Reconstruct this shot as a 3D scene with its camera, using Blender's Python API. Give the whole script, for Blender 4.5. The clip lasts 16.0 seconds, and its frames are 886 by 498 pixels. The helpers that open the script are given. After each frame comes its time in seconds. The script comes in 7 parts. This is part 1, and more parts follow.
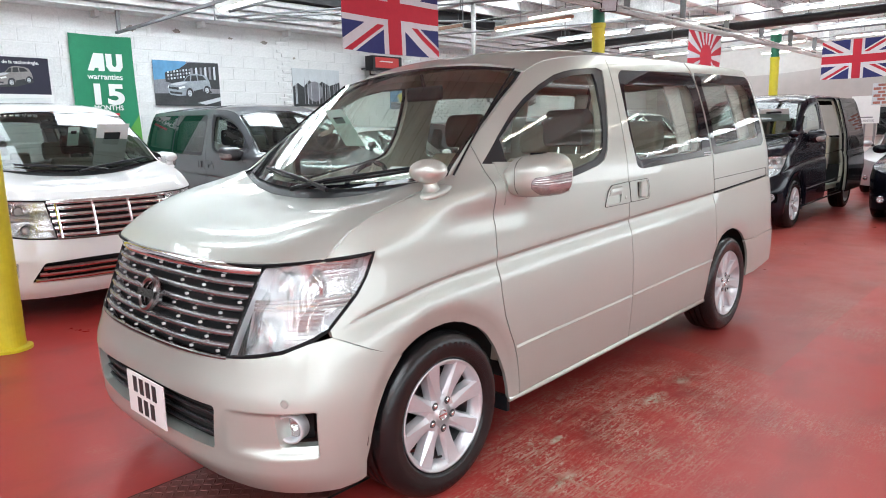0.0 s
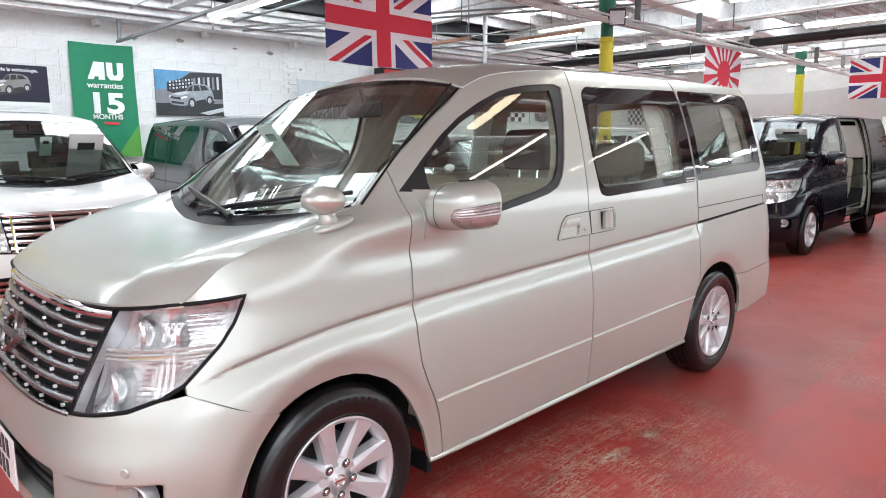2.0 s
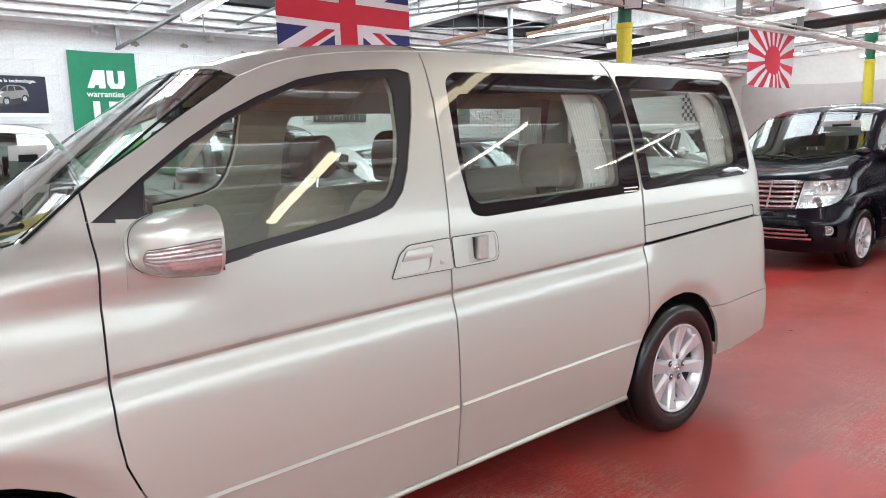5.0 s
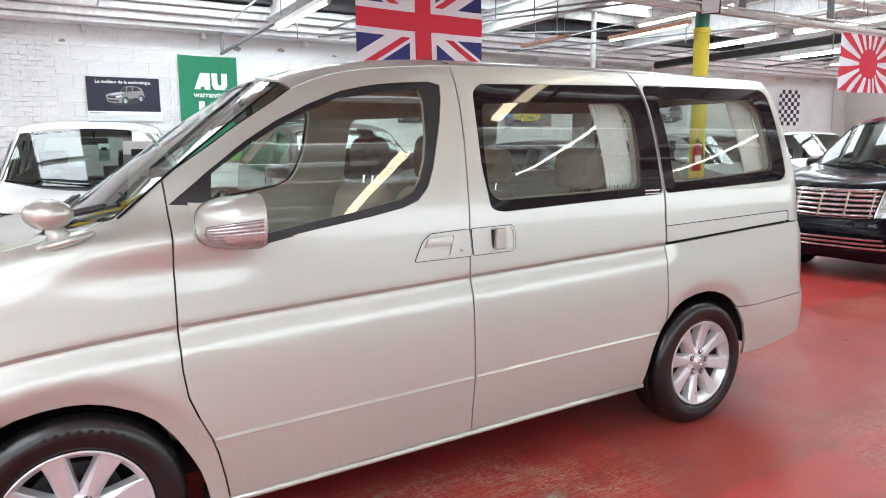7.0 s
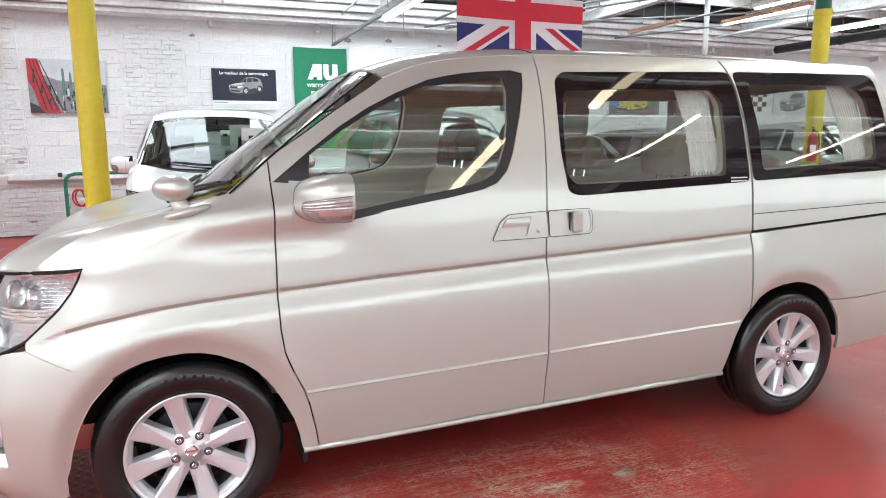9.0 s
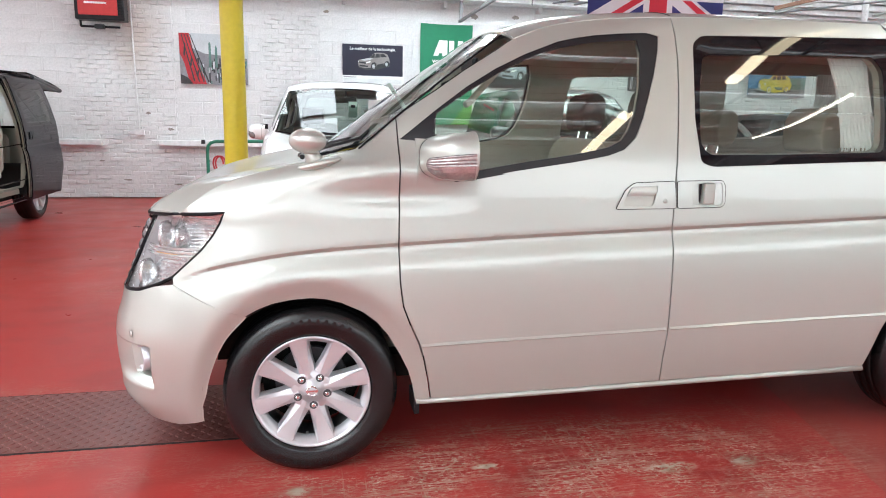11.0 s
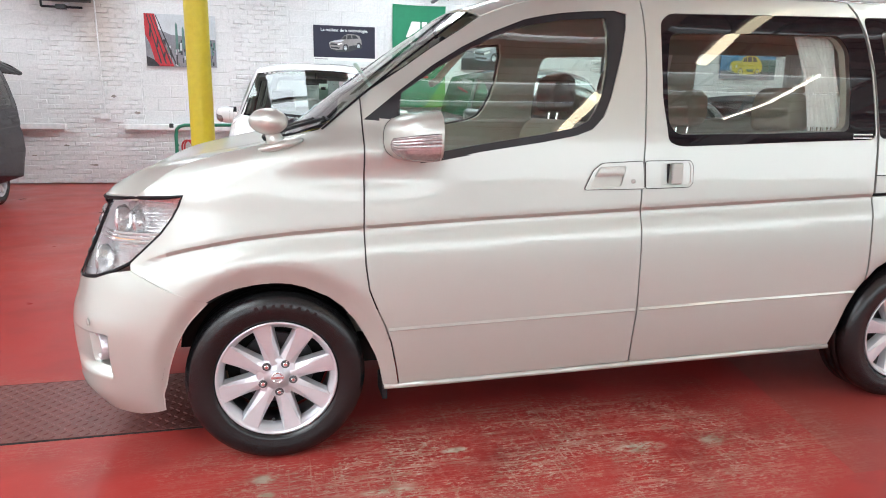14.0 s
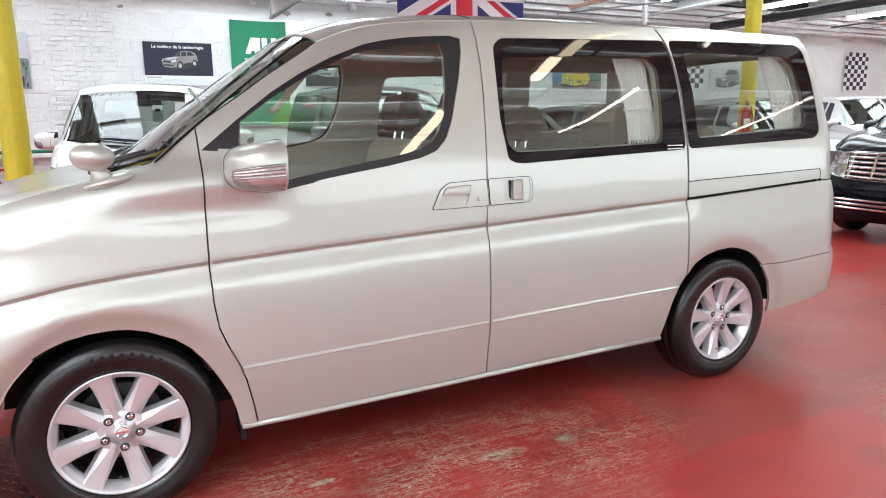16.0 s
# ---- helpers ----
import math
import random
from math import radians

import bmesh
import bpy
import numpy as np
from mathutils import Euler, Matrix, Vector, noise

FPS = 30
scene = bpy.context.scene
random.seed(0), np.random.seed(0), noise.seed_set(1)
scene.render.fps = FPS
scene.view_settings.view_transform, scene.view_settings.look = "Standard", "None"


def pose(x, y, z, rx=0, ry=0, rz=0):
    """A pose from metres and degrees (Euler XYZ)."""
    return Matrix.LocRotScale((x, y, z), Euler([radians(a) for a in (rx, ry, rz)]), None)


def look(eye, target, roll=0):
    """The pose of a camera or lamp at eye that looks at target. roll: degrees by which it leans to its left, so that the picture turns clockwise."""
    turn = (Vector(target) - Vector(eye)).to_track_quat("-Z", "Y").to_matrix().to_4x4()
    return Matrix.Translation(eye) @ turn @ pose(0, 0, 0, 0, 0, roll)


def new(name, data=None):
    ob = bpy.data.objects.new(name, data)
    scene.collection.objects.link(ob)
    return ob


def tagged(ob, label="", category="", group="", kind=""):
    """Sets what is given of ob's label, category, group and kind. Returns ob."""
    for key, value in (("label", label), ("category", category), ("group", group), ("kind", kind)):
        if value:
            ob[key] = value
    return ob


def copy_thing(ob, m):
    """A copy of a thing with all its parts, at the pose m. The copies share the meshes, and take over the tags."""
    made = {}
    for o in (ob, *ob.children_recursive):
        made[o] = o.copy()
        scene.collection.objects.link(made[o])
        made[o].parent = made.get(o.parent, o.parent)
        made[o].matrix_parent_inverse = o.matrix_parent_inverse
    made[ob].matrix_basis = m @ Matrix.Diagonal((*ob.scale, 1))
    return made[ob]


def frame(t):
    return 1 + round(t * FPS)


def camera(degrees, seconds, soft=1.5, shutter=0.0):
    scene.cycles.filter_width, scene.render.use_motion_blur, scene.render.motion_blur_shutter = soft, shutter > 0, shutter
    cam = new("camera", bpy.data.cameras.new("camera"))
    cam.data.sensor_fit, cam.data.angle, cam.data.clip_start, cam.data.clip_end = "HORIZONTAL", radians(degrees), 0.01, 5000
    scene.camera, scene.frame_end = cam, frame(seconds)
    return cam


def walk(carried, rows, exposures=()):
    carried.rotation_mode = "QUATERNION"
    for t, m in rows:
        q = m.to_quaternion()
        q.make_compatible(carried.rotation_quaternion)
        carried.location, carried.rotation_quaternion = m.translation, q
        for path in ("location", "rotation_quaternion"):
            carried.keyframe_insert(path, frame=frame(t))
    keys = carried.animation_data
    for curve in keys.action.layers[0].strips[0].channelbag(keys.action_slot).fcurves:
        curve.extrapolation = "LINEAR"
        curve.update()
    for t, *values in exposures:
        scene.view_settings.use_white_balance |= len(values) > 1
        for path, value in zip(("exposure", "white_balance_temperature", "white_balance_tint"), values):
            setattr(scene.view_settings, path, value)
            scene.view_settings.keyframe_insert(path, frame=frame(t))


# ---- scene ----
cam = camera(67.2, 16.0, 1.0)
PATH = [
    (0, (-1.811, -1.679, 1.433), (-0.383, -0.322, 1.089), -1.5),
    (0.5, (-1.737, -1.669, 1.445), (-0.289, -0.331, 1.111), -1.6),
    (1, (-1.584, -1.63, 1.457), (-0.127, -0.296, 1.145), -1.5),
    (1.5, (-1.445, -1.64, 1.456), (-0.007, -0.287, 1.134), -2.3),
    (2, (-1.247, -1.739, 1.466), (0.13, -0.322, 1.159), -0.5),
    (2.5, (-1.088, -1.772, 1.459), (0.272, -0.338, 1.148), -2.1),
    (3, (-0.857, -1.718, 1.462), (0.544, -0.321, 1.169), -0.3),
    (5.5, (0.12, -1.858, 1.468), (1.238, -0.225, 1.177), -1.4),
    (6, (0.168, -2.028, 1.472), (1.183, -0.328, 1.187), -0.6),
    (6.5, (0.106, -2.124, 1.468), (1.093, -0.409, 1.177), -0.6),
    (7, (0.015, -2.232, 1.467), (1.014, -0.524, 1.175), -0.7),
    (7.5, (-0.007, -2.308, 1.471), (0.972, -0.589, 1.175), -1.0),
    (8, (0.027, -2.368, 1.467), (0.91, -0.598, 1.167), -0.9),
    (8.5, (0.038, -2.415, 1.463), (0.831, -0.605, 1.153), -0.7),
    (9, (0.029, -2.436, 1.45), (0.747, -0.597, 1.129), -0.4),
    (9.5, (0.015, -2.437, 1.439), (0.645, -0.568, 1.107), -0.2),
    (10, (-0.002, -2.453, 1.425), (0.54, -0.558, 1.083), 0.3),
    (12.5, (0.01, -2.439, 1.301), (0.3, -0.505, 0.88), 1.6),
    (13, (0.014, -2.443, 1.313), (0.316, -0.513, 0.887), 1.9),
    (13.5, (0.025, -2.426, 1.332), (0.375, -0.505, 0.901), 1.8),
    (14, (0.048, -2.418, 1.354), (0.506, -0.516, 0.935), 1.0),
    (14.5, (0.055, -2.422, 1.371), (0.604, -0.544, 0.957), 0.4),
    (15, (0.065, -2.425, 1.386), (0.705, -0.573, 0.985), -0.4),
    (15.5, (0.074, -2.429, 1.394), (0.829, -0.617, 1.007), -0.2),
    (16, (0.072, -2.418, 1.402), (0.928, -0.651, 1.019), -0.6),
]
walk(cam, [(t, look(eye, target, roll)) for t, eye, target, roll in PATH], ((0.0, 0.20, 6300, 10), (3.0, 0.20, 6300, 10), (5.5, 0.36, 6300, 10), (10.0, 0.38, 6300, 10), (16.0, 0.38, 6300, 10)))

# ---- world and light ----
world = bpy.data.worlds.new("sky")
scene.world = world
world.use_nodes = True
wn = world.node_tree.nodes
sky = wn.new("ShaderNodeTexSky")
sky.sky_type, sky.sun_disc, sky.sun_elevation, sky.sun_rotation = "NISHITA", False, radians(40), radians(200)
world.node_tree.links.new(sky.outputs[0], wn["Background"].inputs[0])
wn["Background"].inputs[1].default_value = 0.10

DAY = 17.5          # watts of daylight through each square metre of clear rooflight
ROOF_Z = 4.25       # underside of the roof deck
FLOOR = -.018       # height of the floor
# rooflights: x from, to, y from, to, and how clear the sheet is
# those over the south side are unseen, added to brighten floor and reflections
ROOFLIGHTS = ((-8.7, -6.2, -6.0, 8.4, .72), (-3.2, -.8, 6.5, 8.2, .9), (1.2, 4.7, 6.6, 8.2, 1.9), (5.2, 8.6, 6.8, 8.2, .8), (-.7, .3, 2.5, 7.0, .8), (-5.6, -1.4, -7.0, -1.6, .95), (5.2, 8.2, -1.9, 1.6, .6), (9.6, 10.7, 1.0, 8.4, .85), (13.0, 14.1, 1.0, 8.4, .85), (16.3, 17.4, 1.0, 8.4, .9), (19.0, 20.2, 1.0, 8.4, .6), (19.0, 20.4, -8.6, -1.0, 1.6))
# unseen glowing strips without lamps, added for striped reflections in the side windows
STRIPE_GLOWS = tuple((-1.4, 12.0, -7.30 + k * .62, -7.12 + k * .62, 0) for k in range(9))
for x0, x1, y0, y1, clear in ROOFLIGHTS:
    lamp = bpy.data.lights.new("rooflight", "AREA")
    lamp.shape, lamp.size, lamp.size_y, lamp.energy, lamp.color = "RECTANGLE", x1 - x0, y1 - y0, DAY * clear * (x1 - x0) * (y1 - y0), (0.90, 1.0, 1.05)
    ob = new("rooflight_daylight", lamp)
    ob.location = ((x0 + x1) / 2, (y0 + y1) / 2, ROOF_Z + 0.02)
# unseen glowing panels added along the south side to light the van's flank
GLOW_PANELS = tuple((x, min(x + 3.0, 20.95)) for x in (-8.2, -5.1, -2.0, 1.1, 4.2, 7.3, 10.4, 13.5, 16.6, 19.7))
GLOW_LOW, GLOW_HIGH, GLOW_DAY = 1.55, 3.15, 8.6
lamp = bpy.data.lights.new("door_daylight", "AREA")
lamp.shape, lamp.size, lamp.size_y, lamp.color = "RECTANGLE", 29.0, GLOW_HIGH - GLOW_LOW, (0.90, 1.0, 1.05)
lamp.energy = GLOW_DAY * lamp.size * lamp.size_y
new("door_daylight", lamp).matrix_basis = look((6.35, -8.97, (GLOW_LOW + GLOW_HIGH) / 2), (6.35, 0, (GLOW_LOW + GLOW_HIGH) / 2))

# ---- materials ----
def material(name, base, rough=0.5, metal=0.0, coat=0.0, bump=0.0, scale=20.0, vary=0.12, fine=None, spec=0.5, emit=None, sheen=0.0):
    """A painted or plain surface: colour that drifts at a broad and a fine scale, with relief."""
    m = bpy.data.materials.new(name)
    m.use_nodes = True
    nt, p = m.node_tree, m.node_tree.nodes["Principled BSDF"]
    n, l = nt.nodes, nt.links
    p.inputs["Base Color"].default_value = (*base, 1)
    p.inputs["Roughness"].default_value = rough
    p.inputs["Metallic"].default_value = metal
    p.inputs["Coat Weight"].default_value = coat
    p.inputs["Coat Roughness"].default_value = 0.04
    p.inputs["Specular IOR Level"].default_value = spec
    p.inputs["Sheen Weight"].default_value = sheen
    if emit:
        p.inputs["Emission Color"].default_value = (*emit[0], 1)
        p.inputs["Emission Strength"].default_value = emit[1]
    if vary or bump:
        co = n.new("ShaderNodeTexCoord")
        a, b = n.new("ShaderNodeTexNoise"), n.new("ShaderNodeTexNoise")
        a.inputs["Scale"].default_value, b.inputs["Scale"].default_value = scale * 0.12, fine or scale
        a.inputs["Detail"].default_value, b.inputs["Detail"].default_value = 4, 6
        for t in (a, b):
            l.new(co.outputs["Object"], t.inputs["Vector"])
        add = n.new("ShaderNodeMath")
        add.operation = "ADD"
        l.new(a.outputs[0], add.inputs[0])
        l.new(b.outputs[0], add.inputs[1])
        rng = n.new("ShaderNodeMapRange")
        rng.inputs["From Min"].default_value, rng.inputs["From Max"].default_value = 0.6, 1.4
        rng.inputs["To Min"].default_value, rng.inputs["To Max"].default_value = 1 - vary, 1 + vary
        l.new(add.outputs[0], rng.inputs[0])
        mul = n.new("ShaderNodeMix")
        mul.data_type, mul.blend_type = "RGBA", "MULTIPLY"
        mul.inputs[0].default_value = 1
        mul.inputs[6].default_value = (*base, 1)
        l.new(rng.outputs[0], mul.inputs[7])
        l.new(mul.outputs[2], p.inputs["Base Color"])
        if bump:
            bp = n.new("ShaderNodeBump")
            bp.inputs["Strength"].default_value, bp.inputs["Distance"].default_value = bump, 0.01
            l.new(b.outputs[0], bp.inputs["Height"])
            l.new(bp.outputs[0], p.inputs["Normal"])
    return m


def glass(name, tint, gloss=1.5):
    """Thin glazing: tinted and clear, with a mirror sheen that grows towards grazing sight."""
    m = bpy.data.materials.new(name)
    m.use_nodes = True
    n, l = m.node_tree.nodes, m.node_tree.links
    n.remove(n["Principled BSDF"])
    tr, gl, lw, power, mul, mix = (n.new("ShaderNode" + k) for k in ("BsdfTransparent", "BsdfGlossy", "LayerWeight", "Math", "Math", "MixShader"))
    tr.inputs[0].default_value = (*tint, 1)
    gl.inputs["Roughness"].default_value = 0.0
    gl.inputs[0].default_value = (1, 1, 1, 1)
    lw.inputs[0].default_value = 0.5
    head_on = ((gloss - 1) / (gloss + 1)) ** 2 * 1.5
    power.operation, mul.operation = "POWER", "MULTIPLY_ADD"
    power.inputs[1].default_value = 5.0
    mul.inputs[1].default_value, mul.inputs[2].default_value = 1 - head_on, head_on
    l.new(lw.outputs["Facing"], power.inputs[0])
    l.new(power.outputs[0], mul.inputs[0])
    l.new(mul.outputs[0], mix.inputs[0])
    l.new(tr.outputs[0], mix.inputs[1])
    l.new(gl.outputs[0], mix.inputs[2])
    l.new(mix.outputs[0], n["Material Output"].inputs[0])
    return m


def car_paint(name, base, metal=0.35, rough=0.34, coat=1.0):
    m = material(name, base, rough, metal, coat=coat, vary=0.03, scale=6, fine=900)
    p = m.node_tree.nodes["Principled BSDF"]
    p.inputs["Coat Roughness"].default_value = 0.02
    p.inputs["Specular IOR Level"].default_value = 0.1
    # pressed panels are never quite flat
    n, l = m.node_tree.nodes, m.node_tree.links
    co, mp, t, bp = (n.new("ShaderNode" + k) for k in ("TexCoord", "Mapping", "TexNoise", "Bump"))
    mp.inputs["Scale"].default_value = (0.6, 1.0, 3.0)
    t.inputs["Scale"].default_value, t.inputs["Detail"].default_value = 5.0, 2.0
    bp.inputs["Strength"].default_value, bp.inputs["Distance"].default_value = 1.0, 0.00045
    l.new(co.outputs["Object"], mp.inputs[0])
    l.new(mp.outputs[0], t.inputs["Vector"])
    l.new(t.outputs[0], bp.inputs["Height"])
    for key in ("Normal", "Coat Normal"):
        l.new(bp.outputs[0], p.inputs[key])
    return m


def floor_paint():
    m = bpy.data.materials.new("red_floor_paint")
    m.use_nodes = True
    nt = m.node_tree
    n, l, p = nt.nodes, nt.links, nt.nodes["Principled BSDF"]
    co = n.new("ShaderNodeTexCoord")

    def noise_tex(scale, detail, stretch=(1, 1, 1), rough=0.6):
        mp, t = n.new("ShaderNodeMapping"), n.new("ShaderNodeTexNoise")
        mp.inputs["Scale"].default_value = stretch
        t.inputs["Scale"].default_value, t.inputs["Detail"].default_value, t.inputs["Roughness"].default_value = scale, detail, rough
        l.new(co.outputs["Object"], mp.inputs[0])
        l.new(mp.outputs[0], t.inputs["Vector"])
        return t.outputs[0]

    def ramp(v, a, b, lo=0.0, hi=1.0):
        r = n.new("ShaderNodeMapRange")
        r.inputs[1].default_value, r.inputs[2].default_value, r.inputs[3].default_value, r.inputs[4].default_value = a, b, lo, hi
        l.new(v, r.inputs[0])
        return r.outputs[0]

    def math(op, a, b):
        k = n.new("ShaderNodeMath")
        k.operation = op
        for i, v in enumerate((a, b)):
            if isinstance(v, float):
                k.inputs[i].default_value = v
            else:
                l.new(v, k.inputs[i])
        return k.outputs[0]

    def mix(f, a, b):
        k = n.new("ShaderNodeMix")
        k.data_type = "RGBA"
        l.new(f, k.inputs[0])
        for i, v in ((6, a), (7, b)):
            if isinstance(v, tuple):
                k.inputs[i].default_value = (*v, 1)
            else:
                l.new(v, k.inputs[i])
        return k.outputs[2]

    broad, cloud, grain = noise_tex(0.35, 3), noise_tex(2.2, 6), noise_tex(90, 5)
    sep = n.new("ShaderNodeSeparateXYZ")
    l.new(co.outputs["Object"], sep.inputs[0])
    px, py = sep.outputs[0], sep.outputs[1]

    def spot(cx, cy, rx, ry):
        """One inside an uneven oval, fading past its edge."""
        q = math("ADD", math("POWER", math("ABSOLUTE", math("MULTIPLY", math("SUBTRACT", px, cx), 1 / rx), 0.0), 2.0),
                 math("POWER", math("ABSOLUTE", math("MULTIPLY", math("SUBTRACT", py, cy), 1 / ry), 0.0), 2.0))
        return ramp(q, 0.2, 1.0, 1.0, 0.0)

    # fine scratches along and across the hall, and rubbed specks
    along = ramp(noise_tex(34, 7, (0.12, 2.4, 1), 0.70), 0.51, 0.57)
    cross = ramp(noise_tex(10, 5, (5.0, 0.14, 1), 0.6), 0.60, 0.64, 0.0, 0.45)
    speck = ramp(noise_tex(70, 5, (0.6, 1.4, 1), 0.8), 0.505, 0.61)
    lane = spot(1.0, -0.12, 1.7, 0.60)
    where = math("MAXIMUM", ramp(noise_tex(0.8, 4), 0.52, 0.72, 0.02, 0.6), math("MULTIPLY", lane, ramp(noise_tex(3.0, 5), 0.34, 0.56)))
    worn = math("MULTIPLY", math("MAXIMUM", math("MULTIPLY", along, 0.5), math("MAXIMUM", cross, speck)), where)
    bare = 0.0
    for cx, cy, rx, ry in ((1.79, -.14, .07, .05), (.70, -.015, .08, .03), (.38, -.25, .13, .028), (-.06, -.08, .06, .04), (-.05, -.19, .04, .03), (1.45, -.14, .14, .05)):
        s = spot(cx, cy, rx, ry)
        bare = s if bare == 0.0 else math("MAXIMUM", bare, s)
    bare = math("MULTIPLY", bare, ramp(noise_tex(26, 5, (0.6, 1.4, 1), 0.75), 0.44, 0.52))
    worn = math("MAXIMUM", worn, bare)
    red = mix(ramp(cloud, 0.35, 0.7), (0.345, 0.032, 0.028), (0.395, 0.042, 0.036))
    red = mix(ramp(broad, 0.35, 0.65, 0.0, 0.5), red, (0.345, 0.047, 0.041))
    # a later coat of paint, duller, with a straight edge
    coat = math("MULTIPLY", ramp(math("ADD", px, math("MULTIPLY", py, -0.24)), 2.295, 2.30), math("MULTIPLY", ramp(py, -.50, -.495), ramp(py, 1.3, 1.295)))
    red = mix(math("MULTIPLY", coat, 0.55), red, (0.25, 0.060, 0.048))
    under = mix(ramp(noise_tex(11, 4), 0.4, 0.62), (0.30, 0.25, 0.18), (0.44, 0.42, 0.33))
    col = mix(worn, red, under)
    dark = ramp(noise_tex(1.7, 3, (1, 1.6, 1), 0.5), 0.50, 0.80, 0.0, 0.45)
    col = mix(dark, col, (0.10, 0.03, 0.026))
    p.inputs["Specular IOR Level"].default_value = 0.20
    l.new(col, p.inputs["Base Color"])
    l.new(ramp(cloud, 0.3, 0.7, 0.27, 0.38), p.inputs["Roughness"])
    bp = n.new("ShaderNodeBump")
    bp.inputs["Strength"].default_value, bp.inputs["Distance"].default_value = 0.10, 0.002
    l.new(math("ADD", worn, math("MULTIPLY", grain, 0.6)), bp.inputs["Height"])
    l.new(bp.outputs[0], p.inputs["Normal"])
    return m


CHAMPAGNE = car_paint("champagne_paint", (0.486, 0.516, 0.472), 0.55, 0.38, 0.65)
WHITE_PAINT = car_paint("white_car_paint", (0.80, 0.80, 0.79), 0.0)
BLACK_PAINT = car_paint("black_car_paint", (0.004, 0.004, 0.008), 0.0, 0.25, 0.42)
GREY_PAINT = car_paint("grey_car_paint", (0.075, 0.08, 0.088), 0.5)
SILVER_PAINT = car_paint("silver_car_paint", (0.42, 0.43, 0.44), 0.6)
RUBBER = material("tyre_rubber", (0.008, 0.008, 0.0085), 0.27, bump=0.10, scale=60, spec=0.48)
# darker than the alloy: the shade inside the rim is in the colour
RIM_SHADE = material("rim_barrel", (0.10, 0.10, 0.105), 0.45, 0.5, vary=0.3, scale=30)
TRIM_BLACK = material("black_trim", (0.010, 0.010, 0.012), 0.40, bump=0.05, scale=300, spec=0.3)
FRAME_GREY = material("satin_window_frame", (0.014, 0.0145, 0.017), 0.35, bump=0.05, scale=300, spec=0.4)
FRIT = material("black_glass_border", (0.006, 0.006, 0.008), 0.03, vary=0)
SEAM_GREY = material("shaded_panel_gap", (0.035, 0.032, 0.03), 0.6, vary=0.1, spec=0.2)
SEAL = material("black_rubber_seal", (0.006, 0.006, 0.007), 0.6, vary=0.1, spec=0.2)
# near-black colour that stands in for shade in hollows and behind gaps
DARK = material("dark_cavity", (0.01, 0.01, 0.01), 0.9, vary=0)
CHROME = material("chrome", (0.80, 0.80, 0.80), 0.08, 1.0, vary=0.02, scale=8)
STUD = material("bright_stud_metal", (0.90, 0.90, 0.90), 0.35, 0.35, vary=0.02)
SLAT_GREY = material("smoked_grille_metal", (0.30, 0.30, 0.31), 0.24, 0.85, vary=0.05, scale=8)
DARK_CHROME = material("dark_chrome", (0.25, 0.245, 0.24), 0.20, 1.0, vary=0.03, scale=8)
REFLECTOR = material("lamp_reflector", (0.72, 0.73, 0.73), 0.13, 0.75, vary=0.2, scale=40, bump=0.35, fine=70)
ALLOY = material("silver_alloy", (0.60, 0.61, 0.63), 0.33, 0.52, coat=0.3, vary=0.04, scale=20)
AMBER = material("amber_lens", (0.75, 0.42, 0.20), 0.25, vary=0.05)
GLASS_CLEAR = glass("clear_car_glass", (0.84, 0.93, 0.87), 1.72)
GLASS_SCREEN = glass("windscreen_glass", (0.84, 0.93, 0.88), 1.68)
GLASS_DARK = glass("tinted_car_glass", (0.76, 0.82, 0.78), 1.68)
# dark tint stands in for the dim cabins of the parked vans
GLASS_MID = glass("dim_cabin_glass", (0.34, 0.40, 0.37), 1.5)
GLASS_PRIVACY = glass("privacy_glass", (0.10, 0.11, 0.11), 1.55)
LENS = glass("lamp_lens", (0.96, 0.97, 0.97), 1.45)
BEIGE = material("beige_cloth", (0.37, 0.33, 0.255), 0.9, bump=0.2, scale=250, sheen=0.2)
BEIGE_TRIM = material("beige_plastic", (0.38, 0.375, 0.31), 0.6, bump=0.1, scale=200)
DASH_GREY = material("grey_dash_plastic", (0.20, 0.205, 0.185), 0.6, bump=0.1, scale=200)
HEAD_CLOTH = material("pale_headlining", (0.52, 0.51, 0.46), 0.9, bump=0.1, scale=200)
BEIGE_LIGHT = material("pale_trim", (0.62, 0.60, 0.54), 0.6)
BROWN_CLOTH = material("brown_headrest_cloth", (0.055, 0.042, 0.033), 0.9, bump=0.2, scale=250)
CURTAIN = material("white_curtain_cloth", (0.86, 0.87, 0.84), 0.9, bump=0.15, scale=120)
PLATE_WHITE = material("plate_white", (0.80, 0.80, 0.78), 0.3, vary=0.03)
INK = material("black_ink", (0.02, 0.02, 0.022), 0.5, vary=0)
PAPER = material("white_paper", (0.80, 0.82, 0.80), 0.7, vary=0.05)
PAPER_GREEN = material("pale_green_paper", (0.55, 0.75, 0.66), 0.7, vary=0.05)
FLOOR_RED = floor_paint()
WALL_WHITE = material("white_wall_paint", (0.72, 0.718, 0.71), 0.55, bump=0.45, scale=14, vary=0.14, fine=38)
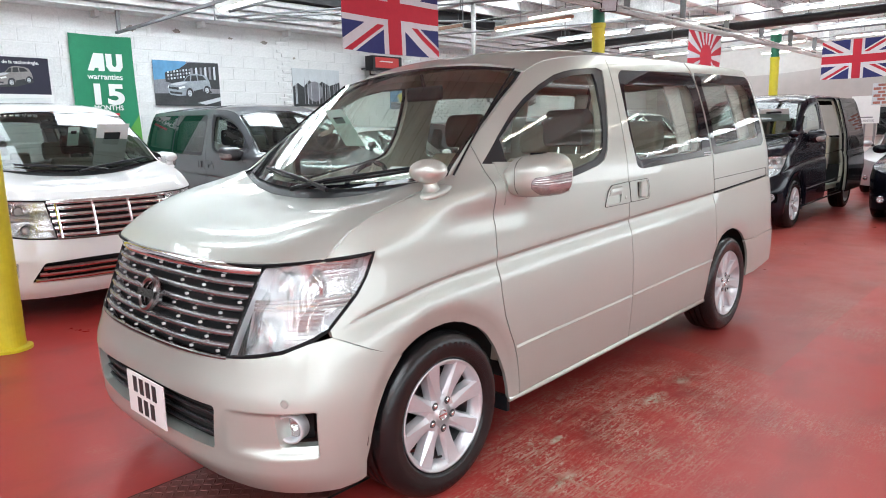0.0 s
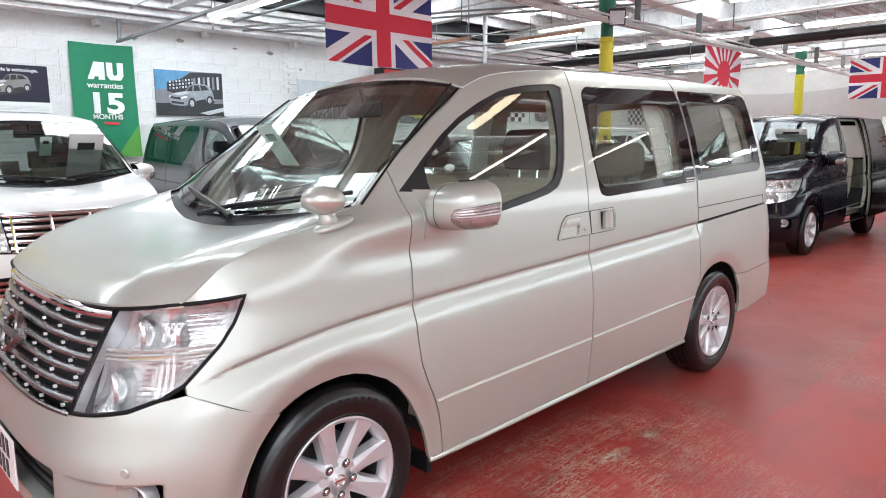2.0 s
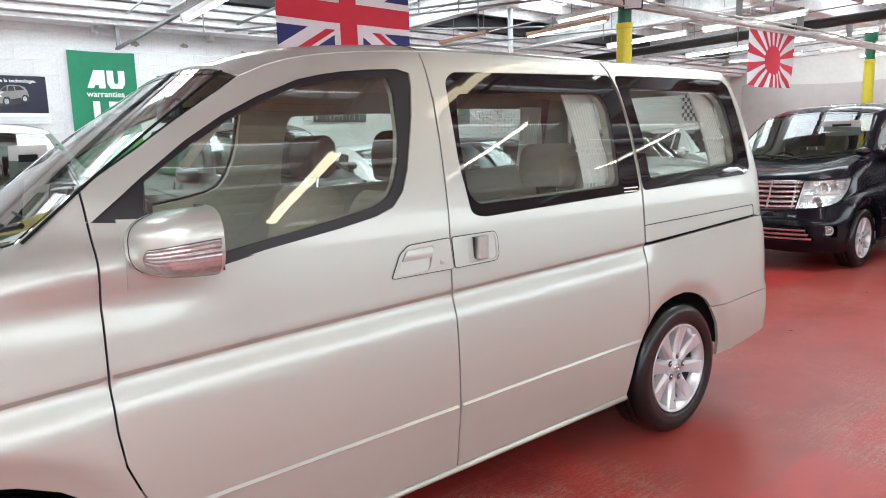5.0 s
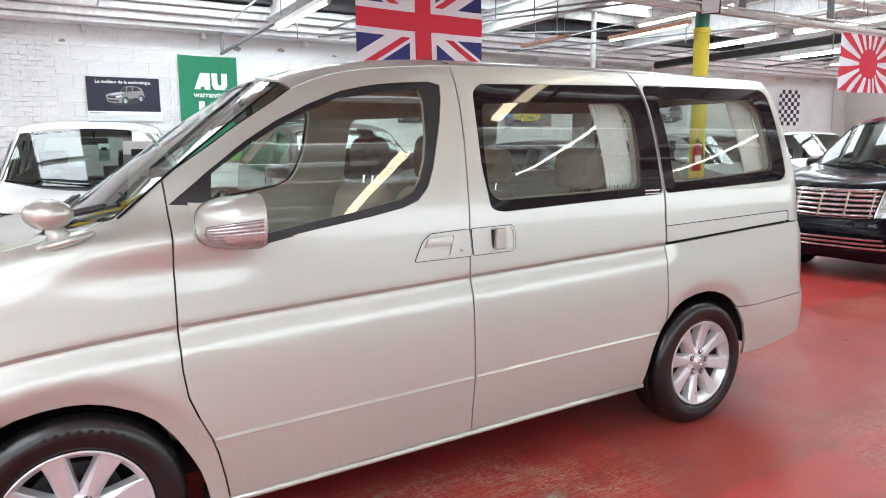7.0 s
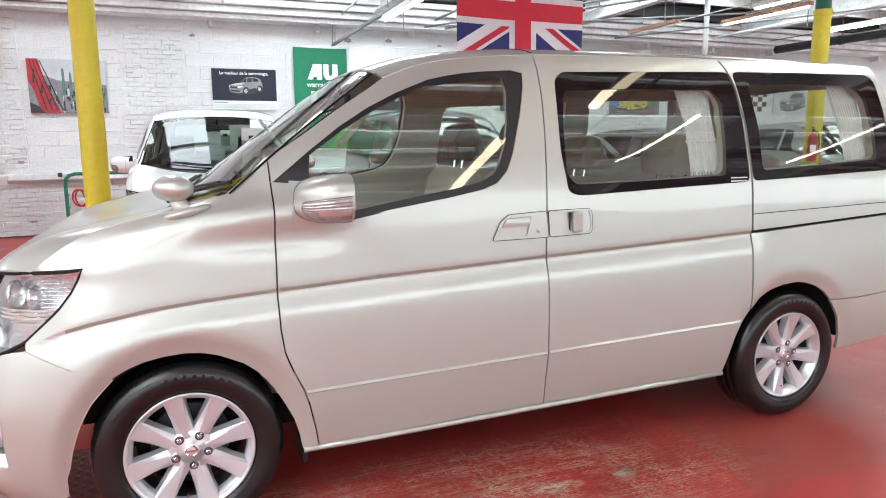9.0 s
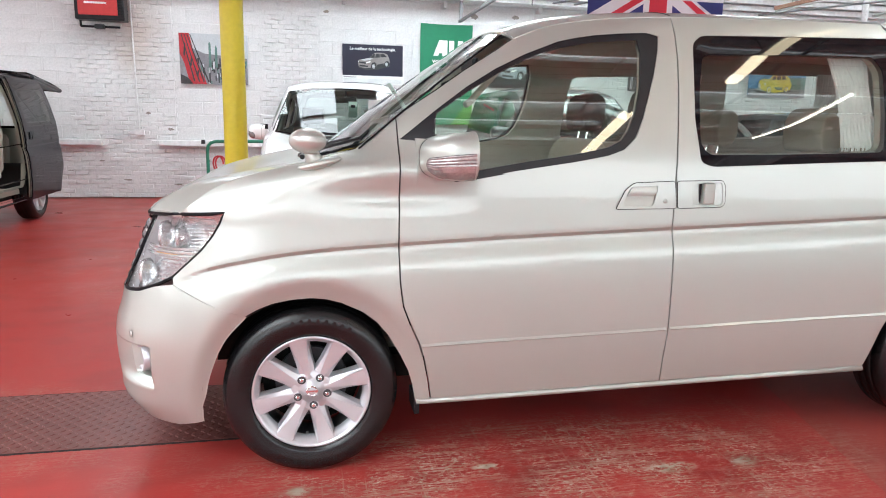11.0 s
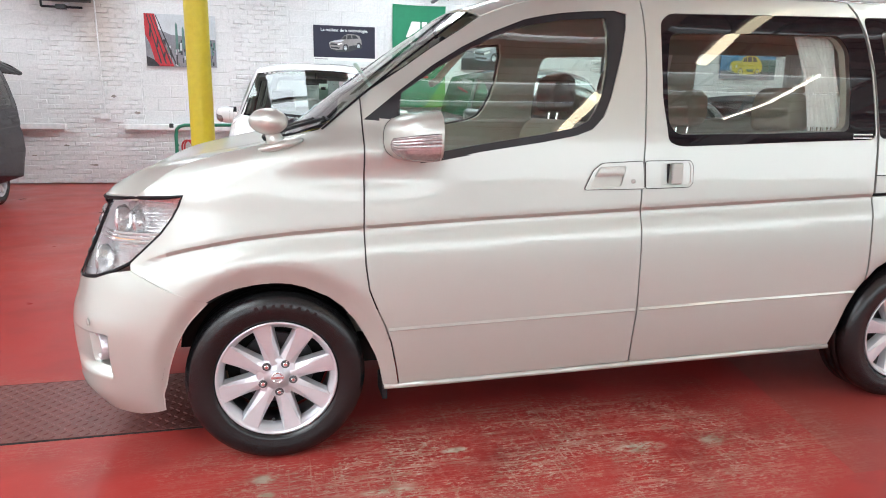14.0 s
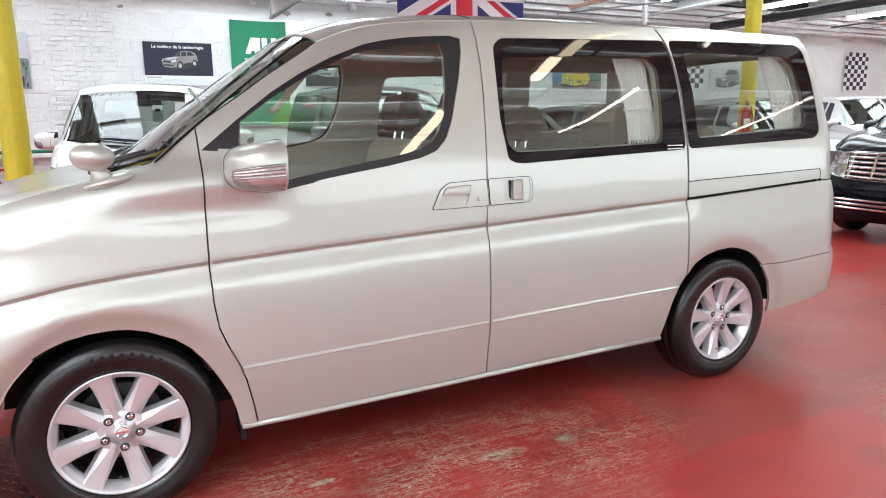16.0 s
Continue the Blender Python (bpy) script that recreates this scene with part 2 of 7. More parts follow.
def wall_stain(m, cx, cz, rx, rz):
    """A soft brown stain of damp and fumes on the wall."""
    n, l, p = m.node_tree.nodes, m.node_tree.links, m.node_tree.nodes["Principled BSDF"]
    old = p.inputs["Base Color"].links[0].from_socket
    geo, mp, ln, no, ad, rg, mx = (n.new("ShaderNode" + k) for k in ("NewGeometry", "Mapping", "VectorMath", "TexNoise", "Math", "MapRange", "Mix"))
    mp.inputs["Location"].default_value = (-cx / rx, 0, -cz / rz)
    mp.inputs["Scale"].default_value = (1 / rx, 0, 1 / rz)
    ln.operation, ad.operation = "LENGTH", "ADD"
    no.inputs["Scale"].default_value, no.inputs["Detail"].default_value = 2.2, 6
    l.new(geo.outputs["Position"], mp.inputs[0])
    l.new(geo.outputs["Position"], no.inputs["Vector"])
    l.new(mp.outputs[0], ln.inputs[0])
    l.new(ln.outputs["Value"], ad.inputs[0])
    l.new(no.outputs[0], ad.inputs[1])
    rg.inputs[1].default_value, rg.inputs[2].default_value, rg.inputs[3].default_value, rg.inputs[4].default_value = .55, 1.5, .62, 0.0
    l.new(ad.outputs[0], rg.inputs[0])
    mx.data_type = "RGBA"
    mx.inputs[7].default_value = (0.44, 0.33, 0.26, 1)
    l.new(rg.outputs[0], mx.inputs[0])
    l.new(old, mx.inputs[6])
    l.new(mx.outputs[2], p.inputs["Base Color"])


wall_stain(WALL_WHITE, -2.75, 2.75, .55, .95)
MORTAR = material("bare_mortar", (0.30, 0.27, 0.24), 0.9, bump=0.6, scale=60, vary=0.4)
WALL_EAST = material("grey_wall_paint", (0.60, 0.58, 0.55), 0.7, bump=0.25, scale=9, vary=0.08)
CLOTH_WALL = material("draped_grey_cloth", (0.46, 0.43, 0.41), 0.9, bump=0.3, scale=4, vary=0.08)
BOARD_WHITE = material("white_boarding", (0.76, 0.76, 0.75), 0.6, bump=0.35, scale=14, vary=0.22)
ROOF_WHITE = material("roof_sheeting", (0.66, 0.655, 0.64), 0.6, bump=0.3, scale=9, vary=0.38)
STEEL_GREY = material("grey_steel", (0.22, 0.225, 0.23), 0.5, 0.3, bump=0.15, scale=40, vary=0.2)
STEEL_PALE = material("painted_steel", (0.62, 0.62, 0.61), 0.5, 0.0, bump=0.2, scale=30, vary=0.3)
PIPE_PALE = material("dusty_pipe", (0.46, 0.42, 0.40), 0.6, bump=0.3, scale=20, vary=0.25)
PIPE_BLACK = material("black_pipe", (0.03, 0.03, 0.032), 0.5, bump=0.3, scale=20, vary=0.3)
RUSTY = material("peeling_fixture", (0.36, 0.20, 0.14), 0.8, bump=0.5, scale=25, vary=0.45)
FIXTURE = material("light_fitting", (0.75, 0.75, 0.74), 0.4, vary=0.06)
DIFFUSER_WARM = material("warm_lit_diffuser", (0.9, 0.85, 0.7), 0.5, vary=0, emit=((1.0, 0.86, 0.58), 7.5))
TUBE_LIT = material("lit_tube", (0.9, 0.9, 0.9), 0.4, vary=0, emit=((1.0, 0.95, 0.82), 11.0))
# glow of the panels added on the unseen south side
GLOW_SHEET = material("south_glow_sheet", (0.8, 0.8, 0.8), 0.6, vary=0, emit=((0.92, 1.0, 1.0), 1.0))
ROOFLIGHT = material("rooflight_sheet", (0.8, 0.8, 0.8), 0.5, vary=0, emit=((0.93, 1.0, 1.03), 2.0))
# glow of the roof strips added for window reflections and flank light
STRIPE_SHEET = material("stripe_glow_sheet", (0.6, 0.6, 0.6), 0.6, vary=0, emit=((0.95, 1.0, 1.0), 2.0))
YELLOW = material("yellow_column_paint", (0.66, 0.58, 0.03), 0.4, bump=0.2, scale=25, vary=0.10)
GREEN = material("green_column_paint", (0.012, 0.16, 0.085), 0.45, bump=0.2, scale=25, vary=0.15)
GREEN_PIPE = material("green_rail_paint", (0.02, 0.18, 0.10), 0.4, vary=0.15)
FLAG_RED = material("flag_red_cloth", (0.62, 0.028, 0.055), 0.75, bump=0.1, scale=120, vary=0.06)
FLAG_WHITE = material("flag_white_cloth", (0.78, 0.76, 0.79), 0.75, bump=0.1, scale=120, vary=0.05)
FLAG_BLUE = material("flag_blue_cloth", (0.028, 0.034, 0.17), 0.75, bump=0.1, scale=120, vary=0.08)
BANNER_GREEN = material("green_banner_cloth", (0.008, 0.20, 0.095), 0.6, bump=0.1, scale=60, vary=0.10)
BANNER_LIME = material("lime_banner_print", (0.09, 0.30, 0.05), 0.6, vary=0.1)
PRINT_WHITE = material("white_print", (0.80, 0.82, 0.80), 0.6, vary=0.02)
PRINT_NAVY = material("navy_print", (0.012, 0.012, 0.032), 0.45, vary=0.08)
PRINT_GREY = material("grey_print", (0.22, 0.22, 0.24), 0.5, vary=0.3, scale=40)
PRINT_STEEL = material("steel_grey_print", (0.30, 0.33, 0.36), 0.5, vary=0.3, scale=40)
PRINT_MID = material("warm_grey_print", (0.26, 0.24, 0.23), 0.5, vary=0.25, scale=40)
PRINT_PALE = material("pale_print", (0.55, 0.58, 0.60), 0.5, vary=0.15, scale=40)
PRINT_SKY = material("sky_blue_print", (0.10, 0.28, 0.48), 0.5, vary=0.25, scale=12)
PRINT_DARK = material("dark_print", (0.03, 0.032, 0.035), 0.5, vary=0.5, scale=30)
PRINT_RED = material("red_print", (0.42, 0.02, 0.03), 0.5, vary=0.35, scale=30)
PRINT_TEAL = material("teal_print", (0.10, 0.20, 0.17), 0.5, vary=0.4, scale=40)
PRINT_YELLOW = material("yellow_print", (0.62, 0.52, 0.06), 0.5, vary=0.2, scale=30)
HEATER_RED = material("red_heater_paint", (0.50, 0.03, 0.03), 0.4, vary=0.12)
EXT_RED = material("red_extinguisher_paint", (0.45, 0.015, 0.02), 0.3, vary=0.08)
PLATE_STEEL = material("chequer_plate_red", (0.15, 0.045, 0.038), 0.35, 0.2, bump=0.1, scale=40, vary=0.25)
BRICK_RED = material("red_brick_print", (0.36, 0.14, 0.11), 0.7, vary=0.3, scale=20)

# ---- building helpers ----
from mathutils.geometry import delaunay_2d_cdt


def thing(name, label="", category="", group="", kind="", at=None):
    """An Empty at the base of a thing, which holds its parts."""
    ob = new(name)
    ob.empty_display_size = 0.2
    if at is not None:
        ob.matrix_basis = at
    return tagged(ob, label, category, group, kind)


def mesh_object(name, verts, faces, mats, parent=None, label="", smooth=True, slots=None):
    me = bpy.data.meshes.new(name)
    me.from_pydata([tuple(v) for v in verts], [], faces)
    for m in mats if isinstance(mats, (list, tuple)) else [mats]:
        me.materials.append(m)
    if smooth:
        me.polygons.foreach_set("use_smooth", [True] * len(faces))
    if slots:
        me.polygons.foreach_set("material_index", slots)
    me.update()
    ob = new(name, me)
    if parent is not None:
        ob.parent = parent
    if label:
        ob["label"] = label
    return ob


def part(name, bm, mat, parent=None, label="", smooth=False):
    """Links a bmesh as one mesh object under a thing or part."""
    me = bpy.data.meshes.new(name)
    bm.normal_update()
    bm.to_mesh(me)
    bm.free()
    for m in mat if isinstance(mat, (list, tuple)) else [mat]:
        me.materials.append(m)
    if smooth:
        me.polygons.foreach_set("use_smooth", [True] * len(me.polygons))
    ob = new(name, me)
    if parent is not None:
        ob.parent = parent
    if label:
        ob["label"] = label
    return ob


def add_box(bm, centre, size, bevel=0.0, turn=None):
    m = Matrix.LocRotScale(centre, turn, size)
    made = bmesh.ops.create_cube(bm, size=1, matrix=m)["verts"]
    if bevel:
        edges = list({e for v in made for e in v.link_edges})
        bmesh.ops.bevel(bm, geom=edges, offset=bevel, segments=2, affect="EDGES", profile=0.5)
    return bm


def boxes(*items, bevel=0.0):
    bm = bmesh.new()
    for centre, size in items:
        add_box(bm, centre, size, bevel)
    return bm


def add_tube(bm, points, radius, sides=10, caps=True):
    """A round bar along a line of points."""
    points = [Vector(p) for p in points]
    rings = []
    side = None
    for i, p in enumerate(points):
        d = (points[min(i + 1, len(points) - 1)] - points[max(i - 1, 0)]).normalized()
        if side is None:
            side = d.orthogonal().normalized()
        side = (side - d * side.dot(d)).normalized()
        up = d.cross(side)
        r = radius(i / max(len(points) - 1, 1)) if callable(radius) else radius
        rings.append([bm.verts.new(p + r * (math.cos(a) * side + math.sin(a) * up)) for a in (2 * math.pi * k / sides for k in range(sides))])
    for a, b in zip(rings, rings[1:]):
        for k in range(sides):
            bm.faces.new((a[k], a[(k + 1) % sides], b[(k + 1) % sides], b[k]))
    if caps:
        bm.faces.new(rings[0][::-1])
        bm.faces.new(rings[-1])
    return bm


def tube(points, radius, sides=10):
    return add_tube(bmesh.new(), points, radius, sides)


def add_lathe(bm, profile, turn, steps=48, closed=False):
    """Spins (radius, height) pairs round the local z of a pose."""
    rings = []
    for r, h in profile:
        rings.append([bm.verts.new(turn @ Vector((r * math.cos(2 * math.pi * k / steps), r * math.sin(2 * math.pi * k / steps), h))) for k in range(steps)])
    pairs = list(zip(rings, rings[1:])) + ([(rings[-1], rings[0])] if closed else [])
    for a, b in pairs:
        for k in range(steps):
            bm.faces.new((a[k], a[(k + 1) % steps], b[(k + 1) % steps], b[k]))
    return bm


def lathe(profile, turn=Matrix(), steps=48, closed=False):
    return add_lathe(bmesh.new(), profile, turn, steps, closed)


def grid(us, vs, place, flip=False):
    verts = [place(u, v) for v in vs for u in us]
    n = len(us)
    faces = []
    for j in range(len(vs) - 1):
        for i in range(n - 1):
            f = (j * n + i, j * n + i + 1, (j + 1) * n + i + 1, (j + 1) * n + i)
            faces.append(f[::-1] if flip else f)
    return verts, faces


def steps(a, b, n):
    return [a + (b - a) * i / n for i in range(n + 1)]


def rounded(pts, r, seg=5):
    """A closed outline with its corners rounded."""
    out, n = [], len(pts)
    for i in range(n):
        a, b, c = Vector(pts[i - 1]), Vector(pts[i]), Vector(pts[(i + 1) % n])
        d = min(r, 0.45 * (a - b).length, 0.45 * (c - b).length)
        p, q = b + (a - b).normalized() * d, b + (c - b).normalized() * d
        for k in range(seg + 1):
            t = k / seg
            out.append(tuple((1 - t) ** 2 * p + 2 * t * (1 - t) * b + t * t * q))
    return out


def inset(pts, d):
    """A closed outline moved inwards by d."""
    n = len(pts)
    area = sum(pts[i][0] * pts[(i + 1) % n][1] - pts[(i + 1) % n][0] * pts[i][1] for i in range(n))
    s = 1 if area > 0 else -1
    out = []
    for i in range(n):
        a, b, c = Vector(pts[i - 1]), Vector(pts[i]), Vector(pts[(i + 1) % n])
        e, f = b - a, c - b
        if e.length < 1e-7 or f.length < 1e-7:
            e = f = c - a
        n1, n2 = Vector((-e.y, e.x)).normalized() * s, Vector((-f.y, f.x)).normalized() * s
        m = n1 + n2
        m = m.normalized() if m.length > 1e-6 else n1
        out.append(tuple(b + m * d / max(m.dot(n1), 0.5)))
    return out


def resample(pts, step):
    out = []
    for i in range(len(pts)):
        a, b = Vector(pts[i]), Vector(pts[(i + 1) % len(pts)])
        k = max(1, int(math.ceil((b - a).length / step)))
        out += [tuple(a.lerp(b, j / k)) for j in range(k)]
    return out


def inside(p, poly):
    x, y = p
    hit, j = False, len(poly) - 1
    for i in range(len(poly)):
        (xi, yi), (xj, yj) = poly[i], poly[j]
        if (yi > y) != (yj > y) and x < (xj - xi) * (y - yi) / (yj - yi) + xi:
            hit = not hit
        j = i
    return hit


def fill(outer, holes=(), step=0.04, extra=()):
    """Fills a flat outline with an even net. Returns points, triangles and the loops of its edge."""
    loops = [resample(outer, step * 0.6)] + [resample(h, step * 0.6) for h in holes]
    verts, edges, rims = [], [], []
    for loop in loops:
        o = len(verts)
        verts += loop
        edges += [(o + i, o + (i + 1) % len(loop)) for i in range(len(loop))]
        rims.append(list(range(o, o + len(loop))))
    rim = np.array(verts)
    lo, hi = rim.min(0), rim.max(0)
    net = [(lo[0] + (i + 0.5 * (j % 2)) * step, lo[1] + j * step * 0.87) for j in range(int((hi[1] - lo[1]) / step / 0.87) + 1) for i in range(int((hi[0] - lo[0]) / step) + 1)]
    ex = np.array(extra) if len(extra) else None
    keep = list(extra)
    for p in net:
        if ex is not None and np.hypot(*(ex - p).T).min() < step * 0.45:
            continue
        keep.append(p)
    for p in keep:
        if np.hypot(*(rim - p).T).min() > step * 0.3 and inside(p, loops[0]) and not any(inside(p, h) for h in loops[1:]):
            verts.append(tuple(p))
    co, _, tris, *_ = delaunay_2d_cdt([Vector(v) for v in verts], edges, [], 0, 1e-6)
    co = [tuple(c) for c in co]
    good = []
    for t in tris:
        c = (sum(co[i][0] for i in t) / 3, sum(co[i][1] for i in t) / 3)
        if inside(c, loops[0]) and not any(inside(c, h) for h in loops[1:]):
            good.append(tuple(t))
    return co, good, rims


def panel(name, outer, holes, place, mat, parent, step=0.04, rim=None, gap=0.0, extra=(), label="", flip=False, mirror=False, hole_rim=None):
    """A sheet over a flat outline, laid on a curved form by place(u, v), with its edge turned in by the vector rim."""
    if gap:
        outer = inset(outer, gap)
    co, tris, rims = fill(outer, holes, step, extra)
    verts = [Vector(place(*c)) for c in co]
    faces = list(tris)
    if rim is not None:
        rim = Vector(rim)
        for n, loop in enumerate(rims):
            d = rim if n == 0 or hole_rim is None else Vector(hole_rim)
            o = len(verts)
            verts += [verts[i].copy() for i in loop] + [verts[i] + d for i in loop]
            k = len(loop)
            for i in range(k):
                j = (i + 1) % k
                faces.append((o + i, o + j, o + k + j, o + k + i))
    if flip:
        faces = [f[::-1] for f in faces]
    ob = mesh_object(name, verts, faces, mat, parent, label)
    if mirror:
        other = mesh_object(name, [(v[0], -v[1], v[2]) for v in verts], [f[::-1] for f in faces], mat, parent, label)
        return ob, other
    return ob


def lettering(name, text, size, mat, parent, m, depth=0.002, align="LEFT", bold=0.0):
    cu = bpy.data.curves.new(name, "FONT")
    cu.body, cu.size, cu.extrude, cu.align_x, cu.offset = text, size, depth, align, bold
    cu.materials.append(mat)
    ob = new(name, cu)
    ob.matrix_basis = m
    me = bpy.data.meshes.new_from_object(ob.evaluated_get(bpy.context.evaluated_depsgraph_get()))
    bpy.data.objects.remove(ob)
    ob = new(name, me)
    ob.matrix_basis = m
    if parent is not None:
        ob.parent = parent
    return ob

# ---- the hall ----
WALL_Y, WEST, EAST, SOUTH = 9.76, -9.0, 21.0, -9.0


def build_room():
    us, vs = steps(WEST - 0.3, EAST + 0.3, 2), steps(SOUTH - 0.3, WALL_Y + 0.3, 2)
    v, f = grid(us, vs, lambda x, y: (x, y, FLOOR))
    tagged(mesh_object("floor", v, f, FLOOR_RED), "worn glossy red painted concrete floor with scuffs", "floor", kind="structure")
    for name, c, s, m, lab in (
        ("wall_north", ((WEST + EAST) / 2, WALL_Y + 0.165, 2.4), (EAST - WEST + 0.6, 0.3, 4.8), WALL_WHITE, "white painted brick and block wall"),
        ("wall_east", (EAST + 0.15, (WALL_Y + SOUTH) / 2, 2.4), (0.3, WALL_Y - SOUTH, 4.8), WALL_EAST, "pale grey painted end wall of the hall"),
        ("wall_west", (WEST - 0.15, (WALL_Y + SOUTH) / 2, 2.4), (0.3, WALL_Y - SOUTH, 4.8), WALL_WHITE, "white painted brick end wall"),
    ):
        tagged(part(name, boxes((c, s)), m), lab, "wall", kind="structure")
    # roof deck, open at the rooflights
    bm = bmesh.new()
    openings = ROOFLIGHTS + STRIPE_GLOWS
    xs = sorted({WEST - .3, EAST + .3, *(r[0] for r in openings), *(r[1] for r in openings)})
    for a, b in zip(xs, xs[1:]):
        spans = sorted((r[2], r[3]) for r in openings if r[0] < (a + b) / 2 < r[1])
        y = SOUTH - .3
        for lo, hi in spans + [(WALL_Y + .3, None)]:
            add_box(bm, ((a + b) / 2, (y + lo) / 2, ROOF_Z + .04), (b - a, lo - y, .08))
            y = hi
    tagged(part("ceiling", bm, ROOF_WHITE), "white sheeted roof deck with rooflight strips", "ceiling", kind="structure")
    # open joints between the roof boards
    verts, faces = [], []
    for k in range(108):
        y, x = SOUTH + .12 + k * .17, WEST
        for a, b in sorted((r[0], r[1]) for r in openings if r[2] - .02 < y < r[3] + .01) + [(EAST, EAST)]:
            if a - x > .05:
                o = len(verts)
                verts += [(x, y, ROOF_Z - .003), (a, y, ROOF_Z - .003), (a, y + .016, ROOF_Z - .003), (x, y + .016, ROOF_Z - .003)]
                faces.append((o, o + 3, o + 2, o + 1))
            x = max(x, b)
    tagged(mesh_object("board_joints", verts, faces, DARK, bpy.data.objects["ceiling"], smooth=False), kind="stuff")
    # glowing sheets in all openings, the added ones included
    for i, (x0, x1, y0, y1, clear) in enumerate(openings):
        v, f = grid(steps(x0 - .02, x1 + .02, 28), steps(y0 - .02, y1 + .02, 1), lambda u, w: (u, w, ROOF_Z + 0.10 + 0.012 * math.cos((u - x0) * 80)), True)
        tagged(mesh_object("rooflight_%d" % (i + 1), v, f, ROOFLIGHT if clear else STRIPE_SHEET), "bright corrugated roof strip, several of them added only for light", "rooflight", kind="structure")
    tagged(part("wall_south", boxes((((WEST + EAST) / 2, SOUTH - .25, 2.4), (EAST - WEST + .6, .3, 4.8)), (((WEST + EAST) / 2, SOUTH - .05, (GLOW_HIGH + 4.8) / 2), (EAST - WEST + .6, .1, 4.8 - GLOW_HIGH))), WALL_WHITE), "unseen white painted wall over added glowing panels", "wall", kind="structure")
    # added panels: upper sheet glows, grey foot dulls the flank's lower reflections
    for i, (x0, x1) in enumerate(GLOW_PANELS):
        d = thing("door_%d" % (i + 1), "unseen grey panel with glowing upper sheet, added to light the van", "door", kind="structure")
        v, f = grid([x0, x1], [GLOW_LOW, GLOW_HIGH], lambda u, z: (u, SOUTH - .06, z), True)
        mesh_object("sheet", v, f, GLOW_SHEET, d)
        for x in (x0 - .02, x1 + .02):
            part("stile", boxes(((x, SOUTH - .05, (GLOW_LOW + GLOW_HIGH) / 2), (.04, .06, GLOW_HIGH - GLOW_LOW))), STEEL_PALE, d)
        part("lower_panel", boxes((((x0 + x1) / 2, SOUTH - .05, GLOW_LOW / 2), (x1 - x0, .06, GLOW_LOW))), STEEL_GREY, d)


build_room()


def build_column(x, y):
    col = thing("column", "round yellow steel column with a green top", "column", "columns of the hall", at=Matrix.Translation((x, y, FLOOR)))
    part("shaft", lathe([(0.0, 0), (0.14, 0), (0.14, 0.02), (0.10, 0.03), (0.097, 2.93), (0.108, 2.94), (0.108, 3.0), (0.0, 3.0)], steps=32), YELLOW, col, smooth=False)
    part("head", lathe([(0.0, 3.0), (0.088, 3.0), (0.088, 3.34), (0.12, 3.36), (0.12, 3.95), (0, 3.95)], steps=24), GREEN, col, "green painted column head")
    return col


for x in (-0.62, 7.42, 15.45):
    build_column(x, 3.75)

# ---- the shape of the vans: x back from the front axle, z up ----
def spline(pts):
    """A smooth curve through a few (a, b) pairs."""
    n = len(pts)
    sl = []
    for i in range(n):
        a, b = pts[max(i - 1, 0)], pts[min(i + 1, n - 1)]
        sl.append((b[1] - a[1]) / (b[0] - a[0]))
    def value(x):
        if x <= pts[0][0]:
            return pts[0][1] + sl[0] * (x - pts[0][0])
        if x >= pts[-1][0]:
            return pts[-1][1] + sl[-1] * (x - pts[-1][0])
        i = 0
        while x > pts[i + 1][0]:
            i += 1
        (x0, y0), (x1, y1) = pts[i], pts[i + 1]
        h = x1 - x0
        t = (x - x0) / h
        return ((1 + 2 * t) * (1 - t) ** 2 * y0 + t * (1 - t) ** 2 * h * sl[i]
                + t * t * (3 - 2 * t) * y1 + t * t * (t - 1) * h * sl[i + 1])
    return value
def ease(a, b, x):
    t = min(max((x - a) / (b - a), 0.0), 1.0)
    return t * t * (3 - 2 * t)
# half width by height; nose and tail by height; lower edge of the screen; the groove along the flank
HALF = spline([(.15, .872), (.27, .89), (.40, .902), (.55, .906), (.75, .899), (.95, .880), (1.10, .868), (1.25, .852), (1.40, .818), (1.60, .765), (1.75, .722), (1.82, .695), (1.87, .655)])
NOSE = spline([(.18, -.725), (.26, -.782), (.36, -.807), (.48, -.815), (.56, -.810), (.63, -.790), (.70, -.775), (.83, -.73), (.95, -.685), (1.02, -.652)])
EDGE = spline([(.98, -.56), (1.03, -.47), (1.07, -.41), (1.12, -.34), (1.17, -.22), (1.20, -.10), (1.22, .03), (1.26, .18), (1.38, .34), (1.55, .58), (1.72, .82), (1.80, 1.00), (1.86, 1.30)])
TAIL = spline([(.2, 3.83), (.3, 3.90), (.45, 3.93), (.62, 3.93), (.66, 3.91), (.95, 3.92), (1.05, 3.89), (1.3, 3.88), (1.6, 3.84), (1.75, 3.80), (1.85, 3.74)])
STRIP = spline([(-.60, .70), (-.49, .76), (-.42, .80), (-.32, .83), (-.22, .85), (-.10, .87), (.09, .888), (.33, .903), (.86, .928), (1.48, .951), (2.23, .978), (2.7, .995), (3.8, 1.02)])
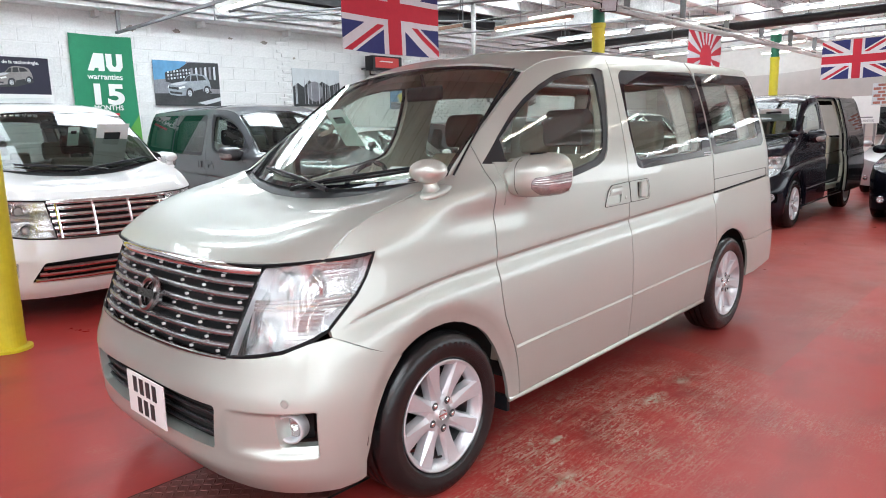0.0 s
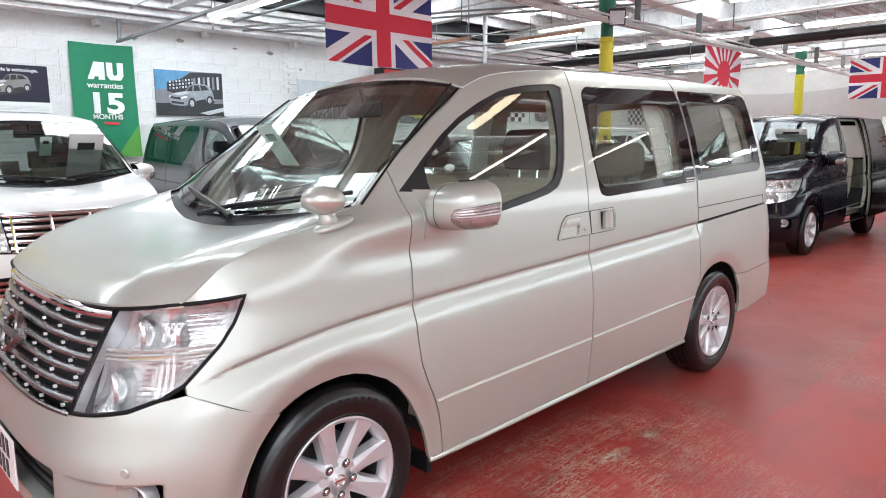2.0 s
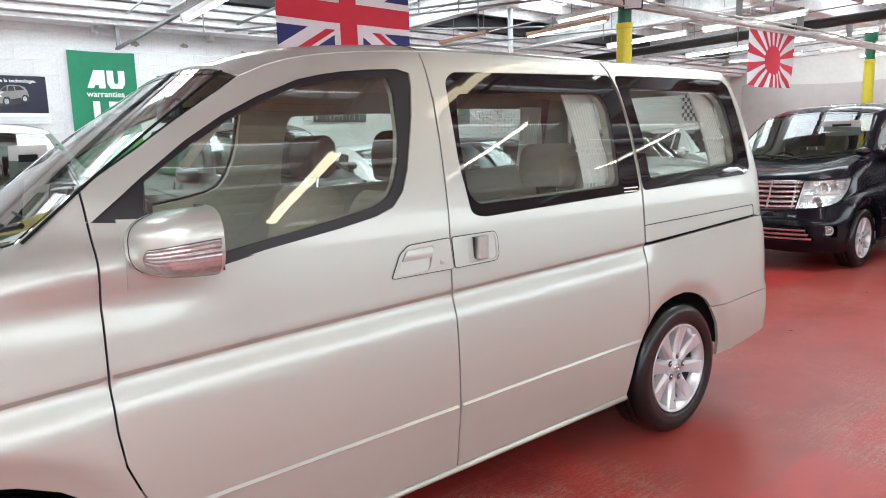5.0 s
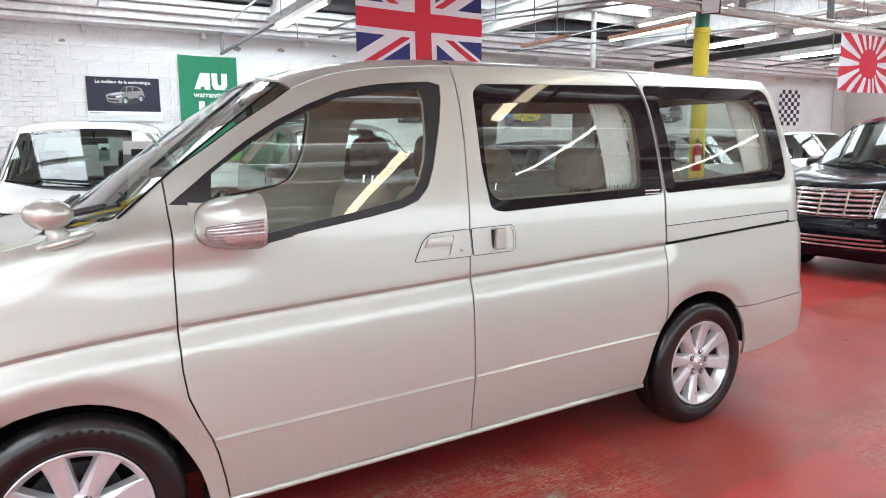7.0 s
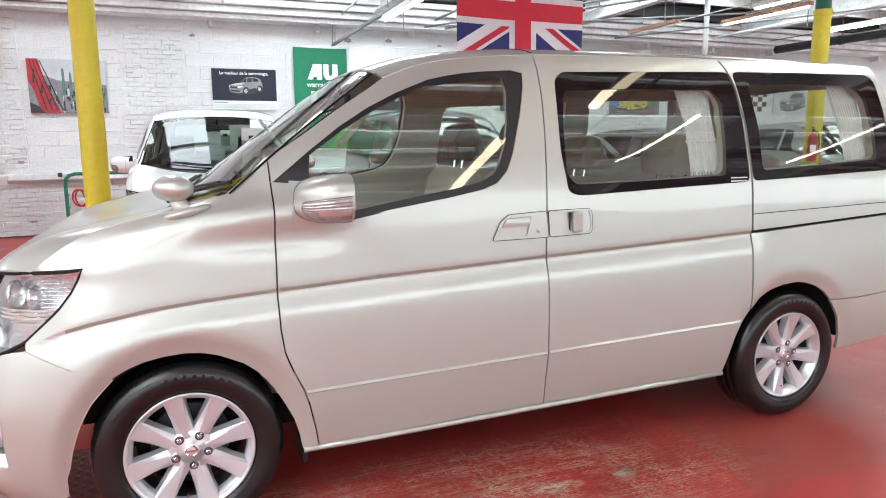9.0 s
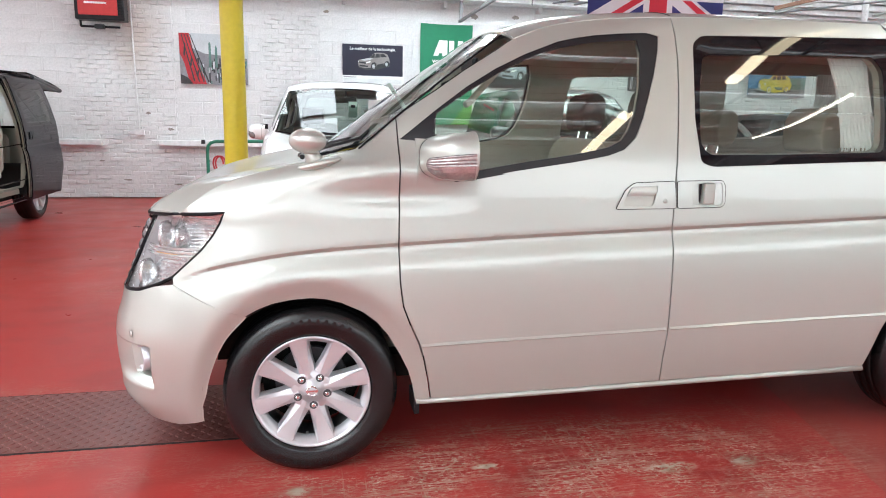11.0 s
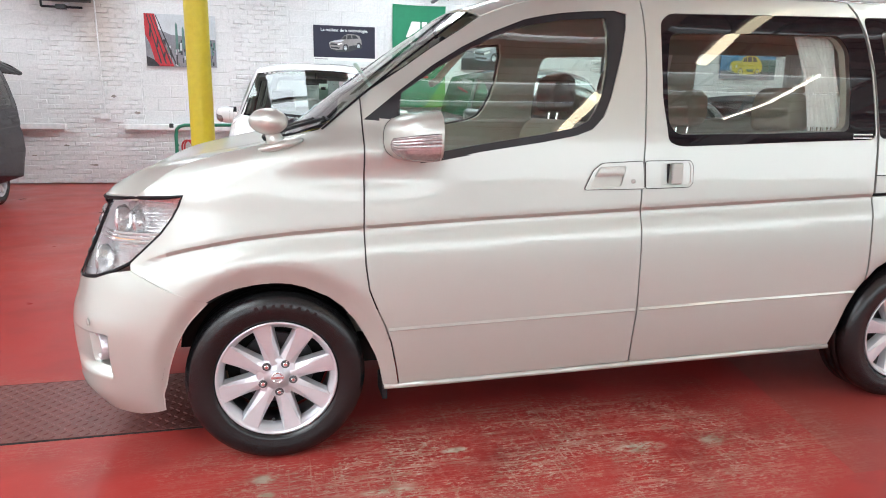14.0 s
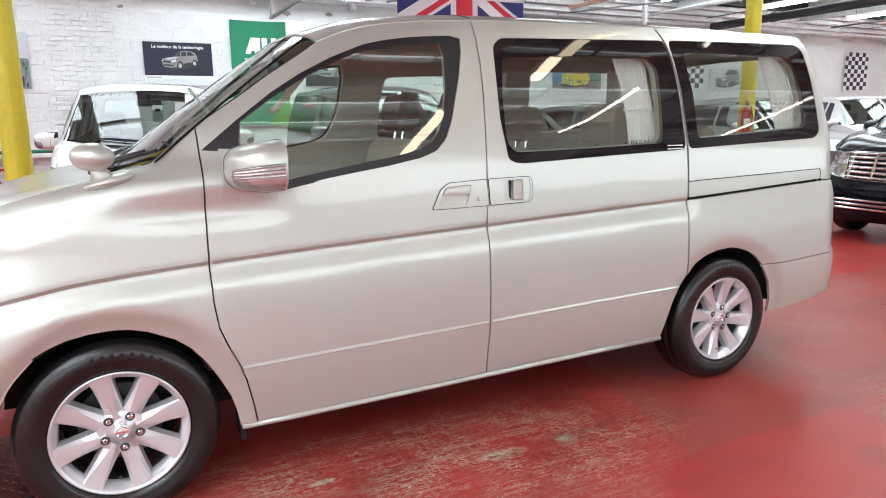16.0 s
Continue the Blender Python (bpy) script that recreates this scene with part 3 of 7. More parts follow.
def half(x, z):
    """Half the width of the body at x and height z."""
    w = HALF(z)
    # nose, low down
    low, lf, p = 0.0, .62 + .1 * ease(.5, .9, z), 3.5 - .3 * ease(.5, .9, z)
    u = (NOSE(min(z, 1.02)) + lf - x) / lf
    if u > 0:
        low = w - w * max(1 - min(u, 1.0) ** p, 0.0) ** (1 / p)
    # shoulder and screen edge, high up
    high = 0.0
    if z > .97:
        r = .40 + .1 * ease(1.2, 1.6, z)
        u = (EDGE(z) + r - x) / r
        if u > 0:
            high = .085 * u ** 2.2
    k = ease(.98, 1.05, z)
    w -= low * (1 - k) + high * k
    # tail
    u = (x - TAIL(z) + .21) / .21
    if u > 0:
        w -= .15 * min(u, 1.0) ** 2.6
    # fold under the screen pillar
    f = ease(-.12, .28, x) * (1 - ease(.40, .70, x))
    w += f * (.016 * math.exp(-((z - 1.19) / .05) ** 2) - .010 * math.exp(-((z - 1.085) / .03) ** 2))
    # groove along the side and the shoulder under it
    if x < 2.75:
        s = z - STRIP(x)
        g = (1 - ease(2.63, 2.75, x)) * ease(-.50, -.36, x)
        if s < .006:
            w += g * (-.012 * (.006 - s) / .012 if s > -.006 else -.012 + .0160 * ease(-.006, -.098, s) - .0040 * ease(-.098, -.45, s))
    # arch lips
    for ax, k in ((0.0, 1.0), (2.95, .6)):
        d = math.hypot(x - ax, z - .33)
        if d < .62:
            w += k * (.003 * math.exp(-((d - .47) / .06) ** 2) - .020 * (1 - ease(.37, .455, d)))
    return w


def arch_points(ax):
    return [(ax + d * math.cos(a), .33 + d * math.sin(a)) for d in (.392, .414, .436, .458) for a in steps(-.3, math.pi + .3, 70)]


def glass_half(x, z):
    """The same for the side glass, which carries its slope on below the belt."""
    return half(x, max(z, 1.30)) + max(0.0, 1.30 - z) * .20


def door_glass():
    """The front side glass: a flat sheet through the middle of its opening."""
    pts = [(x, z) for x in steps(.65, 1.33, 8) for z in (1.28, 1.36, 1.44, 1.52, 1.60) if inside((x, z), GLASS_A)]
    a = np.array([(1.0, x, z, z * z) for x, z in pts])
    k = np.linalg.lstsq(a, np.array([glass_half(x, z) for x, z in pts]), rcond=None)[0]
    return lambda x, z: float(k[0] + k[1] * x + k[2] * z + k[3] * z * z)


# ---- a van: origin on the floor under the middle of the front axle, nose towards -x ----
def near(x, z):
    return (x, -half(x, z), z)


def near_in(d):
    return lambda x, z: (x, -(half(x, z) - d), z)


# arc along the nose at half height, from the middle to the flank
_lf, _p = 0.62, 3.5
ARC = [(0.0, 0.0)]
_px, _py = 0.0, 0.0
for _k in range(1, 1501):
    _a = math.pi / 2 * (_k / 1500)
    _x, _y = _lf * (1 - math.cos(_a) ** (2 / _p)), 0.905 * math.sin(_a) ** (2 / _p)
    ARC.append((ARC[-1][0] + math.hypot(_x - _px, _y - _py), _a))
    _px, _py = _x, _y
ARC_S, ARC_A = np.array(ARC).T


def nose_form(z):
    return .62 + .1 * ease(.5, .9, z), 3.5 - .3 * ease(.5, .9, z)


def front(s, z):
    """A place on the nose at arc s from the middle and height z."""
    lf, p = nose_form(z)
    a = float(np.interp(abs(s), ARC_S, ARC_A))
    over = max(abs(s) - ARC_S[-1], 0.0)
    x = NOSE(z) + lf * (1 - max(math.cos(a), 0.0) ** (2 / p)) + over
    lat = HALF(z) * math.sin(a) ** (2 / p)
    k = ease(0.5, 0.9, a)
    lat = lat * (1 - k) + half(x, z) * k
    return Vector((x, lat if s < 0 else -lat, z))


def front_in(d):
    def at(s, z):
        p = front(s, z)
        e, g = front(s + 0.01, z) - front(s - 0.01, z), front(s, z + 0.01) - front(s, z - 0.01)
        n = e.cross(g).normalized()
        if n.x > 0:
            n = -n
        return p - n * d
    return at


def arc_lat(lat, z):
    lf, p = nose_form(z)
    u = min(abs(lat) / HALF(z), 1.0)
    return float(np.interp(math.asin(u ** (p / 2)), ARC_A, ARC_S)) * (1 if lat >= 0 else -1)


def arc_x(x, z):
    lf, p = nose_form(z)
    u = (NOSE(z) + lf - x) / lf
    if u <= 0:
        return ARC_S[-1] - u * lf
    return float(np.interp(math.acos(min(u, 1.0) ** (p / 2)), ARC_A, ARC_S))


SEAM_A = [(.339, 1.387), (.340, 1.307), (.340, 1.145), (.336, .905), (.340, .76), (.352, .665), (.38, .59), (.412, .52), (.435, .45), (.455, .35), (.467, .270)]
SEAM_B = [(1.470, .288), (1.474, .40), (1.484, .52), (1.486, .80), (1.486, .938), (1.480, .955), (1.488, 1.15), (1.495, 1.30), (1.510, 1.50), (1.514, 1.64), (1.508, 1.75), (1.495, 1.820)]
SEAM_C = [(2.49, .300), (2.53, .40), (2.556, .471), (2.60, .553), (2.640, .60), (2.643, .70), (2.645, .86), (2.645, 1.08), (2.645, 1.24), (2.643, 1.53), (2.61, 1.70), (2.57, 1.79), (2.535, 1.838)]
ROOF_EDGE = spline([(.82, 1.705), (.95, 1.757), (1.1, 1.788), (1.3, 1.808), (1.5, 1.820), (2.0, 1.832), (2.5, 1.838), (3.2, 1.842), (3.65, 1.838)])
SCREEN_EDGE = [(.18, 1.262), (.26, 1.325), (.339, 1.387), (.50, 1.492), (.62, 1.575), (.757, 1.662), (.82, 1.705)]
HOOD_SEAM = [(-.472, 1.018), (-.42, 1.06), (-.36, 1.105), (-.28, 1.142), (-.15, 1.18), (0, 1.214), (.10, 1.240), (.18, 1.262)]
ARCH_F = [(.404, .262), (.392, .33), (.375, .39), (.345, .454), (.30, .535), (.25, .598), (.199, .639), (.113, .680), (.055, .696), (0, .701), (-.07, .697), (-.137, .685), (-.19, .666), (-.246, .637)]
LAMP_SIDE = [(-.50, .785), (-.445, .836), (-.386, .892), (-.345, .945), (-.322, .985), (-.305, 1.027)]
WIN_A = [(.347, 1.300), (.484, 1.408), (.62, 1.508), (.74, 1.582), (.862, 1.643), (1.00, 1.698), (1.08, 1.716), (1.159, 1.729), (1.26, 1.739), (1.38, 1.747), (1.432, 1.735), (1.428, 1.68), (1.405, 1.58), (1.375, 1.487), (1.345, 1.395), (1.31, 1.322), (1.26, 1.273), (1.19, 1.248), (1.05, 1.222), (.80, 1.185), (.56, 1.142), (.43, 1.14), (.42, 1.295)]
GLASS_A = [(.482, 1.33), (.494, 1.398), (.625, 1.488), (.745, 1.560), (.865, 1.618), (1.005, 1.672), (1.15, 1.700), (1.34, 1.716), (1.352, 1.66), (1.34, 1.52), (1.318, 1.43), (1.285, 1.353), (1.25, 1.308), (1.19, 1.280), (1.05, 1.252), (.80, 1.213), (.60, 1.178), (.49, 1.17)]
WIN_B = [(1.578, 1.40), (1.588, 1.715), (1.632, 1.748), (2.10, 1.762), (2.585, 1.775), (2.618, 1.66), (2.634, 1.53), (2.636, 1.24), (2.20, 1.226), (1.66, 1.206), (1.600, 1.222)]
CLEAR_B = [(1.60, 1.30), (1.640, 1.255), (2.06, 1.262), (2.495, 1.275), (2.515, 1.45), (2.520, 1.63), (2.47, 1.69), (2.06, 1.682), (1.630, 1.665), (1.605, 1.50)]
WIN_C = [(2.655, 1.242), (2.652, 1.53), (2.632, 1.67), (2.607, 1.776), (3.05, 1.785), (3.56, 1.790), (3.612, 1.757), (3.645, 1.62), (3.658, 1.45), (3.660, 1.31), (3.61, 1.275), (3.10, 1.258)]
CLEAR_C = [(2.725, 1.292), (2.73, 1.52), (2.70, 1.72), (3.08, 1.724), (3.455, 1.726), (3.535, 1.67), (3.56, 1.50), (3.555, 1.335), (3.10, 1.310)]
WIN_B, WIN_C = rounded(WIN_B, .035, 4), rounded(WIN_C, .035, 4)
GRIP_A = rounded([(1.245, 1.043), (1.286, 1.125), (1.41, 1.131), (1.385, 1.045)], .018)
CUP_B = rounded([(1.566, 1.046), (1.563, 1.141), (1.694, 1.143), (1.703, 1.125), (1.703, 1.058), (1.690, 1.047)], .012)


DOOR_GLASS = door_glass()


def strip_points(x0, x1, step=0.03):
    out = []
    n = int((x1 - x0) / step)
    for i in range(n + 1):
        x = x0 + (x1 - x0) * i / n
        for s in (.030, .008, .0055, -.0055, -.008, -.024, -.042, -.065, -.10):
            out.append((x, STRIP(x) + s))
    return out


def roof_z(x, lat):
    edge = ROOF_EDGE(x)
    k = min(abs(lat) / half(x, edge), 1.0)
    return edge + (ROOF_MID(x) - edge) * (1 - k ** 3.4)


ROOF_MID = spline([(.80, 1.776), (1.0, 1.835), (1.2, 1.866), (1.5, 1.888), (2.2, 1.900), (3.2, 1.896), (3.6, 1.880), (3.8, 1.850)])
HOOD_MID = spline([(0, 0), (.03, .032), (.07, .055), (.155, .092), (.255, .118), (.40, .145), (.62, .168), (.80, .178)])
HOOD_SIDE = spline([(0, 0), (.05, .040), (.11, .087), (.19, .124), (.32, .162), (.47, .196), (.57, .222), (.65, .244)])
HOOD_FRONT = spline([(0, -.660), (.30, -.652), (.50, -.632), (.62, -.606), (.70, -.55), (.77, -.472)])


def hood_z(x, lat):
    l = min(abs(lat), .79)
    d = max(x - HOOD_FRONT(l), 0.0)
    k = (l / .77) ** 2.5
    return .985 + .033 * (l / .77) ** 2 + HOOD_MID(d) * (1 - k) + HOOD_SIDE(d) * k


def screen_at(lat, z):
    return Vector((.09 + (z - 1.25) / .735 + .10 * (abs(lat) / .78) ** 2.2 - .018 * math.sin(math.pi * min(max((z - 1.18) / .6, 0), 1)), -lat, z))


def wheel(van, x, sign, turn=0.0):
    """A tyre on a nine-spoked alloy rim; its outer face looks to sign * y."""
    R = .339
    hub = new("wheel")
    hub.parent = van
    hub.matrix_basis = pose(x, sign * .775, R + FLOOR, 90 if sign < 0 else -90, 0, 0)
    prof = [(.226, -.10), (.238, -.112), (.27, -.118), (.30, -.112), (.322, -.098), (.332, -.085)]
    prof += [(R, -.075), (R, -.052), (.332, -.05), (.332, -.044), (R, -.042), (R, -.012), (.332, -.010), (.332, -.003), (R, -.001), (R, .03), (.332, .032), (.332, .038), (R, .04), (R, .066)]
    prof += [(.335, .080), (.326, .095), (.312, .106), (.308, .1075), (.303, .1100), (.278, .1150), (.273, .1130), (.249, .112), (.240, .108), (.231, .098), (.224, .09)]
    part("tyre", lathe(prof, steps=72), RUBBER, hub, smooth=True)
    # moulded bars on the tyre wall where the maker's lettering stands
    bm = bmesh.new()
    for a0, n in ((60, 8), (250, 8)):
        for i in range(n):
            a = radians(a0 + i * 6.2)
            add_box(bm, (.290 * math.cos(a), .290 * math.sin(a), .1122), (.020, .012, .0022), turn=Euler((0, 0, a)).to_quaternion())
    tagged(part("tyre_moulding", bm, RUBBER, hub), kind="stuff")
    part("rim", lathe([(.199, .045), (.204, .085), (.2285, .098), (.229, .104), (.2225, .105), (.214, .094), (.206, .070)], steps=64), ALLOY, hub, smooth=True)
    part("rim_barrel", lathe([(.222, -.09), (.206, -.07), (.199, .045)], steps=48), RIM_SHADE, hub, "inner barrel of the rim, its shade put into the colour", smooth=True)
    bm = bmesh.new()
    for k in range(8):
        a = radians(45 * k + 14 + turn)
        c, s = math.cos(a), math.sin(a)
        rows = []
        for i in range(13):
            t = i / 12
            r = .050 + (.2205 - .050) * t
            w = .0245 + .0125 * t ** 1.2 + .008 * (1 - t) ** 3
            flat_w = min(.004 + .030 * t, w - .003)
            h = .0835 + .015 * t ** 1.5
            low = .0085 * math.sin(math.pi * min(1.0, .15 + t * .85)) + .002
            row = []
            for q, dz in ((-w - .006, -.048), (-w, -low - .003), (-w + .003, -low), (-flat_w, 0), (0, .0006), (flat_w, 0), (w - .003, -low), (w, -low - .003), (w + .006, -.048)):
                row.append(bm.verts.new((r * c - q * s, r * s + q * c, h + dz)))
            rows.append(row)
        for p, q in zip(rows, rows[1:]):
            for j in range(8):
                bm.faces.new((p[j], q[j], q[j + 1], p[j + 1]))
    part("spokes", bm, ALLOY, hub, "eight broad silver spokes with raised facets")
    part("hub_face", lathe([(.0, .084), (.030, .084), (.033, .082), (.034, .078), (.072, .0835), (.082, .076), (.088, .05)], steps=32), ALLOY, hub, smooth=True)
    part("centre_cap", lathe([(0, .089), (.026, .0885), (.0295, .085), (.0295, .079)], steps=24), ALLOY, hub, smooth=True)
    bm = bmesh.new()
    add_lathe(bm, [(.0165, .0895), (.020, .0915), (.0225, .0895)], Matrix(), 24)
    add_box(bm, (0, 0, .0895), (.048, .008, .003))
    part("cap_badge", bm, CHROME, hub)
    for k in range(5):
        a = radians(72 * k - 85 + turn)
        # dark pocket colour stands in for the shade round each nut
        part("nut_pocket", lathe([(0, .0845), (.0135, .0845), (.0150, .0860), (.0165, .0845)], Matrix.Translation((.060 * math.cos(a), .060 * math.sin(a), 0)), 16), RIM_SHADE, hub)
        bm = lathe([(.0, .0915), (.006, .0915), (.0085, .089), (.0085, .084), (.012, .083), (.012, .070)], Matrix.Translation((.060 * math.cos(a), .060 * math.sin(a), 0)), 12)
        part("wheel_nut", bm, CHROME, hub)
    part("brake_disc", lathe([(0, .0), (.070, .0), (.070, -.02), (.145, -.02), (.145, -.045), (0, -.045)], steps=32), RIM_SHADE, hub)
    # near-black disc added so the inside of the wheel reads as shade
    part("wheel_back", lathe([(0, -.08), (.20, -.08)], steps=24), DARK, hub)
    a = radians(-97)
    part("valve", tube([(.184 * math.cos(a), .184 * math.sin(a), .066), (.170 * math.cos(a), .170 * math.sin(a), .094)], .005, 8), INK, hub)
    return hub


def seat(van, x, y, w, cloth, head, h=.52):
    s = thing("seat")
    s.parent = van
    s.matrix_basis = pose(x, y, 0)
    def pad(name, pts, width, mat):
        bm = bmesh.new()
        rows = []
        for q in (-.5, -.46, -.3, 0, .3, .46, .5):
            k = 1 - (.10 if abs(q) == .5 else 0)
            cx, cz = sum(p[0] for p in pts) / len(pts), sum(p[1] for p in pts) / len(pts)
            rows.append([bm.verts.new((cx + (px - cx) * k, q * width, cz + (pz - cz) * k)) for px, pz in pts])
        for a, b in zip(rows, rows[1:]):
            for i in range(len(pts)):
                j = (i + 1) % len(pts)
                bm.faces.new((a[i], b[i], b[j], a[j]))
        bm.faces.new(rows[0])
        bm.faces.new(rows[-1][::-1])
        bmesh.ops.recalc_face_normals(bm, faces=bm.faces)
        part(name, bm, mat, s, smooth=True)
    z = h
    pad("cushion", rounded([(-.28, z), (-.28, z + .13), (.0, z + .15), (.24, z + .10), (.26, z)], .05), w, cloth)
    pad("backrest", rounded([(.16, z + .08), (.20, z + .40), (.25, z + .60), (.33, z + .66), (.40, z + .60), (.36, z + .35), (.30, z + .05)], .06), w, cloth)
    pad("headrest", rounded([(.30, z + .69), (.29, z + .80), (.31, z + .88), (.37, z + .91), (.43, z + .87), (.43, z + .74), (.39, z + .69)], .035), w * .52, head)
    for q in (-.06, .06):
        part("headrest_post", tube([(.34, q, z + .60), (.36, q, z + .72)], .007, 8), CHROME, s)
    part("seat_base", boxes(((.0, 0, z - .09), (.46, w * .8, .18)), bevel=.02), TRIM_BLACK, s)
    return s


def curtain(van, x0, x1, z0, z1, sign, slant=0.0):
    us, vs = steps(0, 1, 60), steps(0, 1, 8)
    def at(u, v):
        z = z0 + (z1 - z0) * v
        pinch = 1 - .35 * math.sin(math.pi * min(max((1 - v) * 1.0, 0), 1)) * .5
        x = x0 + (x1 - x0) * (.5 + (u - .5) * pinch) + slant * (v - .5)
        wave = .014 * math.sin(u * 58) * (1 if v < .93 else .5)
        return (x, sign * (half(x, z) - .075 - .016 + wave), z)
    v, f = grid(us, vs, at, sign > 0)
    c = mesh_object("curtain", v, f, CURTAIN, van, "white pleated fringed curtain tied back")
    bm = bmesh.new()
    for k in range(26):
        q = Vector(at((k + .5) / 26, 0))
        add_tube(bm, [q, q + Vector((.003 * math.sin(k * 2.1), -sign * .002, -.030))], .0026, 5)
    tagged(part("fringe", bm, CURTAIN, c), kind="stuff")
    part("tie_band", tube([at(u, .36) for u in steps(0, 1, 14)], .009, 6), CURTAIN, c)
    return c


def build_van(name, label, paint, m, hero=False, group="", sport=False):
    van = thing(name, label, "van", group)
    st = .035 if hero else .06
    IN = (0, .016, 0)
    # -- flanks
    fender = HOOD_SEAM + SCREEN_EDGE[1:3] + SEAM_A[1:] + ARCH_F + [(-.383, .699), (-.50, .757)] + LAMP_SIDE
    panel("fender", fender, [], near, paint, van, st, IN, .0028, strip_points(-.45, .40) + arch_points(0.0), mirror=True)
    top = [(x, ROOF_EDGE(x)) for x in steps(1.495, .86, 10)]
    door = SEAM_A[::-1] + SCREEN_EDGE[3:] + top[::-1] + SEAM_B[::-1]
    for sgn, o in zip((-1, 1), panel("front_door", door, [WIN_A, GRIP_A], near, paint, van, st, IN, .0028, strip_points(.37, 1.47), mirror=True)):
        fl = sgn > 0
        def flank(d):
            return lambda x, z: (x, sgn * (half(x, z) - d), z)
        def pane(d):
            return lambda x, z: (x, sgn * (glass_half(x, z) - d), z)
        panel("window_frame", inset(WIN_A, -.004), [GLASS_A], pane(.006), FRAME_GREY, o, .05, (0, -sgn * .014, 0), flip=fl, label="black window frame with a rubber seal")
        g = panel("window_glass", inset(GLASS_A, -.006), [], lambda x, z: (x, sgn * (DOOR_GLASS(x, z) - .014), z), GLASS_CLEAR if hero else GLASS_MID, o, .08, flip=fl)
        g.visible_shadow = False
        handle_outline = rounded([(1.222, 1.034), (1.262, 1.112), (1.300, 1.140), (1.482, 1.148), (1.492, 1.036)], .012)
        grip = GRIP_A
        panel("handle_plate", handle_outline, [grip], flank(-.006), paint, o, .03, (0, -sgn * .012, 0), flip=fl, label="handle plate in body colour")
        panel("handle_cup", inset(grip, -.002), [], lambda x, z: (x, sgn * (half(x, z) + .002 - .022 * min(1, 9 * max(0, min(z - 1.045, 1.128 - z) + .004))), z), paint, o, .008, flip=fl)
        lever = rounded([(1.268, 1.087), (1.290, 1.123), (1.404, 1.128), (1.394, 1.088)], .010)
        panel("handle_lever", lever, [], lambda x, z: (x, sgn * (half(x, z) + .008 + .003 * math.sin((z - 1.087) / .041 * math.pi)), z), paint, o, .010, (0, -sgn * .012, 0), flip=fl)
        part("handle_seal", tube([flank(-.0045)(*q) for q in resample(handle_outline, .02) + handle_outline[:1]], .0020, 5), SEAM_GREY, o)
        part("lock", lathe([(0, .004), (.010, .004), (.012, 0)], pose(1.44, sgn * (half(1.44, 1.07) + .003), 1.066, 90 if sgn < 0 else -90), 16), paint, o, smooth=True)
        # door mirror
        mir = new("door_mirror")
        mir.parent = o
        base = sgn * half(.45, 1.22)
        # housing: th runs from its root in front round to its flat back, h from the foot to the head
        def shell(th, h, grow=0.0):
            k = max(1 - abs(h) ** 3.0, .0) ** (1 / 3.0)
            c, s = max(math.cos(th), 0.0) ** (2 / 2.7), max(math.sin(th), 0.0) ** (2 / 2.7)
            dx, dy = (.188 + grow) * k * c, (.200 + grow) * (.35 + .65 * k) * s
            return Vector((.592 - dx, base + sgn * (.018 + dy), 1.242 - .004 * c + (.090 + grow) * h + .006 * s))
        hs = [math.sin(a) for a in steps(-math.pi / 2, math.pi / 2, 26)]
        ths = steps(0, math.pi / 2, 30)
        v, f = grid(ths, hs, shell, sgn > 0)
        mesh_object("mirror_shell", v, f, paint, mir)
        v, f = grid(steps(0, 1, 8), hs, lambda u, h: shell(math.pi / 2, h).lerp(Vector((.592, base, 1.246 + .09 * h)), u), sgn > 0)
        mesh_object("mirror_back", v, f, TRIM_BLACK, mir)
        def lamp_edge(th):
            w = (th - .47) / (math.pi / 2 - .47)
            lo = -.78 - .12 * w + .30 * (1 - min(1, w / .25)) ** 2
            hi = -.04 + .18 * w - .22 * (1 - min(1, w / .12)) ** 2
            return lo, hi
        def lamp_at(g):
            return lambda th, u: shell(th, lamp_edge(th)[0] + (lamp_edge(th)[1] - lamp_edge(th)[0]) * u, g(u) if callable(g) else g)
        lths = steps(.47, math.pi / 2 - .02, 28)
        v, f = grid(lths, steps(0, 1, 30), lamp_at(lambda u: .0028 + .0014 * (math.sin(u * 48) if u > .42 else 0)), sgn > 0)
        mesh_object("indicator_lamp", v, f, LAMP_CLEAR, mir, "clear ribbed indicator lamp")
        v, f = grid(lths[12:], steps(.30, .56, 3), lamp_at(.0036), sgn > 0)
        mesh_object("lamp_red_band", v, f, LENS_ROSE, mir)
        ring = [lamp_at(.002)(t, 0) for t in lths] + [lamp_at(.002)(t, 1) for t in lths[::-1]] + [lamp_at(.002)(lths[0], 0)]
        part("lamp_gasket", tube(ring, .0014, 5), SEAM_GREY, mir)
        part("housing_seam", tube([shell(.10, h, .0006) for h in steps(-.75, .9, 16)], .0012, 5), SEAM_GREY, mir)
        v, f = grid(steps(0, 1, 8), steps(0, 1, 8), lambda u, w: Vector((.594, base + sgn * (.04 + .16 * u), 1.175 + .13 * w)), sgn > 0)
        mesh_object("mirror_glass", v, f, CHROME, mir)
        panel("mirror_base", [(.405, 1.126), (.405, 1.305), (.52, 1.30), (.55, 1.20), (.562, 1.165), (.545, 1.134), (.45, 1.129)], [], flank(-.004), paint, mir, .03, (0, -sgn * .02, 0), flip=fl)
        part("mirror_arm", boxes(((.475, base + sgn * .004, 1.225), (.11, .055, .11)), bevel=.02), paint, mir)
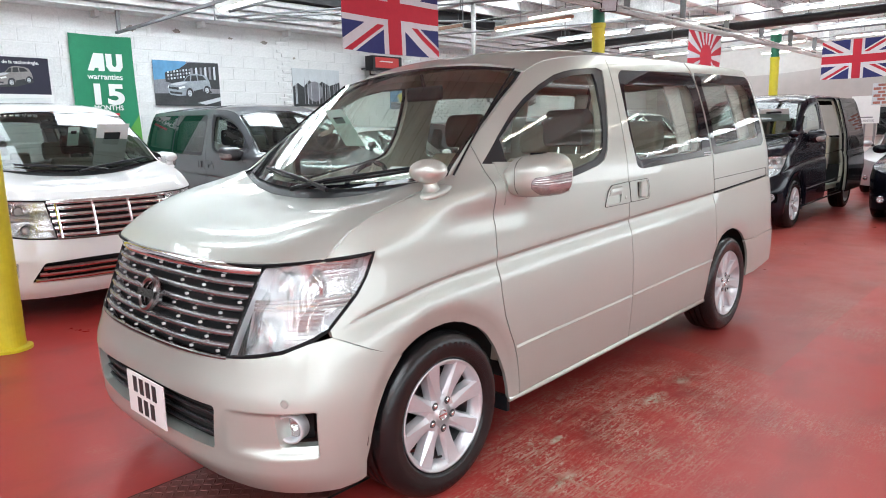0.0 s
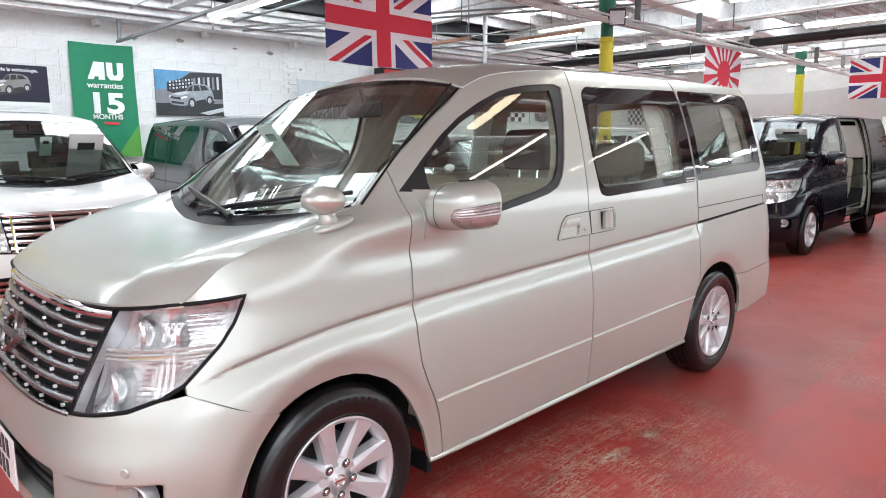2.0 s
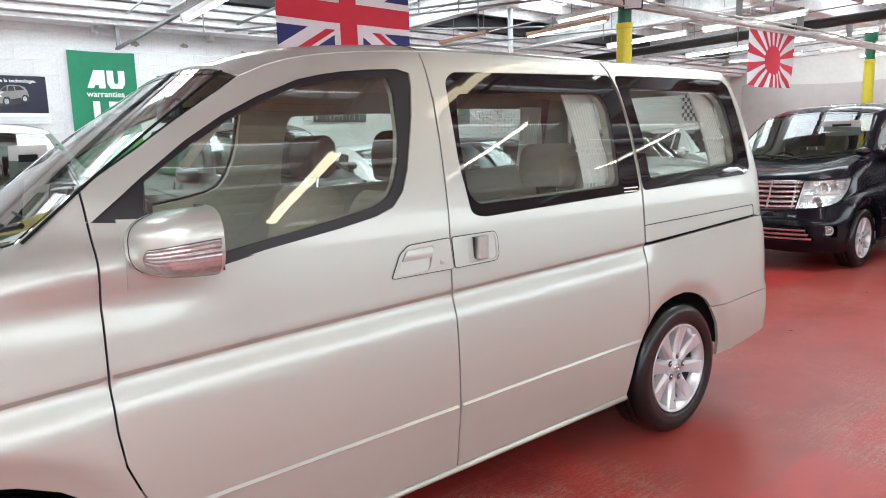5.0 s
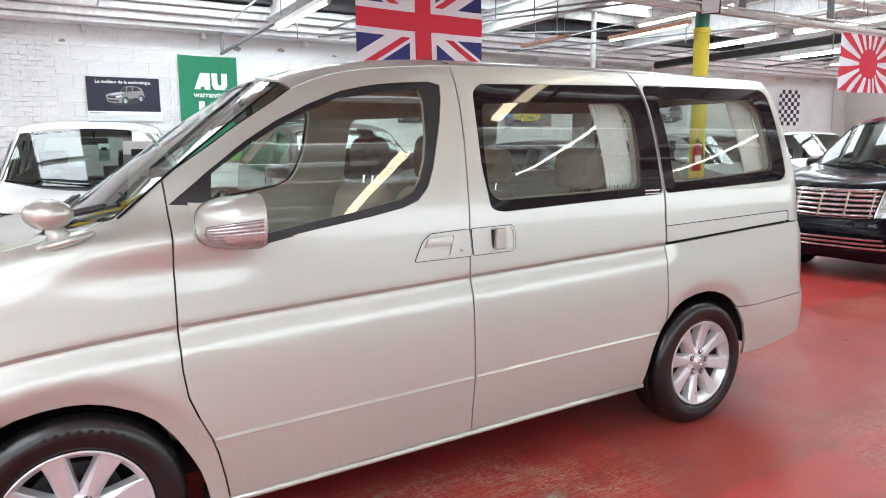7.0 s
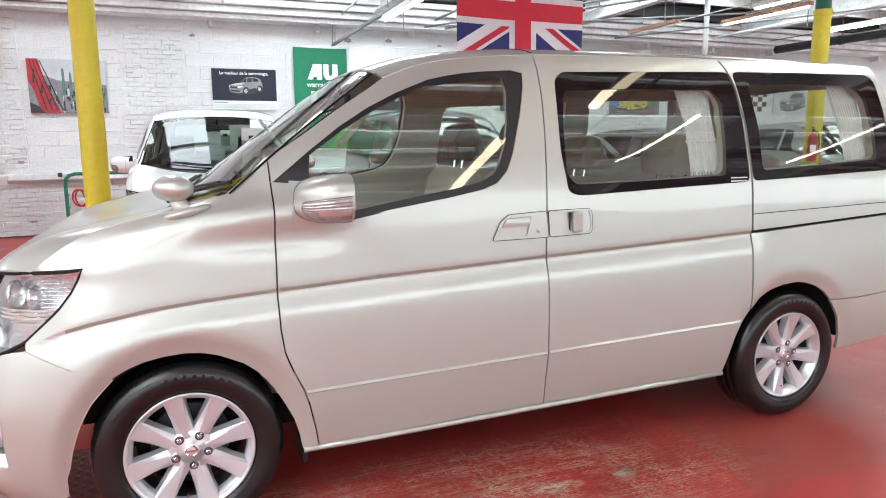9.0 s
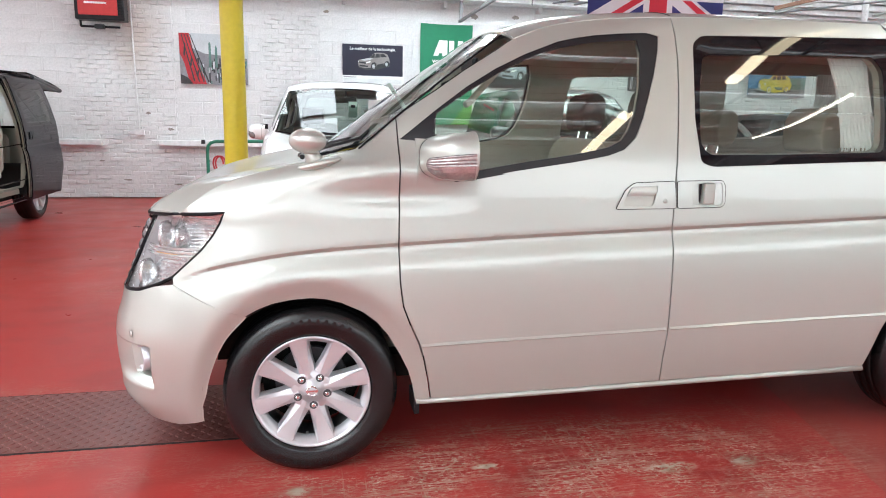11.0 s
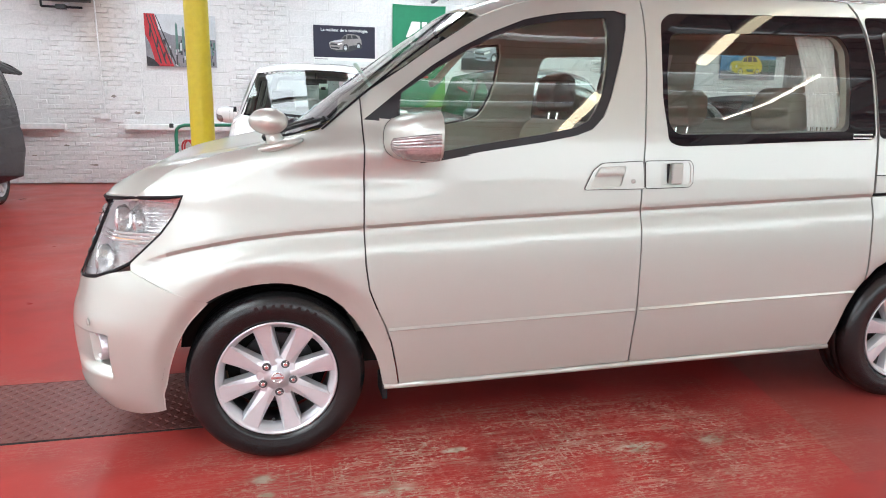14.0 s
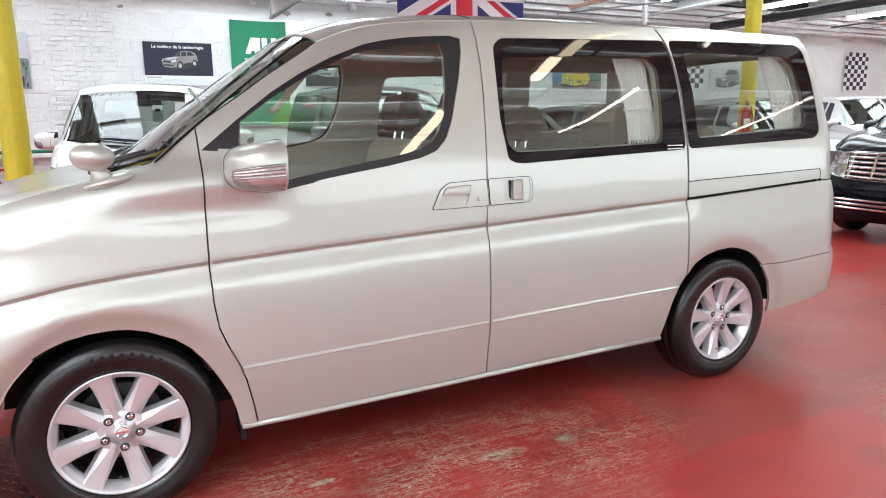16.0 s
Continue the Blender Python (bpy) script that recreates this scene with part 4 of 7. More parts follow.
    top = [(x, ROOF_EDGE(x)) for x in steps(1.495, 2.535, 14)]
    door = SEAM_B + top[1:-1] + SEAM_C[::-1]
    slid = panel("sliding_door", door, [WIN_B, CUP_B], near, paint, van, st, IN, .0028, strip_points(1.50, 2.63), mirror=True)
    for sgn, o in zip((-1, 1), slid):
        fl = sgn > 0
        def flank(d):
            return lambda x, z: (x, sgn * (half(x, z) - d), z)
        def pane(d):
            return lambda x, z: (x, sgn * (glass_half(x, z) - d), z)
        panel("window_border", inset(WIN_B, .002), [rounded(CLEAR_B, .03)], pane(.002), FRIT, o, .06, (0, -sgn * .006, 0), flip=fl, label="black printed glass border")
        g = panel("window_glass", rounded(inset(CLEAR_B, -.006), .03), [], pane(.0035), GLASS_DARK if hero else GLASS_PRIVACY, o, .08, flip=fl)
        g.visible_shadow = False
        plate = rounded([(1.497, 1.036), (1.492, 1.148), (1.700, 1.151), (1.714, 1.128), (1.714, 1.055), (1.698, 1.040)], .012)
        cup = CUP_B
        panel("handle_plate", plate, [cup], flank(-.006), paint, o, .03, (0, -sgn * .012, 0), flip=fl)
        panel("handle_cup", inset(cup, -.002), [], lambda x, z: (x, sgn * (half(x, z) + .002 - .020 * min(1, 9 * max(0, min(x - 1.566, 1.702 - x) + .004))), z), paint, o, .008, flip=fl)
        part("handle_lever", boxes(((1.638, sgn * (half(1.638, 1.095) + .003), 1.0955), (.050, .020, .088)), bevel=.006), paint, o)
        # dark sheet added so the gaps round the door read as shade
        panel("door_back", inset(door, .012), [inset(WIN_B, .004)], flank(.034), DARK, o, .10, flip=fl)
        panel("door_trim", inset(door, .03), [rounded(inset(CLEAR_B, .004), .05)], flank(.060), BEIGE_TRIM, o, .10, (0, sgn * .035, 0), flip=fl)
        part("handle_seal", tube([flank(-.0045)(*q) for q in resample(plate, .02) + plate[:1]], .0020, 5), SEAM_GREY, o)
        part("handle_slot", boxes(((1.602, sgn * (half(1.602, 1.095) - .008), 1.0955), (.009, .012, .082))), TRIM_BLACK, o)
    # -- rear quarter, parted by the slide rail
    rail_lo = [(2.652, .985), (3.0, 1.004), (3.4, 1.024), (3.655, 1.036)]
    rail_hi = [(x, z + .012) for x, z in rail_lo]
    tail = [(TAIL(z) - .01, z) for z in (1.05, 1.2, 1.35, 1.5, 1.65, 1.75, 1.82)]
    up = [(2.653, z) for z in (1.0,)] + rail_hi[1:] + [(3.70, 1.040)] + tail + [(x, ROOF_EDGE(x)) for x in steps(3.68, 2.545, 12)] + [(2.578, 1.79), (2.618, 1.70), (2.651, 1.53), (2.653, 1.24)]
    for sgn, o in zip((-1, 1), panel("rear_quarter", up, [WIN_C], near, paint, van, st, IN, .001, mirror=True)):
        fl = sgn > 0
        def flank(d):
            return lambda x, z: (x, sgn * (half(x, z) - d), z)
        def pane(d):
            return lambda x, z: (x, sgn * (glass_half(x, z) - d), z)
        panel("window_border", inset(WIN_C, .002), [rounded(CLEAR_C, .03)], pane(.002), FRIT, o, .06, (0, -sgn * .006, 0), flip=fl, label="black printed glass border")
        g = panel("window_glass", rounded(inset(CLEAR_C, -.006), .03), [], pane(.0035), GLASS_DARK if hero else GLASS_PRIVACY, o, .08, flip=fl)
        g.visible_shadow = False
        part("rail_cover_seam", tube([(x, sgn * (half(x, z) + .0005), z) for x, z in [(2.652, 1.081), (2.9, 1.087), (3.2, 1.094), (3.5, 1.101), (3.65, 1.104), (3.655, 1.09), (3.655, 1.045)]], .0022, 6), SEAL, o)
    arch_r = [(2.60, .553), (2.64, .607), (2.70, .657), (2.77, .690), (2.86, .710), (2.96, .716), (3.03, .704), (3.10, .681), (3.16, .645), (3.205, .600)]
    low = [(2.648, .985), (2.648, .60)] + arch_r[2:] + [(3.40, .600), (3.62, .612)] + [(TAIL(z) - .01, z) for z in (.625, .70, .80, .90, .98, 1.03)] + [(3.70, 1.036)] + rail_lo[::-1][0:3]
    panel("rear_wing", low, [], near, paint, van, st, IN, .0015, arch_points(2.95), mirror=True)
    rb = [(3.207, .5975), (3.40, .598), (3.62, .610)] + [(TAIL(z) - .01, z) for z in (.623, .55, .47, .42)] + [(3.80, .385), (3.60, .352), (3.29, .318), (3.295, .40), (3.27, .50), (3.24, .55)]
    panel("rear_bumper", rb, [], near, paint, van, st, IN, .001, mirror=True)
    # tail, closed by a plain tailgate
    def tail_at(d):
        return lambda y, z: (TAIL(z) - .015 + d + .04 * (1 - (y / half(TAIL(z) - .012, z)) ** 2), y, z)
    edge_t = [(half(TAIL(z) - .012, z), z) for z in steps(.30, 1.84, 24)]
    pane = rounded([(-.66, 1.20), (-.58, 1.74), (0, 1.755), (.58, 1.74), (.66, 1.20), (0, 1.19)], .06)
    panel("tailgate", edge_t + [(-y, z) for y, z in edge_t[::-1]], [pane], tail_at(0), paint, van, .08, (-.03, 0, 0))
    g = panel("rear_window", inset(pane, -.004), [], tail_at(-.006), GLASS_DARK, van, .12)
    g.visible_shadow = False
    for sgn in (-1, 1):
        for a, b in ((-.37, .333), (.346, 1.478), (1.492, 2.638)):
            v, f = grid(steps(a, b, 30), [0, 1], lambda x, q: (x, sgn * (half(x, STRIP(x) + .0075 - .015 * q) + .0012), STRIP(x) + .0075 - .015 * q), sgn < 0)
            mesh_object("side_ledge", v, f, paint, van, smooth=False)
        part("sill", tube([(x, sgn * (half(x, z) - .004), z) for x, z in [(.41, .258), (.6, .262), (1.0, .268), (1.5, .276), (2.0, .283), (2.49, .290)]], .013, 10), paint, van, smooth=True)
        for line in ([(.425, .500), (.9, .511), (1.472, .524)], [(1.492, .525), (2.0, .538), (2.585, .549)]):
            rise = spline(line)
            v, f = grid(steps(line[0][0], line[-1][0], 24), [0, 1, 2], lambda x, q: (x, sgn * (half(x, rise(x)) + (.0005, .0080, .0005)[int(q)]), rise(x) + (-.0050, .0, .0090)[int(q)]), sgn > 0)
            mesh_object("sill_crease", v, f, paint, van, smooth=False)
        part("mud_flap", boxes(((.415, sgn * .80, .235), (.02, .14, .07))), TRIM_BLACK, van)
        part("mud_flap", boxes(((3.28, sgn * .72, .33), (.03, .14, .08))), TRIM_BLACK, van)
        for ax in (0.0, 2.95):
            v, f = grid(steps(.12, math.pi - .1, 20), steps(.42, .885, 1), lambda a, y: (ax + (.430 if ax else .410) * math.cos(a), sgn * y, .31 + (.412 if ax else .396) * math.sin(a)), sgn > 0)
            mesh_object("arch_liner", v, f, DARK, van)
            v, f = grid(steps(0, math.pi, 12), steps(0, .41, 2), lambda a, r: (ax + r * math.cos(a), sgn * .42, .31 + r * math.sin(a)))
            mesh_object("arch_wall", v, f, DARK, van)
    # -- roof, hood, screen
    edge = [(x, -half(x, ROOF_EDGE(x)) + .001) for x in steps(.83, 3.69, 34)]
    rear = [(3.745, -.40), (3.76, 0), (3.745, .40)]
    outline = edge + rear + [(x, -y) for x, y in edge[::-1]] + [(.812, .42), (.803, 0), (.812, -.42)]
    panel("roof", outline, [], lambda x, y: (x, y, roof_z(x, y)), paint, van, .055, (0, 0, -.01), flip=False)
    part("roof_seam", tube([(1.52 - .02 * abs(y) ** 2, y, roof_z(1.52, y) - .0005) for y in steps(-.66, .66, 24)], .003, 6), SEAL, van)
    side = [(x, half(x, z)) for x, z in HOOD_SEAM]
    nose = [(HOOD_FRONT(l), l) for l in (.0, .15, .30, .42, .52, .60, .66, .72)]
    back = [(.155, .77), (.10, .66), (.03, .45), (-.02, .22), (-.035, 0)]
    outline = [(x, -l) for x, l in nose] + [(x, -l) for x, l in side[:-1]] + [(x, -l) for x, l in back] + [(x, l) for x, l in back[-2::-1]] + [(x, l) for x, l in side[-2::-1]] + [(x, l) for x, l in nose[:0:-1]]
    panel("hood", outline, [], lambda x, y: (x, y, hood_z(x, y)), paint, van, st, (0, 0, -.016), .0025)
    part("hood_seal", tube([(HOOD_FRONT(abs(l)) - .002, l, hood_z(HOOD_FRONT(abs(l)), l) - .007) for l in steps(-.745, .745, 60)], .0055, 6), SEAL, van)
    # cowl under the screen
    v, f = grid(steps(-1, 1, 30), steps(0, 1, 4), lambda u, w: (lambda a, b: a.lerp(b, w))(Vector((spline([(0, -.04), (.22, -.025), (.45, .025), (.66, .095), (.78, .16)])(abs(u) * .78), u * .78, hood_z(-.04 + .2 * u * u, u * .77) - .012)), screen_at(-u * .785, 1.195 + .07 * u * u) + Vector((.01, 0, -.004))))
    mesh_object("cowl", v, f, TRIM_BLACK, van)
    zlow = lambda l: 1.192 + .068 * (l / .78) ** 2
    def sc(u, w):
        z = zlow(u * .78) + (1.772 - .052 * u * u - zlow(u * .78)) * w
        return screen_at(u * (.775 - .14 * max(0, (z - 1.26) / .46)), z)
    v, f = grid(steps(-1, 1, 36), steps(0, 1, 20), sc)
    g = mesh_object("windscreen", v, f, GLASS_SCREEN if hero else GLASS_MID, van)
    g.visible_shadow = False
    # black border of the screen
    v, f = grid(steps(-1, 1, 36), steps(0, .03, 2), lambda u, w: sc(u, w) + Vector((-.002, 0, .001)))
    mesh_object("screen_border", v, f, FRIT, van)
    v, f = grid(steps(-1, 1, 36), steps(.972, 1, 2), lambda u, w: sc(u, w) + Vector((-.002, 0, .001)))
    mesh_object("screen_border", v, f, FRIT, van)
    for sgn in (-1, 1):
        part("screen_seal", tube([sc(sgn * 1.0, w) + Vector((-.003, 0, .002)) for w in steps(0, 1, 16)], .0045, 6), SEAL, van)
    for sgn, (u0, u1) in ((1, (.28, -.55)), (-1, (-.05, .82))):
        wiper = new("wiper")
        wiper.parent = van
        p, q = sc(u0, -.02) + Vector((-.035, 0, .012)), sc(u1, .09) + Vector((-.02, 0, .015))
        part("wiper_arm", tube([p, p.lerp(q, .3) + Vector((-.01, 0, .012)), q], lambda t: .012 - .006 * t, 8), TRIM_BLACK, wiper)
        part("wiper_blade", tube([sc(u0 + (u1 - u0) * .25, .03) + Vector((-.012, 0, .01)), sc(u0 + (u1 - u0) * .7, .06) + Vector((-.014, 0, .012)), sc(u1 + (u1 - u0) * .12, .085) + Vector((-.012, 0, .01))], .008, 6), TRIM_BLACK, wiper)
    build_nose(van, paint, st, hero, sport)
    build_cabin(van, hero)
    for x in (0.0, 2.95):
        for sgn in (-1, 1):
            wheel(van, x, sgn, 20 if x else 0)
    van.matrix_basis = m
    return van


LAMP_CLEAR = material("ribbed_lamp_cover", (0.36, 0.35, 0.34), 0.10, 0.45, coat=1.0, vary=0.35, scale=150, fine=90)
LENS_ROSE = material("rose_lamp_band", (0.50, 0.47, 0.46), 0.10, 0.5, coat=1.0, vary=0.2, scale=100)
LENS_BODY = material("clear_lens_body", (0.66, 0.66, 0.64), 0.08, 0.6, coat=1.0, vary=0.12, scale=60, bump=0.4, fine=260)


def build_nose(van, paint, st, hero, sport=False):
    g_top, g_bot = [(l, .998) for l in (0, .2, .4)] + [(.589, 1.0)], [(0, .672), (.2, .673), (.4, .680), (.545, .692)]
    # bumper
    def al(l, z):
        return (arc_lat(l, z), z)
    def ax(x, z):
        return (arc_x(x, z), z)
    right = [al(0, .668), al(.2, .669), al(.4, .676), al(.546, .688), al(.66, .700), al(.74, .716), al(.795, .746), ax(-.50, .760), ax(-.383, .699), ax(-.236, .641), ax(-.304, .569), ax(-.335, .52), ax(-.359, .47), ax(-.385, .39), ax(-.397, .331), ax(-.405, .27), ax(-.409, .225), ax(-.50, .205), al(.80, .205), al(.6, .20), al(.4, .20), al(.2, .205), al(0, .21)]
    outline = right + [(-s, z) for s, z in right[-2:0:-1]]
    intake = rounded([al(-.525, .522), al(-.50, .380), al(-.25, .355), al(0, .352), al(.25, .355), al(.50, .358), al(.525, .522), al(.25, .523), al(0, .524), al(-.25, .523)], .02)
    if sport:
        intake = rounded([al(-.56, .500), al(-.66, .345), al(-.25, .335), al(0, .332), al(.25, .335), al(.66, .345), al(.56, .500), al(.25, .512), al(0, .514), al(-.25, .512)], .02)
    fog = rounded([al(.728, .514), al(.735, .392), (al(.836, .45)[0], .388), (al(.838, .45)[0], .45), (al(.832, .45)[0], .510)], .014)
    fog_l = [(-s, z) for s, z in fog[::-1]]
    s_in, s_out = arc_lat(.57, .45), arc_lat(.846, .45)
    def scoop(s, z):
        """How deep the hollow round the fog lamp is: it runs in towards its outer end, over a shelf."""
        u = (abs(s) - s_in) / (s_out - s_in)
        if sport or not 0 < u < 1:
            return 0.0
        end = 1 - ease(.955, 1.0, u)
        return .066 * u * end * ease(.352, .392, z) * (1 - ease(.512, .524, z))
    def bump(s, z):
        p = front_in(0)(s, z)
        p.x += scoop(s, z)
        p.x -= .010 * math.exp(-((z - .29) / .03) ** 2) * (1 - ease(1.0, 1.25, abs(s)))
        return p
    hollow = [(q * s, z) for q in (-1, 1) for s in steps(s_in, s_out, 26) for z in (.346, .352, .360, .370, .380, .392, .41, .44, .47, .50, .512, .518, .524, .530)]
    hollow += [(q * (s_out - e), z) for q in (-1, 1) for e in (-.006, 0, .005, .010, .016) for z in steps(.352, .524, 18)]
    panel("front_bumper", outline, [intake, fog, fog_l], bump, paint, van, st * .85, (.006, 0, 0), .002, hollow + [(q * arc_x(x, z), z) for q in (-1, 1) for x, z in arch_points(0.0) if x < -.2 and z > .2], flip=True, hole_rim=(.055, 0, 0))
    v, f = grid(steps(-.56, .56, 30), steps(.34, .535, 6), lambda s, z: front_in(.055)(s, z), False)
    mesh_object("lower_intake_back", v, f, DARK, van)
    bm = bmesh.new()
    if sport:
        for z in (.360, .408, .456):
            add_tube(bm, [front_in(.004)(s, z) for s in steps(-arc_lat(.64 - (z - .345) * .6, z), arc_lat(.64 - (z - .345) * .6, z), 24)], .0165, 8)
        part("lower_chrome_bars", bm, CHROME, van)
        bm = bmesh.new()
    for z in (.39, .43, .47):
        add_tube(bm, [front_in(.035)(s, z) for s in steps(-.52, .52, 24)], .008, 6)
    part("lower_intake_slats", bm, TRIM_BLACK, van)
    for sgn in (1, -1):
        fogs = new("fog_lamp")
        fogs.parent = van
        v, f = grid(steps(arc_lat(.70, .45), arc_lat(.845, .45), 8), steps(.375, .54, 6), lambda s, z: (lambda p: (p.x, p.y * sgn, p.z))(front_in(.10)(s, z)))
        mesh_object("fog_housing", v, f, TRIM_BLACK, fogs)
        c = front_in(.062)(arc_lat(.790, .452), .452)
        turn = Matrix.Translation((c.x, c.y * sgn, c.z)) @ Euler((0, radians(-90), radians(sgn * 24))).to_matrix().to_4x4()
        part("fog_ring", lathe([(.038, -.01), (.043, .024), (.049, .029), (.053, .024), (.053, -.02)], turn, 32), ALLOY, fogs, smooth=True)
        part("fog_reflector", lathe([(0, -.03), (.028, -.024), (.041, .0)], turn, 32), REFLECTOR, fogs, smooth=True)
        part("fog_lens", lathe([(0, .014), (.028, .012), (.045, .006)], turn, 32), LENS, fogs, smooth=True)
        part("parking_sensor", lathe([(0, .004), (.012, .004), (.015, 0)], Matrix.Translation((lambda p: (p.x - .001, p.y * sgn, p.z))(front(arc_lat(.78, .56), .56))) @ Euler((0, radians(-90), radians(sgn * 30))).to_matrix().to_4x4(), 16), paint, van)
    # grille
    grille = new("grille")
    grille.parent = van
    wide = .455 if sport else .60
    v, f = grid(steps(-wide, wide, 30), steps(.67, .985, 8), lambda s, z: front_in(.05)(s, z))
    mesh_object("grille_back", v, f, DARK, grille)
    def edge_at(z):
        return (.442 + (z - .69) / .31 * .033) if sport else .549 + (z - .69) / .31 * .045
    def bar(name, z, h, mat, proud=0.0, dip=0.0):
        us = steps(-1, 1, 40)
        prof = [(.030, -.42), (.010, -.5), (.0, -.32), (-.004, 0), (.0, .32), (.012, .5), (.030, .5)]
        verts, faces = [], []
        for u in us:
            zz = z - dip * (1 - u * u)
            s = arc_lat(u * edge_at(zz), zz)
            for d, k in prof:
                q = front_in(d - proud)(s, zz + k * h)
                verts.append(q)
        n = len(prof)
        for i in range(len(us) - 1):
            for j in range(n - 1):
                faces.append((i * n + j, i * n + j + 1, (i + 1) * n + j + 1, (i + 1) * n + j))
        return mesh_object(name, verts, faces, mat, grille)
    bar("grille_top_bar", .980, .040, CHROME, .004, .004)
    if sport:
        for i in range(5):
            bar("slat", .930 - i * .053, .036, CHROME, 0, .010 * (i / 4))
        for k in (-1.3, -.45, .45, 1.3):
            part("grille_post", tube([front_in(.008)(arc_lat(k * .317, z), z) for z in steps(.69, .98, 6)], .014, 8), CHROME, grille)
    for i in range(0 if sport else 6):
        bar("slat", .931 - i * .0405, .0235, SLAT_GREY, -.004, .014 * (i / 5))
    bar("grille_bottom_bar", .688, .018, DARK_CHROME, 0, .012)
    bm = bmesh.new()
    for i in range(0 if sport else 7):
        z = .9525 - i * .0405
        for k in range(-3, 4):
            l = k * .155 + (i % 3) * .045 - .05 + .012 * i
            if abs(l) < .54 and not (abs(l) < .09 and .75 < z < .92):
                zz = z - .014 * (i / 6) * (1 - (l / .57) ** 2)
                add_box(bm, front_in(.013)(arc_lat(l, zz), zz - .001), (.010, .011, .008))
    if sport:
        bm.free()
    else:
        tagged(part("grille_studs", bm, STUD, grille), kind="stuff")
    if not sport:
        build_badge(grille)
    build_lamps(van, al, ax, paint, sport)


def build_badge(grille):
    bm = bmesh.new()
    turn = Matrix.Translation(front(0.0, .838) + Vector((-.022, 0, 0))) @ Euler((0, radians(-90 + 20), 0)).to_matrix().to_4x4()
    add_lathe(bm, [(.048, .0), (.050, .012), (.060, .017), (.070, .012), (.072, -.004)], turn, 40)
    m4 = turn
    made = bmesh.ops.create_cube(bm, size=1, matrix=m4 @ Matrix.LocRotScale((0, 0, .012), None, (.030, .150, .014)))["verts"]
    part("badge", bm, DARK_CHROME, grille, "round chrome badge with a crossbar", smooth=False)
    part("badge_back", lathe([(0, -.004), (.05, -.004), (.052, -.03)], turn, 32), DARK_CHROME, grille)


def build_lamps(van, al, ax, paint, sport=False):
    # headlamps
    pts = [(.592, .993), (.573, .885), (.556, .772), (.548, .694)]
    if sport:
        pts = [(.478, .998), (.466, .885), (.452, .772), (.444, .688), (.54, .692)]
    out = [al(l, z) for l, z in pts] + [al(.60, .697), al(.657, .705), al(.739, .722), al(.795, .752)] + [ax(x, z) for x, z in LAMP_SIDE] + [ax(-.36, 1.019), ax(-.437, 1.013), ax(-.50, 1.008)] + [al(.68, 1.001)]
    for sgn in (1, -1):
        lamp = new("headlamp")
        lamp.parent = van
        def side(fn):
            def at(s, z):
                p = fn(s, z)
                return (p[0], p[1] if sgn > 0 else -p[1], p[2])
            return at
        fl = sgn > 0
        outl = inset(out, .003)
        lens = panel("lamp_lens", outl, [], side(front_in(.002)), LENS, lamp, .03, flip=fl)
        lens.visible_shadow = False
        panel("lamp_housing", inset(out, .001), [], side(lambda s, z: front_in(.070 - .018 * math.cos((z - .70) * 40) * .6)(s, z)), REFLECTOR, lamp, .025, flip=fl)
        co = resample(out, .03)
        for d, r, mm in ((.0, .0075, SEAL),):
            bm = tube([side(front_in(.006))(s, z) for s, z in co] + [side(front_in(.006))(*co[0])], r, 6)
            part("lamp_gasket", bm, mm, lamp)
        rim_v, rim_f = [], []
        for s, z in co:
            rim_v += [side(front_in(.004))(s, z), side(front_in(.08))(s, z)]
        n = len(co)
        rim_f = [(2 * i, 2 * i + 1, (2 * i + 3) % (2 * n), (2 * i + 2) % (2 * n)) for i in range(n)]
        mesh_object("lamp_wall", rim_v, rim_f, ALLOY, lamp)
        for (s, z, r, mt) in ((al(.650, .778)[0], .778, .054, 1), (al(.675, .930)[0], .930, .052, 0), (al(.765, .93)[0], .93, .042, 0)):
            c = Vector(side(front_in(.05))(s, z))
            turn = Matrix.Translation(c) @ Euler((0, radians(-90), radians(-12 * sgn))).to_matrix().to_4x4()
            part("lamp_bowl", lathe([(0, -.03), (r * .4, -.026), (r * .8, -.012), (r, .014), (r * 1.10, .016), (r * 1.14, .004)], turn, 28), REFLECTOR, lamp, smooth=True)
            part("bulb_lens", lathe([(0, .012 if mt else -.004), (r * .35, .008 if mt else -.008), (r * .6, -.010)], turn, 20), LENS_BODY, lamp, smooth=True)
        bm = bmesh.new()
        for k in range(3):
            add_tube(bm, [side(front_in(.030))(s, .852 + .013 * k + .03 * (s - .6)) for s in steps(al(.585, .86)[0], ax(-.40, .89)[0], 24)], .006, 6)
        part("indicator_bar", bm, LENS_BODY, lamp, "ribbed clear and amber indicator bar")
        bm = tube([side(front_in(.042))(s, .862 + .03 * (s - .6)) for s in steps(al(.66, .86)[0], ax(-.52, .88)[0], 14)], .008, 6)
        part("indicator_bulb_cover", bm, AMBER, lamp)
        bm = bmesh.new()
        for k in range(9):
            z = .735 + .014 * k
            add_tube(bm, [side(front_in(.045))(s, z) for s in steps(al(.72, z)[0], al(.80, z)[0], 6)], .003, 5)
        part("lower_lamp_fins", bm, REFLECTOR, lamp)
        bm = bmesh.new()
        for k in range(8):
            z = .90 + .013 * k
            add_tube(bm, [side(front_in(.040))(s, z) for s in steps(ax(-.47, z)[0], ax(-.36, z)[0], 6)], .003, 5)
        part("upper_lamp_fins", bm, REFLECTOR, lamp)
    # guide mirror on the wing
    gm = new("guide_mirror")
    gm.parent = van
    c = Vector((.0, -.822, 1.290))
